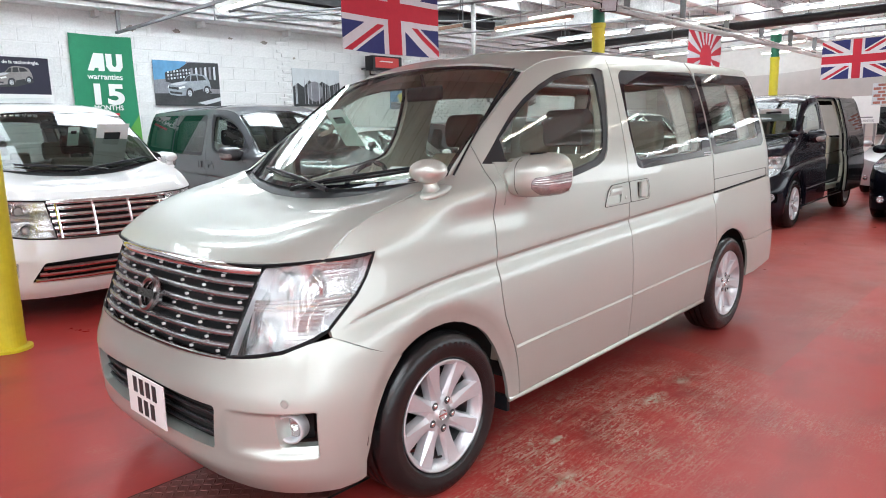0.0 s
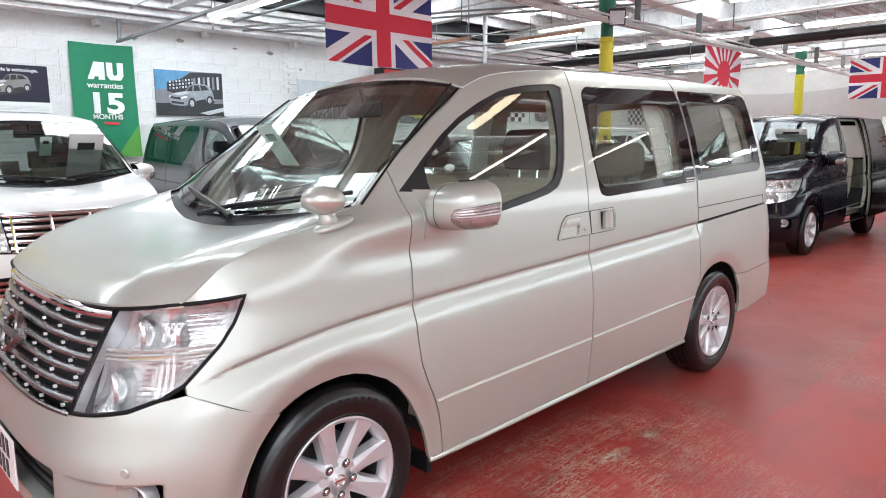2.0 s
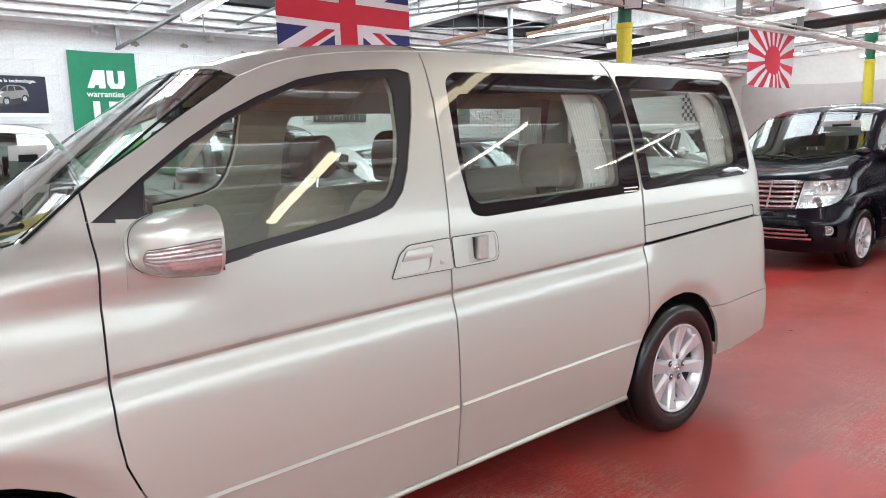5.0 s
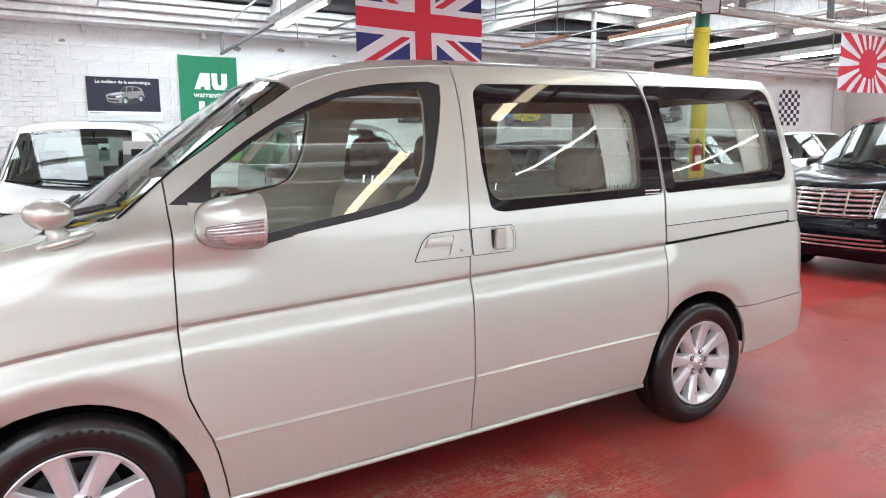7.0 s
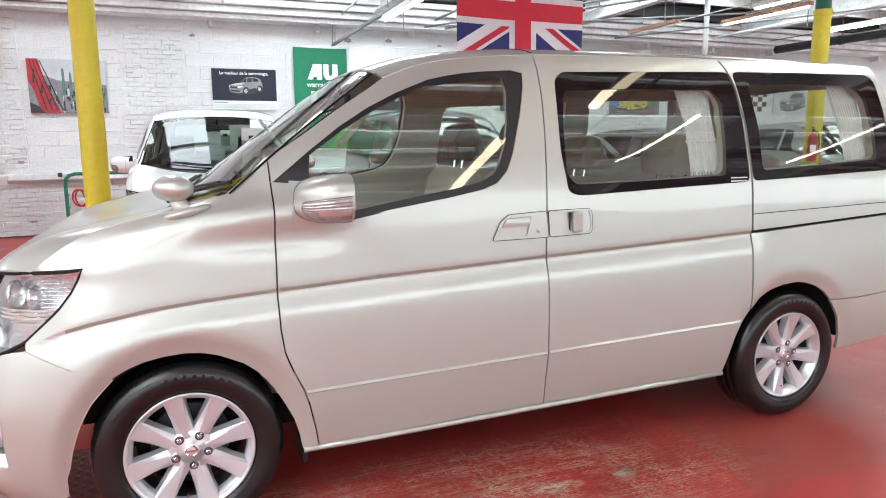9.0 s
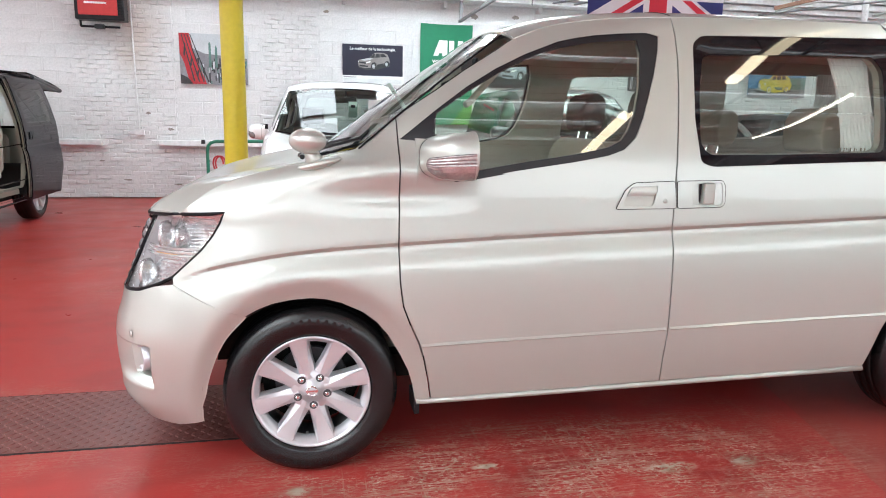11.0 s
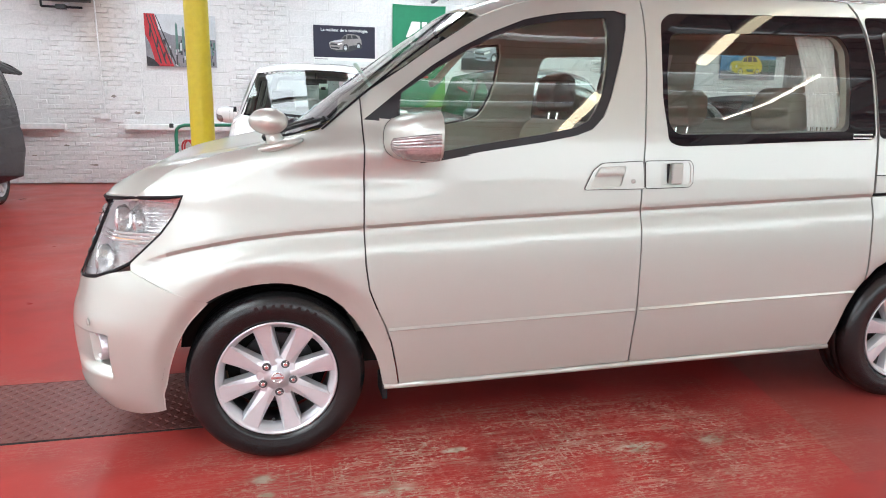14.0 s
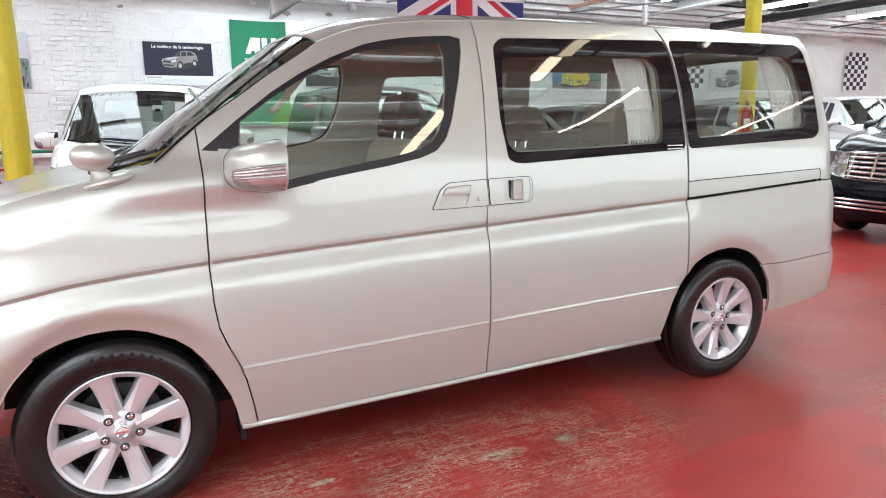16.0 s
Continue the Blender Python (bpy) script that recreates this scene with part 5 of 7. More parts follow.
    bm = bmesh.new()
    bmesh.ops.create_uvsphere(bm, u_segments=28, v_segments=16, radius=1, matrix=Matrix.LocRotScale(c, Euler((0, 0, radians(-35))), (.074, .060, .047)))
    part("guide_mirror_head", bm, paint, gm, smooth=True)
    part("guide_mirror_neck", tube([(.006, -.818, 1.262), (.018, -.815, 1.232), (.026, -.81, 1.206)], lambda t: .024 + .020 * t * t, 16), paint, gm, smooth=True)
    bm = bmesh.new()
    bmesh.ops.create_uvsphere(bm, u_segments=24, v_segments=10, radius=1, matrix=Matrix.LocRotScale((.042, -.812, 1.206), Euler((0, radians(-14), 0)), (.085, .050, .020)))
    part("guide_mirror_foot", bm, paint, gm, smooth=True)
    if sport:
        return
    # number plate, its characters as plain bars
    plate = new("number_plate")
    plate.parent = van
    pc = front(arc_lat(.05, .437), .437)
    px = pc.x - .012
    part("plate_board", boxes(((px, -.05, .437), (.006, .33, .175)), bevel=.002), PLATE_WHITE, plate)
    bm = bmesh.new()
    for row, n in ((.478, 4), (.396, 3)):
        for k in range(n):
            add_box(bm, (px - .004, -.05 + (k - (n - 1) / 2) * .058, row), (.002, .034, .064))
    part("plate_bars", bm, INK, plate)


def build_cabin(van, hero):
    # inner shell: dark sheet added as shade behind the seams, pale trim towards the cabin
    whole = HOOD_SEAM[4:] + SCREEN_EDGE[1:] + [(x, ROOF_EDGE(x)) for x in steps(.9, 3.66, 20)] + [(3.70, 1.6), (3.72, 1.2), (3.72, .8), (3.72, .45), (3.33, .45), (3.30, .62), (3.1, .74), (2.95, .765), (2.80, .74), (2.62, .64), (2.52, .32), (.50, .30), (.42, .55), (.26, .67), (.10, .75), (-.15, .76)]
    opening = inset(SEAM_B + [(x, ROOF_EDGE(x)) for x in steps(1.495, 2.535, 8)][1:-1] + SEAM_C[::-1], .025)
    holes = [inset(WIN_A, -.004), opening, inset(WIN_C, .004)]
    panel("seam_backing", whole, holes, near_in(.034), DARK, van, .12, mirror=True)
    inner = [(.35, .45), (.36, 1.15), (.375, 1.388), (.50, 1.476), (.62, 1.558), (.757, 1.645), (.84, 1.698), (.95, 1.735)] + [(x, ROOF_EDGE(x) - .03) for x in steps(1.1, 3.55, 14)] + [(3.66, 1.5), (3.68, .8), (3.68, .76), (2.56, .76), (2.46, .45)]
    holes = [inset(GLASS_A, -.012), [(x, max(z, .47)) for x, z in inset(opening, .03)], rounded(inset(CLEAR_C, .004), .05)]
    for o in panel("side_trim", inner, holes, near_in(.060), BEIGE_TRIM, van, .12, (0, -.035, 0), mirror=True):
        o["label"] = "beige inner trim"
    v, f = grid(steps(.865, 3.68, 15), steps(-1, 1, 12), lambda x, u: (x, u * (half(x, ROOF_EDGE(x)) - .04), roof_z(x, u * .6) - .045 - .02 * u ** 4))
    mesh_object("headlining", v, f, HEAD_CLOTH, van)
    part("cabin_floor", boxes(((1.48, 0, .40), (1.96, 1.66, .06)), ((1.85, 0, .398), (3.7, 1.06, .05))), BEIGE_TRIM, van)
    part("underbody", boxes(((1.6, 0, .31), (3.9, 1.20, .10))), DARK, van)
    part("rear_lining", boxes(((3.66, 0, .79), (.04, 1.5, .75))), BEIGE_TRIM, van)
    # dashboard and wheel
    v, f = grid(steps(-1, 1, 24), steps(0, 1, 14), lambda u, w: (lambda a: (spline([(0, .04), (.5, .35), (.72, .52), (.8, .56), (1, .60)])(a) + .07 * u * u * (1 - a), u * .80, spline([(0, 1.165), (.5, 1.16), (.72, 1.13), (.8, 1.06), (1, .62)])(a) + .02 * u * u))(w))
    mesh_object("dashboard", v, f, DASH_GREY, van)
    sw = new("steering_wheel")
    sw.parent = van
    turn = pose(.70, .40, 1.10, 0, -62, 0)
    bm = bmesh.new()
    add_tube(bm, [turn @ Vector((.19 * math.cos(a), .19 * math.sin(a), 0)) for a in steps(0, 2 * math.pi, 36)], .015, 8, False)
    part("wheel_rim", bm, TRIM_BLACK, sw, smooth=True)
    bm = bmesh.new()
    for a in (0, math.pi, -math.pi / 2 * 1.0):
        add_tube(bm, [turn @ Vector((.05 * math.cos(a), .05 * math.sin(a), -.02)), turn @ Vector((.185 * math.cos(a), .185 * math.sin(a), 0))], .014, 8)
    add_lathe(bm, [(0, .01), (.06, .0), (.07, -.03)], turn, 20)
    part("wheel_hub", bm, BEIGE_TRIM, sw)
    for y in (-.40, .40):
        seat(van, 1.25, y, .52, BEIGE, BROWN_CLOTH, .645)
    for y in (-.42, .42):
        seat(van, 2.12, y, .54, BEIGE, BEIGE, .57)
    for y in (-.21, .21):
        seat(van, 3.00, y, .40, BEIGE, BEIGE, .44)
    if hero:
        for k in range(2):
            part("sticker_line", boxes(((2.565, -(glass_half(2.565, 1.26) + .0005), 1.262 - .016 * k), (.10, .003, .006))), PRINT_WHITE, van)
        for sgn in (-1, 1):
            curtain(van, 2.33, 2.53, 1.29, 1.70, sgn, -.04)
            curtain(van, 3.38, 3.58, 1.325, 1.73, sgn, -.06)
            for pts in (CLEAR_B, CLEAR_C):
                low = sorted(p for p in pts if p[1] < 1.34)
                part("window_ledge", tube([(x, sgn * (half(x, z) - .055), z - .002) for x, z in low], .006, 8), BEIGE_LIGHT, van)
    for sgn in (-1, 1):
        part("assist_grip", tube([(.78, sgn * .66, 1.60), (.76, sgn * .64, 1.565), (.70, sgn * .64, 1.50), (.66, sgn * .65, 1.455), (.63, sgn * .69, 1.44)], .014, 8), BEIGE_TRIM, van, smooth=True)
    # rear view mirror
    part("rear_view_mirror", boxes(((.80, -.02, 1.64), (.03, .26, .075)), bevel=.012), TRIM_BLACK, van)
    part("mirror_stem", tube([(.78, -.02, 1.74), (.80, -.02, 1.67)], .010, 8), TRIM_BLACK, van)


MAIN = build_van("people_carrier", "champagne people carrier parked on a red floor", CHAMPAGNE, Matrix.Translation((0, .93, 0)), hero=True)

# ---- the other vehicles ----
def repaint(van, old, paint):
    for o in (van, *van.children_recursive):
        if o.type == "MESH":
            for sl in o.material_slots:
                if sl.material is old:
                    sl.link = "OBJECT"
                    sl.material = paint


def open_door(van):
    """Slides the door on the nose's left back along the flank."""
    for o in van.children:
        if o.name.startswith("sliding_door") and o.data.vertices[0].co.y < 0:
            o.matrix_basis = Matrix.Translation((1.02, -.075, 0))


WHITE_VAN = build_van("white_people_carrier", "white people carrier with chrome barred grille", WHITE_PAINT, Matrix(), sport=True, group="vans parked along the wall")


def parked_van(name, label, paint, m, opened=False, group="vans parked along the wall"):
    v = copy_thing(WHITE_VAN, m)
    v.name = name
    tagged(v, label, "van", group)
    repaint(v, WHITE_PAINT, paint)
    if opened:
        open_door(v)
    return v


def paper(van, x0, y, z, w, h, mat, name="price_sheet", tilt=-36):
    s = thing(name, "white price sheet stuck inside the windscreen", "paper")
    m = Matrix.Translation((x0, y, z)) @ Euler((0, radians(90 + tilt), 0)).to_matrix().to_4x4()
    s.matrix_basis = van.matrix_basis @ m
    part("sheet", boxes(((0, 0, 0), (h, w, .002))), mat, s)
    part("print_block", boxes(((-h * .22, 0, -.002), (h * .16, w * .5, .002))), INK, s)
    return s


parked_van("grey_people_carrier", "dark grey people carrier parked nose out by the wall", GREY_PAINT, pose(3.35, 5.32, 0, 0, 0, 86.5))
LEFT_VAN = parked_van("black_people_carrier", "black people carrier with its sliding door and tailgate open", BLACK_PAINT, pose(-4.44, 4.45, 0, 0, 0, 90), True)
hatch = new("raised_tailgate")
hatch.parent = LEFT_VAN
v, f = grid(steps(-.74, .74, 12), steps(0, 1, 8), lambda y, t: (3.45 + 1.05 * t, y, 1.95 - .13 * t + .02 * math.sin(t * 3.1) - .06 * (y / .74) ** 4), True)
mesh_object("outer_skin", v, f, BLACK_PAINT, hatch)
v, f = grid(steps(-.74, .74, 12), steps(0, 1, 8), lambda y, t: (3.45 + 1.05 * t, y, 1.90 - .16 * t - .05 * (y / .74) ** 4))
mesh_object("inner_lining", v, f, TRIM_BLACK, hatch)
v, f = grid(steps(-.60, .60, 8), steps(.22, .72, 6), lambda y, t: (3.45 + 1.05 * t, y, 1.956 - .13 * t + .02 * math.sin(t * 3.1)), True)
mesh_object("tailgate_window", v, f, FRIT, hatch)
part("hatch_edge", tube([(3.46, -.74, 1.86), (4.50, -.74, 1.725), (4.52, 0, 1.79), (4.50, .74, 1.725), (3.46, .74, 1.86)], .03, 8), BLACK_PAINT, hatch)
for y in (-.66, .66):
    part("gas_strut", tube([(3.62, y, 1.45), (3.95, y, 1.80)], .012, 8), TRIM_BLACK, hatch)
SIDE_VAN = parked_van("black_people_carrier", "glossy black people carrier with its sliding door open", BLACK_PAINT, pose(8.34, 2.03, 0, 0, 0, .3), True, "")
WHITE_VAN.matrix_basis = pose(.39, 4.95, 0, 0, 0, 87) @ Matrix.Diagonal((1, 1, .98, 1))
paper(MAIN, .50, .30, 1.47, .16, .24, PAPER_GREEN)
lying = thing("price_sheet", "large white sheet lying on the dashboard", "paper", at=MAIN.matrix_basis @ pose(.28, -.46, 1.236, 0, -17, 10))
part("sheet", boxes(((0, 0, 0), (.28, .46, .003))), PAPER, lying)
paper(WHITE_VAN, .47, -.42, 1.43, .30, .50, PAPER)
paper(WHITE_VAN, .52, -.10, 1.52, .10, .22, PAPER_GREEN)
paper(SIDE_VAN, .56, -.38, 1.56, .42, .22, PAPER)
# lettering on the white van's screen strip, too faint to read
strip = thing("screen_strip_lettering", "white hand lettering along the top of a windscreen", "lettering", at=WHITE_VAN.matrix_basis.copy())
for k in range(9):
    part("stroke", boxes(((.757, .55 - k * .05, 1.728), (.004, .034 if k % 3 else .02, .022)), bevel=.003), PRINT_WHITE, strip)


def build_car(name, label, paint, m, length=4.2, width=1.76, height=1.48, tall=False, group="cars along the wall"):
    """A five-door car, nose towards -x, origin on the floor under its front axle."""
    car = thing(name, label, "car", group, at=m)
    k = height / 1.48
    L0, L1 = -.86, length - .86
    wb = length * .62
    belt = spline([(L0, .70 * k), (L0 + .25, .78 * k), (.15, .92 * k), (.6, .97 * k), (2.2, 1.0 * k), (L1 - .1, 1.03 * k), (L1, 1.0 * k)])
    top = spline([(.25, .96 * k), (.65, 1.18 * k), (1.05, 1.40 * k), (1.4, height - .01), (2.0, height), (L1 - .75, height - .04), (L1 - .3, height - .13)])
    hw = lambda x: width / 2 * (1 - max(0, (L0 + .62 - x) / .62) ** 3.0 * .45) * (1 - max(0, (x - L1 + .5) / .5) ** 3 * .25)
    def low(x, q):
        # q: 0 at the sill, 1 at the belt
        z = .20 + (belt(x) - .20) * q
        y = hw(x) * (1 - .03 * (1 - q) - .05 * max(0, q - .75) / .25 * .8)
        return y, z
    xs = steps(L0, L1, 60)
    qs = [0, .08, .2, .35, .5, .62, .66, .72, .85, .94, 1.0]
    for sgn in (-1, 1):
        verts, faces = [], []
        n = len(qs)
        for x in xs:
            for q in qs:
                y, z = low(x, q)
                for a in (0, wb):
                    d = math.hypot(x - a, z - .31)
                    if d < .37:
                        z = .31 + math.sqrt(max(.37 ** 2 - (x - a) ** 2, 0)) if z < .31 + math.sqrt(max(.37 ** 2 - (x - a) ** 2, 0)) else z
                verts.append((x, sgn * y, z))
        for i in range(len(xs) - 1):
            for j in range(n - 1):
                fc = (i * n + j, (i + 1) * n + j, (i + 1) * n + j + 1, i * n + j + 1)
                faces.append(fc if sgn < 0 else fc[::-1])
        mesh_object("flank", verts, faces, paint, car)
    # nose, bonnet, tail
    def nose_at(u, z):
        y = u * hw(L0) * .97
        return (L0 - .10 * (1 - u * u) + .03 * abs(z - .5), y, z)
    v, f = grid(steps(-1, 1, 20), steps(.20, .70 * k, 8), nose_at, True)
    mesh_object("front_bumper", v, f, paint, car)
    v, f = grid(steps(-1, 1, 20), steps(L0, .42, 16), lambda u, x: (x - .10 * (1 - u * u) * max(0, 1 - (x - L0) / .3), u * hw(x) * .95, belt(x) + .05 * (1 - u * u) * min(1, (x - L0) / .3)), True)
    mesh_object("bonnet", v, f, paint, car)
    v, f = grid(steps(-1, 1, 16), steps(.22, 1.0 * k, 8), lambda u, z: (L1 + .08 * (1 - u * u), u * hw(L1) * .95, z))
    mesh_object("tailgate", v, f, paint, car)
    # cabin
    gw = lambda x, t: hw(x) * (.945 - .20 * t)
    x_s, x_e = .30, L1 - .06
    def side(x, t):
        z0, z1 = belt(x) - .005, top(min(max(x, .25), L1 - .3)) - .035
        if x > L1 - .35:
            z1 -= (x - L1 + .35) * 1.1
        return z0 + (z1 - z0) * t
    for sgn in (-1, 1):
        v, f = grid(steps(.38, L1 - .16, 34), steps(0, 1, 8), lambda x, t: (x, sgn * gw(x, t), side(x, t)), sgn > 0)
        mesh_object("cabin_frame", v, f, paint, car)
        for a, b in ((.62, 1.42), (1.50, 2.30), (2.38, L1 - .42)):
            v, f = grid(steps(a, b, 10), steps(0, 1, 6), lambda x, t: (x, sgn * (gw(x, .10 + .72 * t) + .004), side(x, .10 + .72 * t * min(1, .15 + (x - .60) * 1.4))), sgn > 0)
            mesh_object("side_window", v, f, PRIVACY_CAR, car)
        mir = new("door_mirror")
        mir.parent = car
        bm = bmesh.new()
        bmesh.ops.create_uvsphere(bm, u_segments=16, v_segments=10, radius=1, matrix=Matrix.LocRotScale((.62, sgn * (width / 2 + .07), belt(.6) + .07), None, (.07, .11, .07)))
        part("mirror_shell", bm, paint, mir, smooth=True)
        part("mirror_arm", tube([(.62, sgn * width / 2 * .9, belt(.6) + .02), (.62, sgn * (width / 2 + .05), belt(.6) + .05)], .022, 8), TRIM_BLACK, mir)
    v, f = grid(steps(-1, 1, 16), steps(1.10, L1 - .30, 16), lambda u, x: (x, u * gw(x, 1), top(x) - .035 * u * u), True)
    mesh_object("roof", v, f, paint, car)
    v, f = grid(steps(-1, 1, 16), steps(0, 1, 10), lambda u, t: (.28 + (1.12 - .28) * t + .10 * u * u * (1 - .5 * t), u * (hw(.4) * .93 * (1 - t) + gw(1.1, 1) * t), (belt(.3) + .035 * (1 - u * u)) * (1 - t) + (top(1.12) - .035 * u * u) * t), True)
    g = mesh_object("windscreen", v, f, GLASS_SCREEN, car)
    g.visible_shadow = False
    v, f = grid(steps(-1, 1, 12), steps(0, 1, 6), lambda u, t: (L1 - .02 - .30 * t, u * gw(L1 - .3, t), 1.0 * k + (top(L1 - .3) - .02 - 1.0 * k) * t))
    mesh_object("rear_window", v, f, PRIVACY_CAR, car)
    part("cabin_floor", boxes(((length * .42, 0, .32), (length * .8, width * .8, .12))), DARK, car)
    v, f = grid(steps(-1, 1, 8), steps(0, 1, 4), lambda u, t: (.32 + .5 * t, u * hw(.5) * .85, belt(.3) + .0 - .12 * t * t), True)
    mesh_object("dashboard", v, f, TRIM_BLACK, car)
    for y in (-.36, .36):
        part("seat_back", boxes(((1.45, y, .95 * k), (.14, .46, .55)), ((1.52, y, 1.27 * k), (.10, .24, .14)), bevel=.03), TRIM_BLACK, car)
    # lamps, grille
    for sgn in (-1, 1):
        v, f = grid(steps(.55, .99, 10), steps(0, 1, 5), lambda u, t: (L0 - .10 * (1 - u * u) + .03 + .34 * max(0, u - .75) ** 1.3 * 2.2 - .012, sgn * u * hw(L0 + .3 * max(0, u - .7)) * .985, (.555 + .125 * t + .03 * u) * k), sgn < 0)
        mesh_object("headlamp", v, f, LENS_BODY, car)
        part("fog_lamp", lathe([(0, 0), (.04, .004), (.05, -.01)], pose(L0 - .02, sgn * width * .36, .36, 0, -90, 0), 16), REFLECTOR, car)
    v, f = grid(steps(-.5, .5, 10), steps(.30, .60, 6), lambda u, z: (L0 - .10 * (1 - u * u) - .006 + .03 * abs(z - .5), u * hw(L0) * .97, z * k))
    mesh_object("grille", v, f, TRIM_BLACK, car)
    for z in (.34, .42, .56):
        part("grille_bar", tube([(L0 - .10 * (1 - u * u) - .012 + .03 * abs(z - .5), u * hw(L0), z * k) for u in steps(-.5, .5, 10)], .007, 6), CHROME, car)
    for x in (0, wb):
        for sgn in (-1, 1):
            w = new("wheel")
            w.parent = car
            w.matrix_basis = pose(x, sgn * (width / 2 - .10), .315, 90 if sgn < 0 else -90)
            part("tyre", lathe([(.20, -.09), (.27, -.10), (.31, -.08), (.315, 0), (.31, .07), (.27, .092), (.20, .085)], steps=40), RUBBER, w, smooth=True)
            bm = lathe([(.205, .08), (.19, .06), (.18, .0), (0, -.01)], steps=32)
            part("rim", bm, ALLOY, w)
            bm = bmesh.new()
            for q in range(7):
                a = 2 * math.pi * q / 7
                add_box(bm, (.10 * math.cos(a), .10 * math.sin(a), .06), (.19, .035, .02), turn=Euler((0, 0, a)).to_quaternion())
            part("spokes", bm, ALLOY, w)
    return car


PRIVACY_CAR = GLASS_PRIVACY
build_car("black_hatchback", "black hatchback with a bright daytime lamp, nose forward", BLACK_PAINT, pose(10.12, -.36, FLOOR), 4.3, 1.80, 1.44, group="")
SMALL_CAR = build_car("silver_saloon", "small silver car with a price sheet in the screen", SILVER_PAINT, pose(14.3, .72, FLOOR), 3.8, 1.66, 1.40, group="")
paper(SMALL_CAR, .70, -.10, 1.16, .36, .24, PAPER)
build_car("white_hatchback", "white hatchback parked nose out by the wall", WHITE_PAINT, pose(5.75, 5.6, FLOOR, 0, 0, 92), 4.1, 1.78, 1.58)
build_car("dark_grey_estate", "dark grey estate car parked nose out by the wall", GREY_PAINT, pose(8.05, 5.75, FLOOR, 0, 0, 90), 4.2, 1.82, 1.66)
build_car("silver_off_roader", "silver off-roader with tall body, nose out", SILVER_PAINT, pose(11.2, 5.6, FLOOR, 0, 0, 78), 4.3, 1.86, 1.78)
build_car("white_off_roader", "white off-roader with tall body by the wall", WHITE_PAINT, pose(14.6, 6.0, FLOOR, 0, 0, 60), 4.5, 1.88, 1.84)

# ---- flags, banner, posters ----
def polygon_prints(bands, place, parent, name):
    """Coloured pieces of a print, each a flat shape laid on the cloth or board by place(u, v, lift)."""
    for k, (pts, mat, lift) in enumerate(bands):
        co, tris, _ = fill(pts, [], .05)
        mesh_object(name, [place(u, v, lift) for u, v in co], tris, mat, parent)


def clip(poly, box):
    """Cuts a convex shape to a box (x0, y0, x1, y1)."""
    x0, y0, x1, y1 = box
    for axis, lim, keep in ((0, x0, 1), (0, x1, -1), (1, y0, 1), (1, y1, -1)):
        out = []
        for i in range(len(poly)):
            a, b = poly[i - 1], poly[i]
            ia, ib = (a[axis] - lim) * keep >= 0, (b[axis] - lim) * keep >= 0
            if ia != ib:
                t = (lim - a[axis]) / (b[axis] - a[axis])
                out.append((a[0] + (b[0] - a[0]) * t, a[1] + (b[1] - a[1]) * t))
            if ib:
                out.append(b)
        poly = out
        if not poly:
            break
    return poly


def union_flag(m, w, h, wave=.02, seed=0.0):
    flag = thing("union_flag", "red, white and blue Union flag hanging from the roof", "flag", "flags hung from the roof", at=m)
    def at(u, v, lift=0.0):
        sag = wave * (math.sin(u * 7.3 + seed) * (.35 + .65 * v) + .5 * math.sin(u * 15 + 3 * v + seed * 2) * v)
        return (u * w, sag - lift, -v * h - .015 * math.sin(u * math.pi) * v)
    us, vs = steps(0, 1, 40), steps(0, 1, 24)
    v, f = grid(us, vs, at, True)
    mesh_object("field", v, f, FLAG_BLUE, flag)
    d = (1, .6)
    n = math.hypot(*d)
    def diag(s, a, b, u0, u1):
        # band along a diagonal of the 1 by .6 field, from offset a to b
        ux, uy = d[0] / n, d[1] / n * s
        px, py = -uy, ux
        cx, cy = .5, .3
        q = [(cx + ux * t + px * o, cy + uy * t + py * o) for t, o in ((u0, a), (u1, a), (u1, b), (u0, b))]
        q = clip(q, (0, 0, 1, .6))
        return [(x, y / .6) for x, y in q]
    bands = []
    for s in (1, -1):
        bands.append((diag(s, -.062, .062, -.7, .7), FLAG_WHITE, .0015))
        bands.append((diag(s, .004, .042, -.7, 0) if s > 0 else diag(s, .004, .042, -.7, 0), FLAG_RED, .003))
        bands.append((diag(s, -.042, -.004, 0, .7), FLAG_RED, .003))
    bands.append(([(.40, 0), (.60, 0), (.60, 1), (.40, 1)], FLAG_WHITE, .0045))
    bands.append(([(0, .333), (1, .333), (1, .667), (0, .667)], FLAG_WHITE, .0046))
    bands.append(([(.44, 0), (.56, 0), (.56, 1), (.44, 1)], FLAG_RED, .006))
    bands.append(([(0, .40), (1, .40), (1, .60), (0, .60)], FLAG_RED, .0061))
    polygon_prints(bands, at, flag, "printed_band")
    for u in (.01, .99):
        part("tie_cord", tube([at(u, 0), (at(u, 0)[0], 0, ROOF_Z - m.translation.z + .01)], .003, 5), STEEL_PALE, flag)
    return flag


union_flag(pose(2.68, 3.93, 3.22, 0, 0, 2), 1.49, .91)
union_flag(pose(15.95, 2.88, 3.27, 0, 0, -88), 1.42, .85, .015, 2.0)
union_flag(pose(3.35, -5.9, 3.28, 0, 0, 180), 1.6, .95, .02, 1.0)

sun = thing("rising_sun_flag", "red and white rayed flag hanging from a pipe", "flag", "flags hung from the roof", at=pose(10.50, 3.70, 3.17))


def sun_at(u, v, lift=0.0):
    return (u * 1.56, .03 * math.sin(u * 8) * (.3 + v) + .02 * math.sin(u * 17 + v * 3) * v - lift, -v * .86 - .02 * math.sin(u * math.pi) * v)


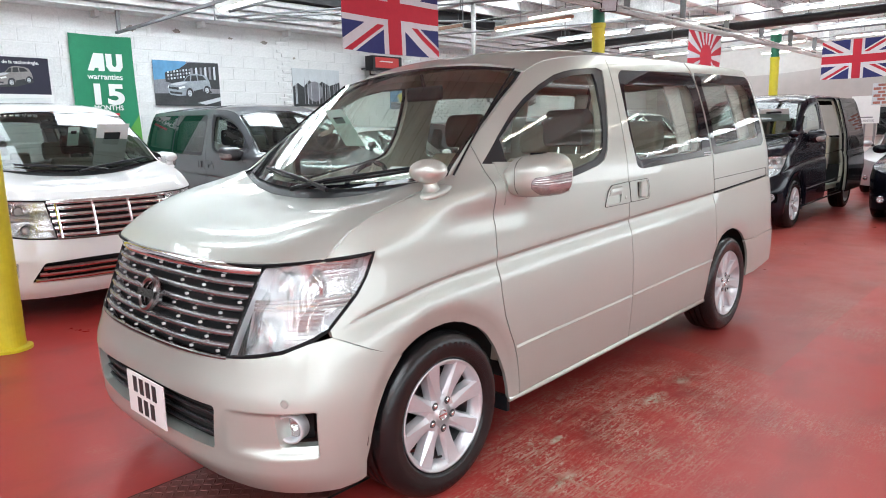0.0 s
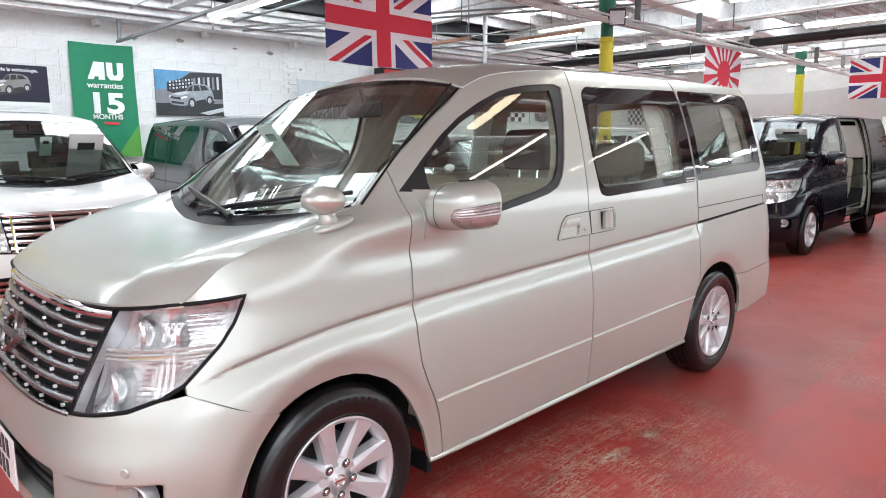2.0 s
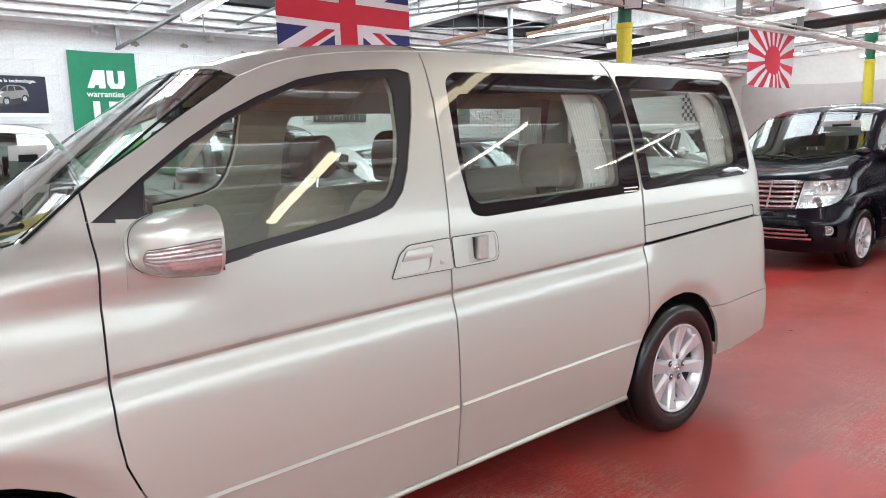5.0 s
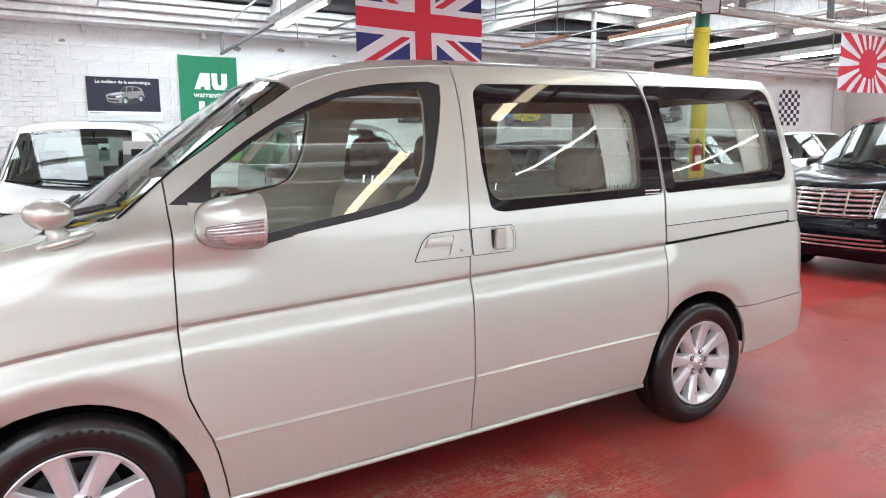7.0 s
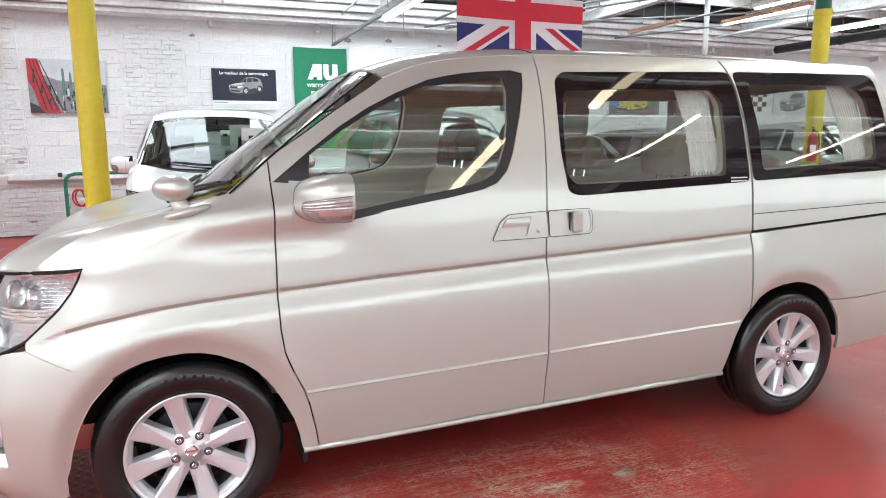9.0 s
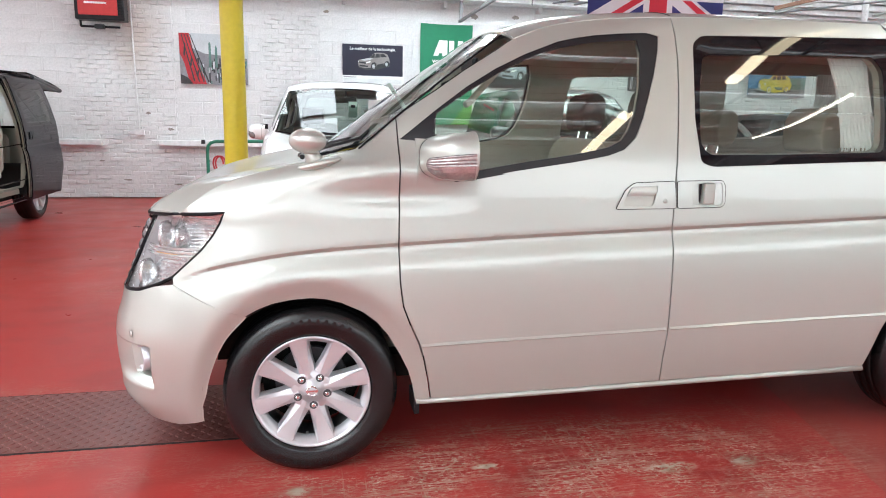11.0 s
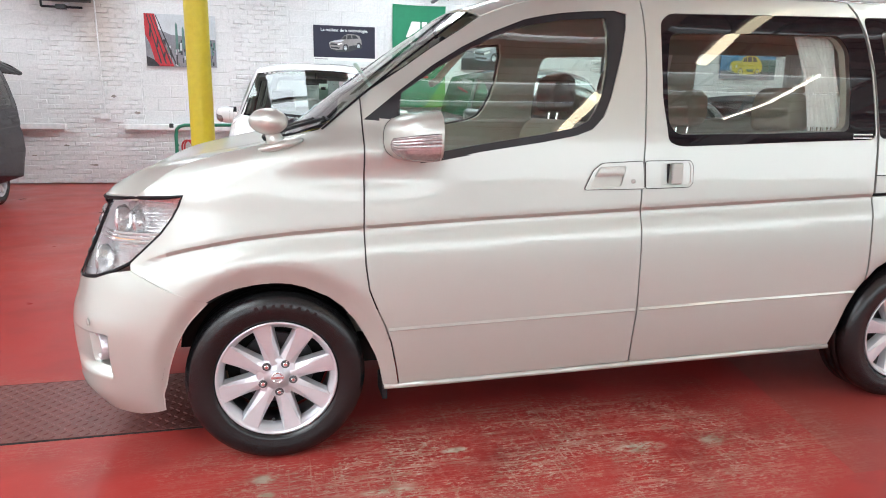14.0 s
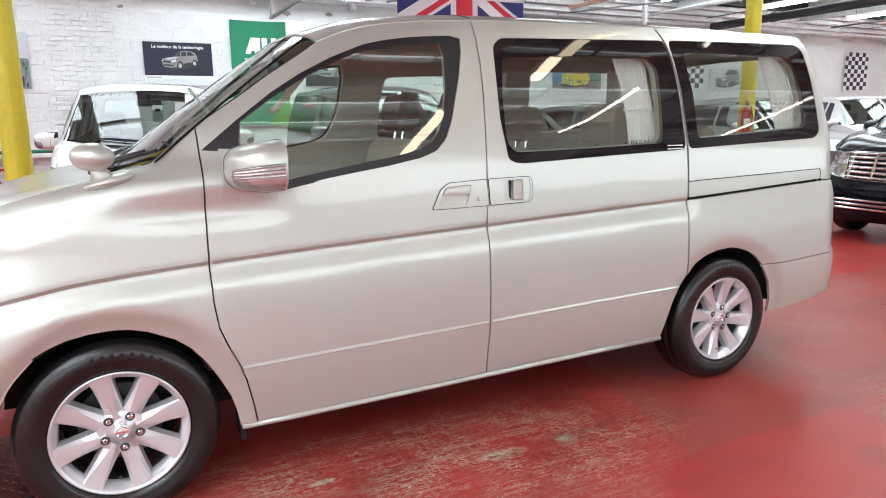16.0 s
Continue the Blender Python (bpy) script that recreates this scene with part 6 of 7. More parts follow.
v, f = grid(steps(0, 1, 36), steps(0, 1, 20), sun_at, True)
mesh_object("field", v, f, FLAG_WHITE, sun)
bands = []
for k in range(16):
    a0, a1 = 2 * math.pi * (k + .25) / 16, 2 * math.pi * (k + .75) / 16
    tri = clip([(.5, .275)] + [(.5 + 1.2 * math.cos(a), .275 + 1.2 * math.sin(a)) for a in (a0, a1)], (0, 0, 1, .55))
    bands.append(([(x, y / .55) for x, y in tri], FLAG_RED, .003))
bands.append(([(.5 + .145 * math.cos(a), .5 + .145 / .55 * math.sin(a)) for a in steps(0, 2 * math.pi, 28)[:-1]], FLAG_RED, .005))
polygon_prints(bands, sun_at, sun, "printed_ray")
for u in (.01, .5, .99):
    part("tie_cord", tube([sun_at(u, 0), (sun_at(u, 0)[0], 0, .46)], .004, 5), STEEL_PALE, sun)

# green warranty banner
ban = thing("warranty_banner", "green cloth banner with white warranty lettering", "banner", at=pose(1.99, WALL_Y - .045, 3.085))


def ban_at(u, v, lift=0.0):
    return (u * .95 + .03 * v * v * (u - .3), .012 * math.sin(u * 9 + v * 2) * v - lift + .01 * math.sin(v * 5), -v * 1.75 - .01 * math.sin(u * math.pi))


v, f = grid(steps(0, 1, 20), steps(0, 1, 30), ban_at, True)
mesh_object("cloth", v, f, BANNER_GREEN, ban)
# the mark at its head as plain blocks
A = [(.25, .310), (.36, .155), (.52, .155), (.52, .310), (.42, .310), (.42, .283), (.365, .283), (.345, .310)]
U = [(.55, .155), (.65, .155), (.65, .250), (.67, .268), (.70, .268), (.72, .250), (.72, .155), (.82, .155), (.82, .27), (.77, .310), (.60, .310), (.55, .27)]
polygon_prints([(A, PRINT_WHITE, .004), (U, PRINT_WHITE, .004)], ban_at, ban, "banner_mark")
lime = [(.60, 1.0), (1.0, .70), (1.0, 1.0)]
polygon_prints([(lime, BANNER_LIME, .004)], ban_at, ban, "banner_corner")
for text, size, u, w in (("warranties", .125, .51, .383), ("15", .43, .50, .600), ("MONTHS", .108, .51, .657)):
    p = ban_at(u, w, .014)
    lettering("banner_lettering", text, size, PRINT_WHITE, ban, pose(p[0], p[1] - .006, p[2], 90, 0, 0) @ Matrix.Diagonal((1.32 if size > .2 else 1, 1, 1, 1)), .002, "CENTER", .016 if size > .2 else .002)
p = ban_at(.56, .695, .010)
part("banner_red_bar", boxes(((p[0], p[1] - .004, p[2]), (.22, .003, .035))), FLAG_RED, ban)


def poster(name, label, x0, x1, z0, z1, mat, thick=.012):
    ob = thing(name, label, "poster", "pictures on the wall", at=pose(x0, WALL_Y - .012 - thick, z0))
    part("sheet", boxes((((x1 - x0) / 2, thick / 2, (z1 - z0) / 2), (x1 - x0, thick, z1 - z0))), mat, ob)
    return ob, x1 - x0, z1 - z0


def flat(ob, name, pts, mat, lift=.003):
    co, tris, _ = fill(pts, [], .06)
    return mesh_object(name, [(x, -lift, z) for x, z in co], tris, mat, ob, smooth=False)


def disc(cx, cz, rx, rz=None, n=20):
    return [(cx + rx * math.cos(a), cz + (rz or rx) * math.sin(a)) for a in steps(0, 2 * math.pi, n)[:-1]]


def printed_car(ob, cx, cz, s, body, dark, tyre, shine=None):
    """An off-roader seen three-quarter on, as printed shapes about 1.6 s wide."""
    P = lambda pts: [(cx + x * s, cz + z * s) for x, z in pts]
    lift = [.010]
    def add(name, pts, mat):
        lift[0] += .0004
        flat(ob, name, P(pts), mat, lift[0])
    add("printed_shadow", [(-.84, -.22), (-.40, -.34), (.20, -.30), (.86, -.10), (.80, -.02), (.0, -.10)], PRINT_DARK)
    for x, z, r in ((-.01, -.14, .17), (.66, -.02, .15)):
        add("printed_car_arch", disc(x, z, r * .80, r * 1.08), PRINT_DARK)
    add("printed_car_body", [(-.80, -.12), (-.83, .04), (-.78, .16), (-.52, .225), (-.24, .275), (-.06, .47), (.06, .535), (.24, .555), (.52, .535), (.70, .465), (.79, .27), (.82, .10), (.80, .02), (.78, .10), (.70, .15), (.60, .13), (.53, .02), (.51, -.08), (.14, -.17), (.12, -.02), (.05, .06), (-.07, .05), (-.15, -.06), (-.17, -.22), (-.45, -.245), (-.74, -.20)], body)
    add("printed_car_flank", [(.14, -.05), (.51, .03), (.51, -.08), (.14, -.17)], dark)
    add("printed_car_bonnet", [(-.74, .155), (-.52, .215), (-.26, .265), (-.06, .255), (-.22, .17), (-.48, .12)], shine or PRINT_PALE)
    add("printed_car_screen", [(-.20, .285), (-.05, .455), (.05, .50), (.02, .29)], dark)
    add("printed_car_window", [(.06, .295), (.09, .495), (.28, .51), (.31, .315)], dark)
    add("printed_car_window", [(.34, .32), (.32, .51), (.52, .495), (.66, .35)], dark)
    add("printed_car_grille", [(-.79, .08), (-.44, .055), (-.42, -.03), (-.79, .01)], dark)
    add("printed_car_intake", [(-.77, -.08), (-.30, -.12), (-.33, -.19), (-.74, -.16)], dark)
    add("printed_car_lamp", [(-.42, .06), (-.20, .12), (-.17, .06), (-.40, .0)], PRINT_WHITE)
    add("printed_car_lamp", [(-.82, .09), (-.79, .13), (-.78, .06), (-.82, .03)], PRINT_WHITE)
    for x, z, r in ((-.01, -.14, .155), (.66, -.02, .135)):
        add("printed_car_wheel", disc(x, z, r * .72, r), tyre)
        add("printed_car_rim", disc(x - .01, z, r * .50, r * .72), shine or PRINT_PALE)
        for k in range(5):
            a = 2 * math.pi * k / 5 + .3
            add("printed_car_spoke_gap", [(x - .01 + r * .5 * q * math.cos(a + d) * .72, z + r * .72 * q * math.sin(a + d)) for q, d in ((.3, 0), (.9, -.35), (.9, .35))], tyre)


def printed_old_car(ob, cx, cz, s, body, dark):
    """A rounded old saloon, nose to one side, as printed shapes about 1.7 s wide."""
    P = lambda pts: [(cx + x * s, cz + z * s) for x, z in pts]
    lift = [.010]
    def add(name, pts, mat):
        lift[0] += .0004
        flat(ob, name, P(pts), mat, lift[0])
    add("printed_shadow", [(-.78, -.20), (-.2, -.30), (.80, -.18), (.80, -.08), (-.6, -.10)], PRINT_DARK)
    add("printed_car_cabin", [(-.22, .26), (-.10, .44), (.06, .53), (.30, .545), (.52, .49), (.68, .34), (.80, .15), (.80, .0), (-.1, .0)], body)
    add("printed_car_bonnet", [(-.72, .10), (-.66, .24), (-.48, .315), (-.20, .30), (-.02, .20), (-.05, -.02), (-.60, -.10)], body)
    add("printed_car_bonnet_edge", [(-.66, .20), (-.48, .275), (-.20, .262), (-.20, .245), (-.48, .255)], PRINT_PALE)
    add("printed_car_grille", [(-.72, .12), (-.62, .16), (-.58, -.08), (-.68, -.06)], PRINT_PALE)
    add("printed_car_window", [(-.13, .28), (-.05, .42), (.05, .47), (.07, .28)], dark)
    add("printed_car_window", [(.11, .28), (.10, .475), (.28, .49), (.31, .29)], dark)
    add("printed_car_window", [(.35, .29), (.33, .485), (.47, .45), (.56, .31)], dark)
    add("printed_car_wing", [(-.50, -.14), (-.46, .04), (-.34, .14), (-.18, .15), (-.02, .06), (.12, -.10), (.45, -.12), (.47, -.17), (.0, -.22)], body)
    add("printed_car_wing", [(.38, -.10), (.44, .08), (.56, .14), (.70, .08), (.78, -.08), (.60, -.14)], body)
    add("printed_car_lamp", disc(-.40, .10, .045, .055), PRINT_WHITE)
    add("printed_car_bumper", [(-.80, -.07), (-.44, -.13), (-.44, -.17), (-.80, -.12)], PRINT_PALE)
    for x, z, r in ((-.20, -.12, .145), (.58, -.09, .12)):
        add("printed_car_tyre", disc(x, z, r * .78, r), PRINT_DARK)
        add("printed_car_whitewall", disc(x, z, r * .60, r * .78), PRINT_WHITE)
        add("printed_car_wheel", disc(x, z, r * .40, r * .52), body)


ob, w, h = poster("car_poster", "dark blue car poster with a French caption", .62, 1.68, 2.15, 2.68, PRINT_NAVY)
printed_car(ob, .55, .21, .34, PRINT_MID, PRINT_DARK, PRINT_DARK)
lettering("caption", "Le meilleur de la technologie.", .068, PRINT_WHITE, ob, pose(w * .5, -.004, h - .095, 90, 0, 0), .001, "CENTER", .0012)
part("lower_margin", boxes(((w / 2 + .01, .002, -.075), (w + .02, .006, .15))), PAPER, ob)
part("caption_line", boxes(((.13, -.003, -.03), (.22, .002, .012))), PRINT_GREY, ob)
for k in range(4):
    part("caption_line", boxes(((w * .5, -.003, -.062 - k * .018), (w * .96, .002, .005))), PRINT_PALE, ob)

ob, w, h = poster("car_poster", "poster of a silver off-roader before a stone building", 3.26, 4.45, 2.01, 2.76, PRINT_GREY)
flat(ob, "printed_sky", [(0, .42), (.45, .48), (.60, .75), (0, .75)], PRINT_SKY)
flat(ob, "printed_building", [(.20, .40), (.20, .55), (.45, .62), (.62, .73), (1.19, .75), (1.19, .30), (.6, .30)], PRINT_DARK, .004)
for k in range(6):
    flat(ob, "printed_window", [(.66 + k * .085, .46), (.66 + k * .085, .64 + .008 * k), (.70 + k * .085, .65 + .008 * k), (.70 + k * .085, .46)], PRINT_PALE if k % 2 else PRINT_GREY, .0055)
flat(ob, "printed_road", [(0, 0), (0, .20), (1.19, .22), (1.19, 0)], PRINT_DARK, .004)
flat(ob, "printed_verge", [(.75, .05), (1.19, .16), (1.19, .09), (.9, .02)], PRINT_PALE, .005)
for r in range(3):
    for k in range(8):
        x, z = .24 + k * .055, .43 + r * .055 + k * .008
        flat(ob, "printed_window", [(x, z), (x + .03, z + .003), (x + .03, z + .036), (x, z + .032)], PRINT_PALE if (k + r) % 3 else PRINT_GREY, .0056)
printed_car(ob, .62, .28, .48, PRINT_STEEL, PRINT_DARK, PRINT_DARK, PRINT_PALE)

ob, w, h = poster("city_print", "grey print of a street with a dark wheel", 6.02, 7.18, 2.02, 2.76, PRINT_PALE)
flat(ob, "printed_crowd", [(0, 0), (0, .38), (.12, .46), (.25, .38), (.40, .52), (.55, .40), (.70, .50), (.9, .42), (1.16, .50), (1.16, 0)], PRINT_DARK, .003)
flat(ob, "printed_wheel", disc(.52, .30, .20), PRINT_GREY, .005)
rng = random.Random(5)
for k in range(22):
    x = rng.uniform(.05, 1.1)
    flat(ob, "printed_streak", [(x, .05), (x + .012, .05), (x + .016, rng.uniform(.3, .6)), (x + .006, .5)], PRINT_PALE if k % 2 else PRINT_GREY, .006)

ob, w, h = poster("street_canvas", "canvas print of a grey city with a red building edge", -2.07, -.975, 1.92, 2.74, PRINT_PALE, .035)
flat(ob, "printed_haze", [(.10, 0), (.16, .60), (.40, .50), (1.085, .44), (1.085, 0)], PRINT_GREY, .0032)
flat(ob, "printed_red", [(0, .10), (0, .82), (.16, .82), (.22, .55), (.34, .20), (.42, .0), (.10, 0)], PRINT_RED, .006)
for k in range(6):
    flat(ob, "printed_beam", [(.01 + .05 * k, .55 - .08 * k), (.03 + .05 * k, .78 - .11 * k), (.052 + .05 * k, .77 - .11 * k), (.036 + .05 * k, .53 - .08 * k)], PRINT_DARK if k % 2 else PRINT_RED, .0075)
for k in range(4):
    x = .035 + .045 * k
    flat(ob, "printed_girder_gap", [(x, .80), (x + .014, .80), (x + .20 + .03 * k, .04), (x + .175 + .03 * k, .04)], PRINT_DARK, .0076)
flat(ob, "printed_shade", [(0, .0), (0, .50), (.07, .34), (.15, 0)], PRINT_GREY, .0077)
flat(ob, "printed_quay", [(0, 0), (0, .16), (.12, .10), (.20, 0)], PRINT_DARK, .0078)
rng = random.Random(9)
for k in range(150):
    x, z = rng.uniform(.20, 1.05), rng.uniform(.0, .34)
    x = max(x, .22 + (.30 - z) * .35)
    ww, hh = rng.uniform(.012, .035), rng.uniform(.03, .15) * (1.3 if .4 < x < .7 else .9)
    ww = min(ww, 1.08 - x)
    flat(ob, "printed_block", [(x, z), (x + ww, z), (x + ww, z + hh), (x, z + hh)], (PRINT_TEAL, PRINT_GREY, PRINT_DARK, PRINT_PALE, PRINT_GREY, PRINT_DARK)[rng.randrange(6)], .0035 + .00001 * k)
for x, t in ((.46, .66), (.56, .60), (.66, .56), (.80, .50), (.92, .53)):
    flat(ob, "printed_tower", [(x, .28), (x + .045, .28), (x + .040, t), (x + .02, t + .04), (x + .006, t)], PRINT_TEAL if x < .6 else PRINT_GREY, .0052)

ob, w, h = poster("car_poster", "poster of an old yellow saloon under a blue sky", 8.61, 9.89, 1.99, 2.48, PRINT_SKY)
flat(ob, "printed_ground", [(0, 0), (0, .16), (1.28, .18), (1.28, 0)], PRINT_GREY)
flat(ob, "printed_hedge", [(.6, .16), (.6, .36), (1.28, .40), (1.28, .16)], PRINT_TEAL, .004)
printed_old_car(ob, .56, .20, .50, PRINT_YELLOW, PRINT_DARK)
ob, w, h = poster("car_poster", "small framed car picture", 13.2, 14.4, 2.0, 2.55, PRINT_PALE)
printed_car(ob, .6, .25, .5, PRINT_GREY, PRINT_DARK, PRINT_DARK)

for x in (18.25, 12.0):
    chk = thing("chequered_flag", "black and white chequered flag pinned on the wall", "flag", at=pose(x, WALL_Y - .03, 3.08))
    cols, rows_n, cw, ch = 7, 9, .14, .112
    v, f = grid(steps(0, cols * cw, cols), steps(0, -rows_n * ch, rows_n), lambda a, b: (a, .01 * math.sin(a * 6), b), True)
    mesh_object("chequered_cloth", v, f, [FLAG_WHITE, INK], chk, smooth=False, slots=[(i + j) % 2 for j in range(rows_n) for i in range(cols)])

# ---- fittings on the north wall ----
def heater(x0, x1, z0, z1):
    h = thing("wall_heater", "red gas heater on a wall bracket", "heater", at=pose((x0 + x1) / 2, WALL_Y - .30, z0))
    w, hh = x1 - x0, z1 - z0
    part("case", boxes(((0, 0, hh / 2), (w, .26, hh)), bevel=.012), TRIM_BLACK, h)
    part("front_panel", boxes(((-.02, -.134, hh * .52), (w * .80, .012, hh * .72)), bevel=.006), HEATER_RED, h)
    for k in range(6):
        part("vent_slat", boxes(((w * .43, -.134, hh * (.2 + .11 * k)), (w * .10, .012, hh * .05))), DARK, h)
    part("name_bar", boxes(((-.05, -.142, hh * .60), (w * .45, .004, hh * .07))), PRINT_WHITE, h)
    part("bracket", tube([(-w * .45, .02, -.09), (w * .35, .02, -.09)], .018, 8), TRIM_BLACK, h)
    part("bracket_arm", tube([(-w * .45, .02, -.09), (-w * .45, .02, .05), (-w * .45, .29, .05)], .018, 8), TRIM_BLACK, h)
    part("gas_valve", boxes(((-.04, .0, -.09), (.14, .10, .07)), bevel=.01), INK, h)


heater(-3.52, -2.80, 2.84, 3.26)
heater(7.78, 8.62, 2.78, 3.08)
cond = thing("wall_conduit", "thin white electrical conduit with a switch box", "conduit")
part("pipe", tube([(-2.80, WALL_Y - .02, 3.4), (-2.775, WALL_Y - .02, 1.15)], .012, 8), BOARD_WHITE, cond)
part("switch_box", boxes(((-2.77, WALL_Y - .03, 1.10), (.15, .06, .09)), bevel=.008), BOARD_WHITE, cond)
for x, z0, z1 in ((-4.85, 2.1, 3.4), (-2.19, 1.0, 3.3), (1.86, 2.3, 2.95)):
    part("wall_cable", tube([(x, WALL_Y - .012, z0), (x + .01, WALL_Y - .012, z1)], .008, 6), BOARD_WHITE, cond)
rail = thing("green_pipe_rail", "green painted bent pipe rail with black taps", "rail")
part("pipe", tube([(-1.66, 9.45, FLOOR), (-1.66, 9.45, .80), (-1.645, 9.45, .90), (-1.60, 9.45, .95), (-1.52, 9.45, .975), (-.6, 9.45, .985)], .028, 10), GREEN_PIPE, rail)
for x in (-1.72, -.45):
    part("tap", boxes(((x, 9.45, .965), (.06, .08, .07)), bevel=.012), INK, rail)
for k in range(3):
    part("rung", tube([(-1.66, 9.45, .25 + .2 * k), (-1.62, 9.45, .25 + .2 * k)], .014, 6), GREEN_PIPE, rail)
hose = thing("red_hose_reel", "red coiled hose beside the green rail", "hose")
part("hose", tube([(-1.50 + .09 * math.cos(a) + .006 * a, 9.42, .60 + .13 * math.sin(a)) for a in steps(0, 12, 60)], .014, 6), EXT_RED, hose)
led = thing("wall_ledge", "chipped white painted stone ledge", "ledge", kind="structure")
for x0, x1 in ((-8.6, -3.36), (-2.48, 5.2)):
    part("ledge_stone", boxes((((x0 + x1) / 2, WALL_Y - .05, .925), (x1 - x0, .10, .10)), bevel=.015), BOARD_WHITE, led)

ext = thing("fire_extinguisher", "red fire extinguisher hung on a yellow column", "extinguisher", at=pose(7.304, 3.652, 1.17, 0, 0, -38) @ Matrix.Diagonal((.75, .75, .75, 1)))
part("cylinder", lathe([(0, 0), (.07, 0), (.078, .02), (.078, .36), (.06, .42), (.025, .45), (.02, .47), (0, .47)], steps=24), EXT_RED, ext, smooth=True)
part("valve", boxes(((0, 0, .50), (.04, .05, .05)), bevel=.008), INK, ext)
part("handle", boxes(((-.02, -.04, .545), (.03, .14, .018))), INK, ext)
part("hose", tube([(.0, -.03, .50), (.06, -.07, .46), (.085, -.06, .30), (.085, -.05, .12)], .010, 8), INK, ext)
part("label_panel", boxes(((0, -.079, .20), (.09, .004, .12))), PRINT_WHITE, ext)
fl = thing("flood_lamp", "small square flood lamp clamped to a column", "lamp", at=pose(7.18, 3.45, 3.20, 20, 0, -50))
part("lamp_case", boxes(((0, 0, 0), (.24, .10, .22)), bevel=.015), INK, fl)
part("lamp_glass", boxes(((0, -.053, 0), (.20, .006, .18))), PRINT_PALE, fl)
part("arm", tube([(0, .04, 0), (-.03, .16, .01), (-.05, .30, .0)], .015, 8), STEEL_PALE, fl)

# ---- floor details ----
plate = thing("chequer_plate", "dull red steel chequer plate let into the floor", "floor plate", kind="structure")
part("plate_sheet", boxes(((-2.2, .71, FLOOR + .0025), (4.4, .62, .005))), PLATE_STEEL, plate)
verts, faces = [], []
for i in range(132):
    for j in range(19):
        cx, cy = -4.37 + i * .0335, .415 + j * .0325
        a = radians(45 if (i + j) % 2 else -45) + .0
        c, s = math.cos(a), math.sin(a)
        o = len(verts)
        for q, r, z in ((-.016, 0, .005), (0, -.0045, .005), (.016, 0, .005), (0, .0045, .005), (-.008, 0, .0075), (.008, 0, .0075)):
            verts.append((cx + q * c - r * s, cy + q * s + r * c, z + FLOOR))
        faces += [(o, o + 1, o + 4), (o + 1, o + 5, o + 4), (o + 1, o + 2, o + 5), (o + 2, o + 3, o + 5), (o + 3, o + 4, o + 5), (o + 3, o, o + 4)]
tagged(mesh_object("plate_tread", verts, faces, PLATE_STEEL, plate, smooth=False), kind="stuff")
for y in (.395, 1.025):
    part("plate_gap", boxes(((-2.2, y, FLOOR + .0015), (4.4, .010, .003))), DARK, plate)

# ---- east end ----
drape = thing("draped_sheet", "large grey cloth sheet draped along the end wall", "cloth")
v, f = grid(steps(-6, 9.3, 120), steps(0, 1, 16), lambda y, t: (EAST - .12 - .06 * math.sin(y * 5 + t * 2) * t - .05 * math.sin(y * 1.7), y, .9 + 2.15 * (1 - t) + .10 * math.sin(y * .8)))
mesh_object("cloth", v, f, CLOTH_WALL, drape)
brd = thing("brick_print_board", "board printed with pink brickwork over a dark window", "board", at=pose(19.0, 2.4, 1.86))
part("board", boxes(((0, -1.3, .27), (.05, 2.6, .56))), PRINT_PALE, brd)
for y in (-.1, -2.5):
    part("stand_post", boxes(((.05, y, -.937), (.05, .05, 1.874))), STEEL_GREY, brd)
rng = random.Random(3)
for r in range(6):
    for k in range(13):
        y = -.02 - k * .205 - (.1 if r % 2 else 0)
        if y > -2.5:
            part("printed_brick", boxes(((-.028, y - .09, .05 + r * .09), (.006, .175 + rng.uniform(-.02, .01), .065))), BRICK_RED, brd)
part("dark_window", boxes(((.1, -1.3, -.42), (.04, 2.3, .72))), GLASS_PRIVACY, brd)
sgn_b = thing("notice_board", "white notice board with a line of lettering", "sign", at=pose(19.0, 2.86, 1.38))
part("board", boxes(((0, -.33, .36), (.03, .66, .72))), PAPER, sgn_b)
part("stand_post", boxes(((.03, -.33, -.697), (.04, .04, 1.394))), STEEL_GREY, sgn_b)
lettering("notice_lettering", "GUARANTEE", .085, PRINT_GREY, sgn_b, pose(-.02, -.06, .04, 90, 0, -90), .001)
part("notice_bar", boxes(((-.018, -.33, .16), (.004, .36, .03))), PRINT_GREY, sgn_b)

# ---- under the roof ----
ledge = thing("wall_plate_boarding", "white painted boards along the head of the wall", "boarding", kind="structure")
for k, (y, z, d, h) in enumerate(((9.55, 3.475, .40, .07), (9.50, 3.57, .52, .10), (9.44, 3.68, .62, .10), (9.40, 3.79, .70, .09))):
    part("board", boxes((((WEST + EAST) / 2, y, z), (EAST - WEST, d, h)), bevel=.006), BOARD_WHITE, ledge)
rng = random.Random(12)
for k in range(17):
    x = WEST + .9 + k * 1.75
    part("corbel", boxes(((x, 9.66, 3.39), (.07, .20, .11)), bevel=.01), BOARD_WHITE, ledge)
gut = tagged(part("valley_gutter", boxes((((WEST + EAST) / 2, 9.2, 3.98), (EAST - WEST, .55, .24))), PIPE_BLACK), "black valley gutter under the roof", "gutter", kind="structure")

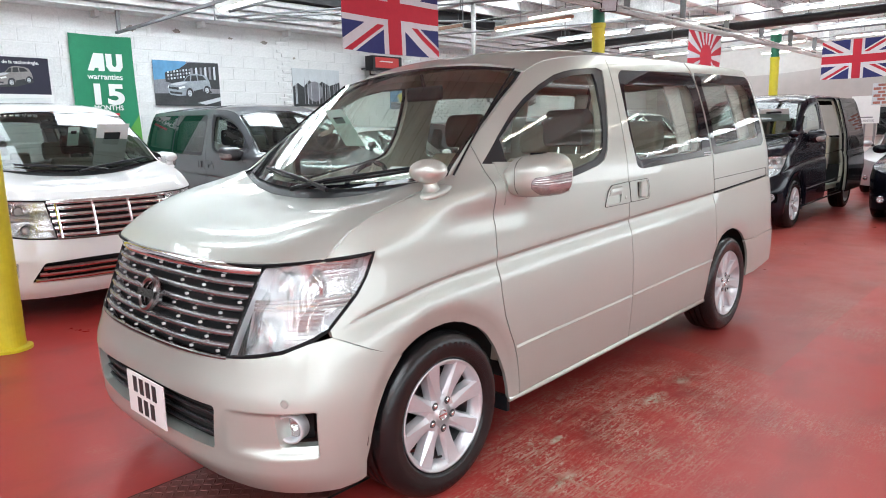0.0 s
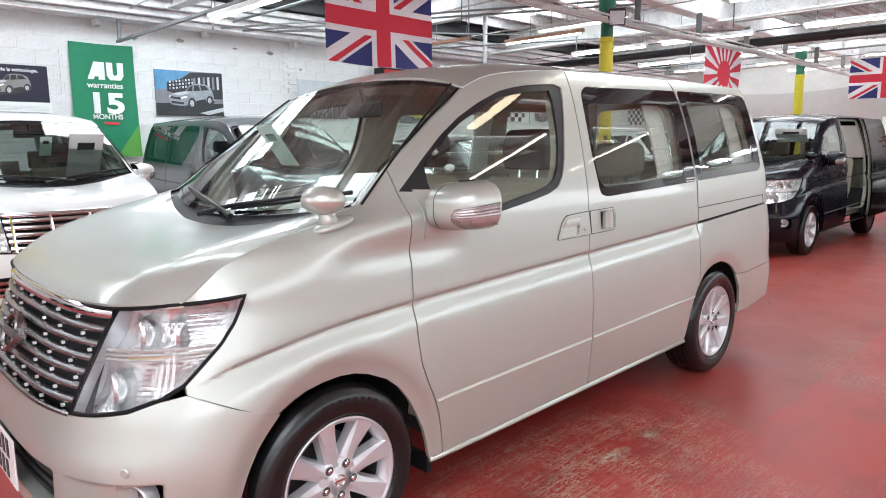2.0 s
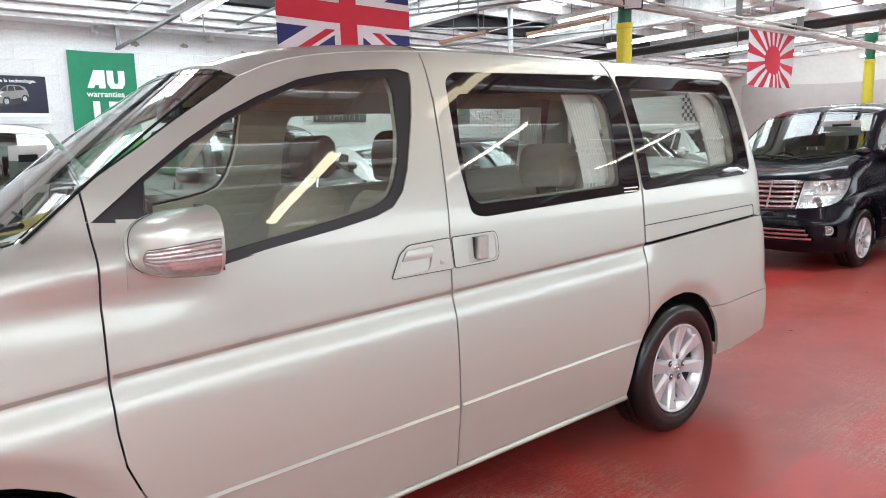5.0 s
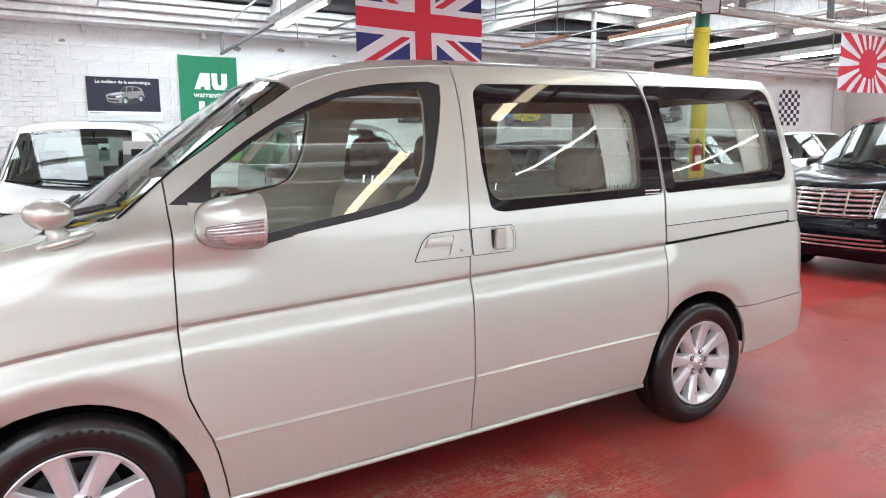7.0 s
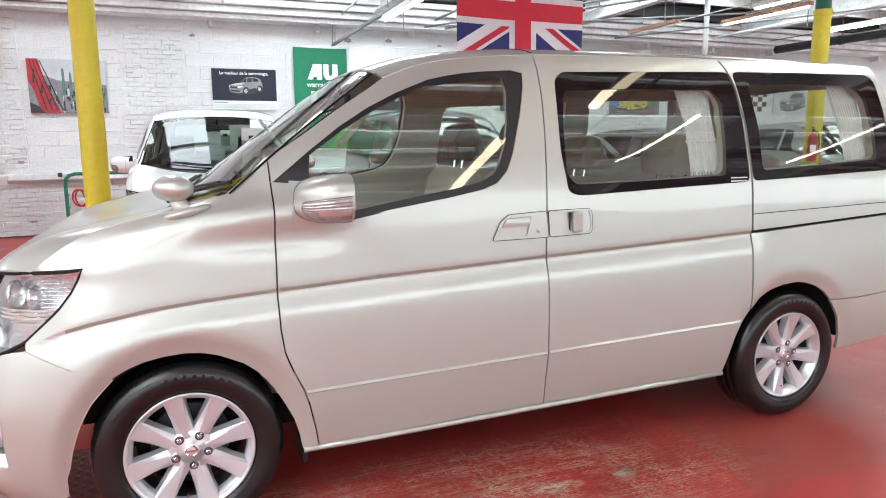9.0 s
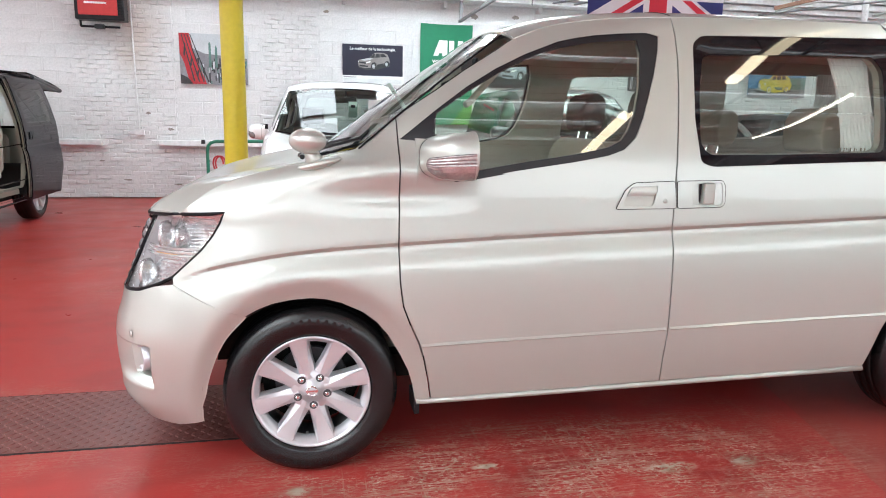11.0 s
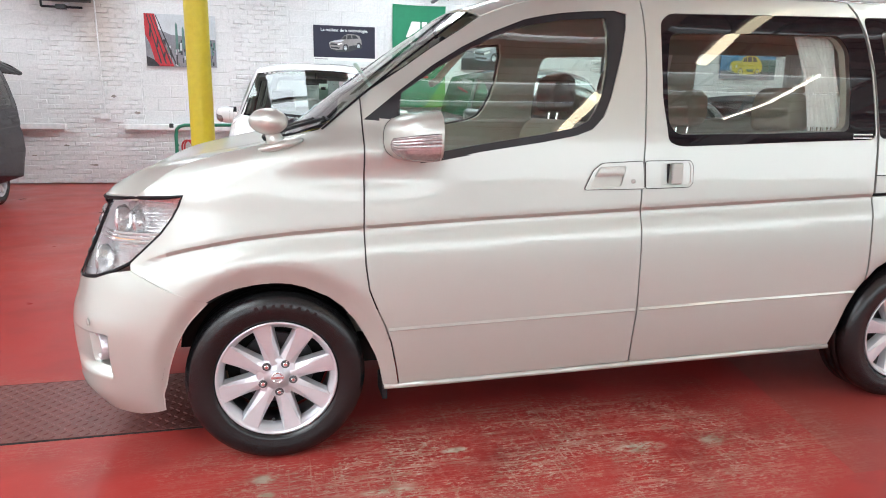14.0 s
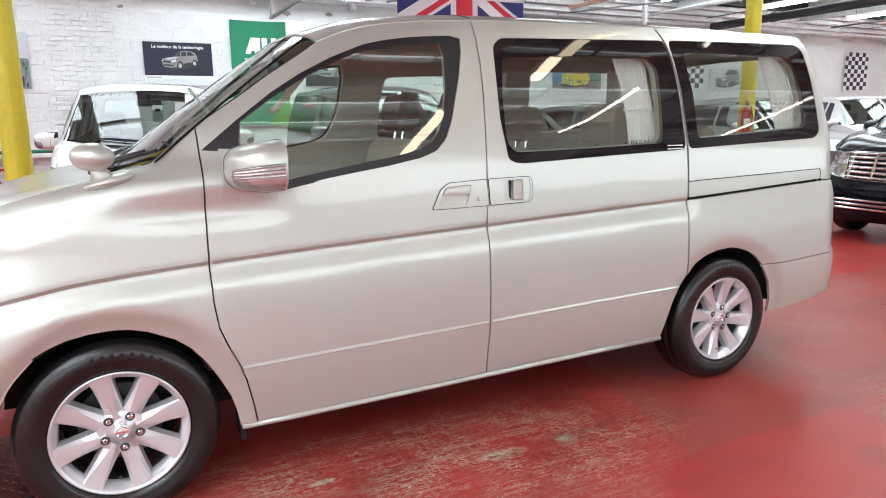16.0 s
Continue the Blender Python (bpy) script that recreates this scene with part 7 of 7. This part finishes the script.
for i, y in enumerate(steps(-8.2, 8.6, 21)):
    tagged(part("roof_purlin", boxes((((WEST + EAST) / 2, y, 4.17), (EAST - WEST, .07, .16))), ROOF_WHITE), "white painted timber roof purlin", "purlin", "roof purlins", "structure")
for x in (-8.6, -4.6, -.62, 3.4, 7.42, 11.4, 15.45, 19.4):
    b = thing("roof_beam", "white painted steel roof beam", "beam", "roof beams", "structure", at=pose(x, 0, 0))
    part("web", boxes(((0, .4, 3.86), (.03, 18.0, .40))), STEEL_PALE, b)
    part("flange", boxes(((0, .4, 3.655), (.18, 18.0, .025))), STEEL_PALE, b)
    part("flange", boxes(((0, .4, 4.06), (.18, 18.0, .025))), STEEL_PALE, b)
mb = thing("main_beam", "deep white painted beam along the column heads", "beam", kind="structure")
part("beam_case", boxes((((WEST + EAST) / 2, 3.75, 3.78), (EAST - WEST, .26, .34)), bevel=.02), BOARD_WHITE, mb)


def strip_light(x, y0, y1, z, rusty=False, lit=True, broad=False):
    s = thing("strip_light", "rusty peeling strip light fitting" if rusty else "long white fluorescent strip light", "strip light", "strip lights", at=pose(x, y0, z))
    n = y1 - y0
    part("spine", boxes(((0, n / 2, .035), (.075, n, .06)), bevel=.006), RUSTY if rusty else FIXTURE, s)
    part("tube", tube([(0, .04, -.012), (0, n - .04, -.012)], .017, 10), TUBE_LIT if lit else FIXTURE, s, smooth=True)
    if broad:
        part("diffuser", boxes(((0, n / 2, -.022), (.115, n - .08, .05)), bevel=.02), DIFFUSER_WARM, s)
    for y in (.03, n - .03):
        part("end_cap", boxes(((0, y, -.008), (.04, .03, .05)), bevel=.004), FIXTURE, s)
    for y in (.25, n - .25):
        y = round((y0 + y + 8.2) / .8) * .8 - 8.2 - y0
        part("hanger", tube([(0, y, .06), (0, y, 4.10 - z)], .006, 6), STEEL_GREY, s)
    return s


for x, spans, z in ((2.66, ((4.55, 6.35),), 3.02), (-3.6, ((4.6, 7.0),), 3.25), (8.30, ((.6, 2.4), (3.9, 5.7)), 3.40), (8.75, ((5.05, 6.8),), 3.36), (11.35, ((.6, 2.4), (3.2, 5.0), (5.3, 7.1)), 3.40),
                    (14.35, ((.8, 2.6), (3.2, 5.0), (5.4, 7.2)), 3.40), (16.6, ((1.0, 2.8), (3.4, 5.2), (5.6, 7.4)), 3.42), (18.8, ((1.0, 2.8), (3.4, 5.2)), 3.42),
                    (5.4, ((-1.6, .2), (-4.4, -2.6)), 3.40), (2.85, ((-4.75, -2.75),), 3.30), (3.80, ((-2.4, -.5),), 3.30), (-1.2, ((-5.4, -3.6), (-3.0, -1.2)), 3.40), (-4.4, ((-4.6, -2.8), (-1.2, .6)), 3.40), (8.6, ((-4.6, -2.8), (-1.6, .2)), 3.40)):
    for k, (a, b) in enumerate(spans):
        strip_light(x, a, b, z, rusty=(x == 8.75), broad=(x in (2.85, 3.80)))
strip_light(7.9, 6.9, 8.2, 3.36, rusty=True, lit=False)

fix = thing("light_rail", "dark grey steel rail carrying a strip light", "rail")
part("rail", boxes(((2.66, 6.75, 3.115), (.05, 5.6, .035))), STEEL_GREY, fix)
part("wall_bracket", boxes(((2.66, 9.45, 3.30), (.05, .05, .40))), STEEL_GREY, fix)
pipes = thing("service_pipes", "dusty pipes and cables run along the column heads", "pipes")
part("large_pipe", tube([(x, 3.55 + .01 * math.sin(x), 3.17 - .012 * math.sin(x * .4)) for x in steps(WEST, EAST, 60)], .045, 12), PIPE_PALE, pipes, smooth=True)
part("small_pipe", tube([(x, 3.50 + .02 * math.sin(x * .9), 3.24 + .02 * math.sin(x * .7)) for x in steps(WEST, EAST, 60)], .016, 8), PIPE_PALE, pipes, smooth=True)
part("cable", tube([(x, 3.49 + .02 * math.sin(x * 1.7), 3.12 - .035 * abs(math.sin(x * .8)) + .02) for x in steps(WEST, EAST, 120)], .010, 6), PIPE_PALE, pipes, smooth=True)
for x in steps(WEST + 1, EAST - 1, 14):
    part("pipe_clip", boxes(((x, 3.60, 3.39), (.02, .10, .47))), STEEL_GREY, pipes)
blk = thing("black_duct_pipe", "thick black pipe hung across the hall", "pipe")
part("pipe", tube([(12.6, y, 3.40) for y in steps(-6, 9.2, 8)], .085, 14), PIPE_BLACK, blk, smooth=True)
for y in (-4, -.5, 2.3, 5.0, 7.6):
    part("collar", lathe([(.098, -.05), (.098, .05)], pose(12.6, y, 3.40, 90), 16), PIPE_BLACK, blk)
    part("hanger", tube([(12.6, y, 3.48), (12.6, y, ROOF_Z + .01)], .008, 6), STEEL_GREY, blk)
rng = random.Random(4)
for k in range(13):
    x = -5 + k * 1.95 + rng.uniform(-.3, .3)
    c = thing("conduit", "thin grey steel conduit under the roof", "conduit", "conduits under the roof")
    r = rng.choice((.010, .014, .022))
    z, d = 3.615 - r, rng.uniform(-.04, .04)
    part("pipe", tube([(x, -6, z - d * 9.75 / 5.45), (x, 3.75, z), (x + rng.uniform(-.2, .2), 9.2, z + d)], r, 8), rng.choice((STEEL_GREY, STEEL_PALE, PIPE_PALE)), c)
for k, (x, y) in enumerate(((5.2, 5.2), (5.6, 4.9), (6.9, 6.0), (9.0, 2.6), (9.2, 5.5), (12.2, 4.8), (3.4, 7.8))):
    c = thing("drop_rod", "thin steel drop rod", "rod", "drop rods")
    part("rod", tube([(x, y, 3.15), (x, y, ROOF_Z + .01)], .010, 6), STEEL_GREY, c)
for x, y in ((9.5, 8.0),):
    c = thing("down_pipe", "white painted vertical down pipe", "pipe")
    part("pipe", tube([(x, y, 2.6), (x, y, ROOF_Z + .01)], .05, 12), STEEL_PALE, c, smooth=True)
brace = thing("roof_braces", "slim grey diagonal roof bracing bars", "brace")
for x0, y0, x1, y1, z0, z1 in ((4.2, 9.5, 8.2, 3.8, 3.47, 3.63), (4.6, 9.5, 8.6, 3.8, 3.47, 3.62), (8.3, 9.5, 12.2, 3.8, 3.47, 3.62), (5.0, 9.4, 9.6, 7.2, 3.52, 3.66)):
    part("bar", tube([(x0, y0, z0), (x1, y1, z1)], .016, 6), STEEL_GREY, brace)

# ---- the face of the north wall: painted blocks in bays, rough brick courses elsewhere ----
def brick_mesh(name, w, h, seed, jag):
    r = random.Random(seed)
    bm = bmesh.new()
    j = lambda a: a + r.uniform(-jag, jag)
    back = [(-w / 2, 0, -h / 2), (w / 2, 0, -h / 2), (w / 2, 0, h / 2), (-w / 2, 0, h / 2)]
    e = .007
    frontv = [(j(-w / 2 + e), -.010 + r.uniform(-.0015, .0015), j(-h / 2 + e)), (j(0), -.0105, j(-h / 2 + e)), (j(w / 2 - e), -.010 + r.uniform(-.0015, .0015), j(-h / 2 + e)),
              (j(w / 2 - e), -.010 + r.uniform(-.0015, .0015), j(h / 2 - e)), (j(0), -.0098, j(h / 2 - e)), (j(-w / 2 + e), -.010 + r.uniform(-.0015, .0015), j(h / 2 - e))]
    b = [bm.verts.new(p) for p in (back[0], (0, 0, -h / 2), back[1], back[2], (0, 0, h / 2), back[3])]
    f = [bm.verts.new(p) for p in frontv]
    bm.faces.new((f[0], f[1], f[4], f[5]))
    bm.faces.new((f[1], f[2], f[3], f[4]))
    for i in range(6):
        k = (i + 1) % 6
        bm.faces.new((b[i], b[k], f[k], f[i]))
    bm.normal_update()
    me = bpy.data.meshes.new(name)
    bm.to_mesh(me)
    bm.free()
    me.materials.append(WALL_WHITE)
    return me


BLOCK_BAYS = ((-4.85, -3.72), (-2.18, -.74), (.22, 1.86), (1.90, 5.8), (6.0, 8.6))
NORTH = bpy.data.objects["wall_north"]
blocks = [brick_mesh("block", .432, .207, k, .003) for k in range(5)]
rng = random.Random(21)
made = 0
for x0, x1 in BLOCK_BAYS:
    for r in range(11):
        z = 1.09 + r * .2145
        x = x0 + (.22 if r % 2 else .0)
        while x + .1 < x1:
            w = min(.44, x1 - x)
            if made < 300:
                o = new("block", blocks[rng.randrange(5)])
                o.parent = NORTH
                o.matrix_basis = Matrix.LocRotScale((x + w / 2, WALL_Y + .0195 + rng.uniform(-.001, .001), z), None, (w / .44, 1, 1))
                made += 1
            x += .44
bricks = [brick_mesh("course_brick", .217, .068, 40 + k, .010) for k in range(6)]
raw = []
for me in bricks:
    raw.append(([v.co.copy() for v in me.vertices], [tuple(p.vertices) for p in me.polygons]))
verts, faces = [], []
for r in range(46):
    z = .04 + r * .0755
    x = WEST + (.11 if r % 2 else 0)
    while x < 13.0:
        bay = any(a - .02 < x < b - .05 for a, b in BLOCK_BAYS)
        if z < .96 or not bay:
            if z < 3.42:
                co, fc = raw[rng.randrange(6)]
                o, dy, dz, s = len(verts), rng.uniform(-.010, .008), rng.uniform(-.007, .007), rng.uniform(.90, 1.03)
                verts += [(x + c.x * s, WALL_Y + .012 + c.y + (dy if c.y < -.005 else 0), z + dz + c.z) for c in co]
                faces += [tuple(i + o for i in q) for q in fc]
        x += .2245
for me in bricks:
    bpy.data.meshes.remove(me)
course = mesh_object("brick_courses", verts, faces, WALL_WHITE, NORTH, "rough white painted brick courses", smooth=False)
tagged(course, kind="stuff")

# flaked paint under the boarding, down to the mortar
rng = random.Random(31)
for x, z, w, h in ((2.98, 3.24, .20, .10), (3.74, 3.26, .14, .09), (4.75, 3.22, .10, .05), (.35, 3.20, .12, .06), (5.45, 3.20, .16, .07), (-2.35, 2.30, .05, .03), (-2.62, 1.42, .09, .05), (-2.28, 1.16, .12, .05), (-3.40, .62, .10, .03), (-3.0, .30, .16, .03), (-2.2, .22, .18, .03), (-3.9, .45, .12, .03), (6.1, 2.95, .08, .06)):
    pts = [(x + w * .5 * rng.uniform(.55, 1.1) * math.cos(a), z + h * .5 * rng.uniform(.5, 1.15) * math.sin(a)) for a in steps(0, 2 * math.pi, 14)[:-1]]
    co, tris, _ = fill(pts, [], .03)
    mesh_object("flaked_patch", [(u, WALL_Y - .001 - .004 * rng.random(), q) for u, q in co], tris, MORTAR, NORTH, "bare grey mortar where paint has flaked", smooth=False)
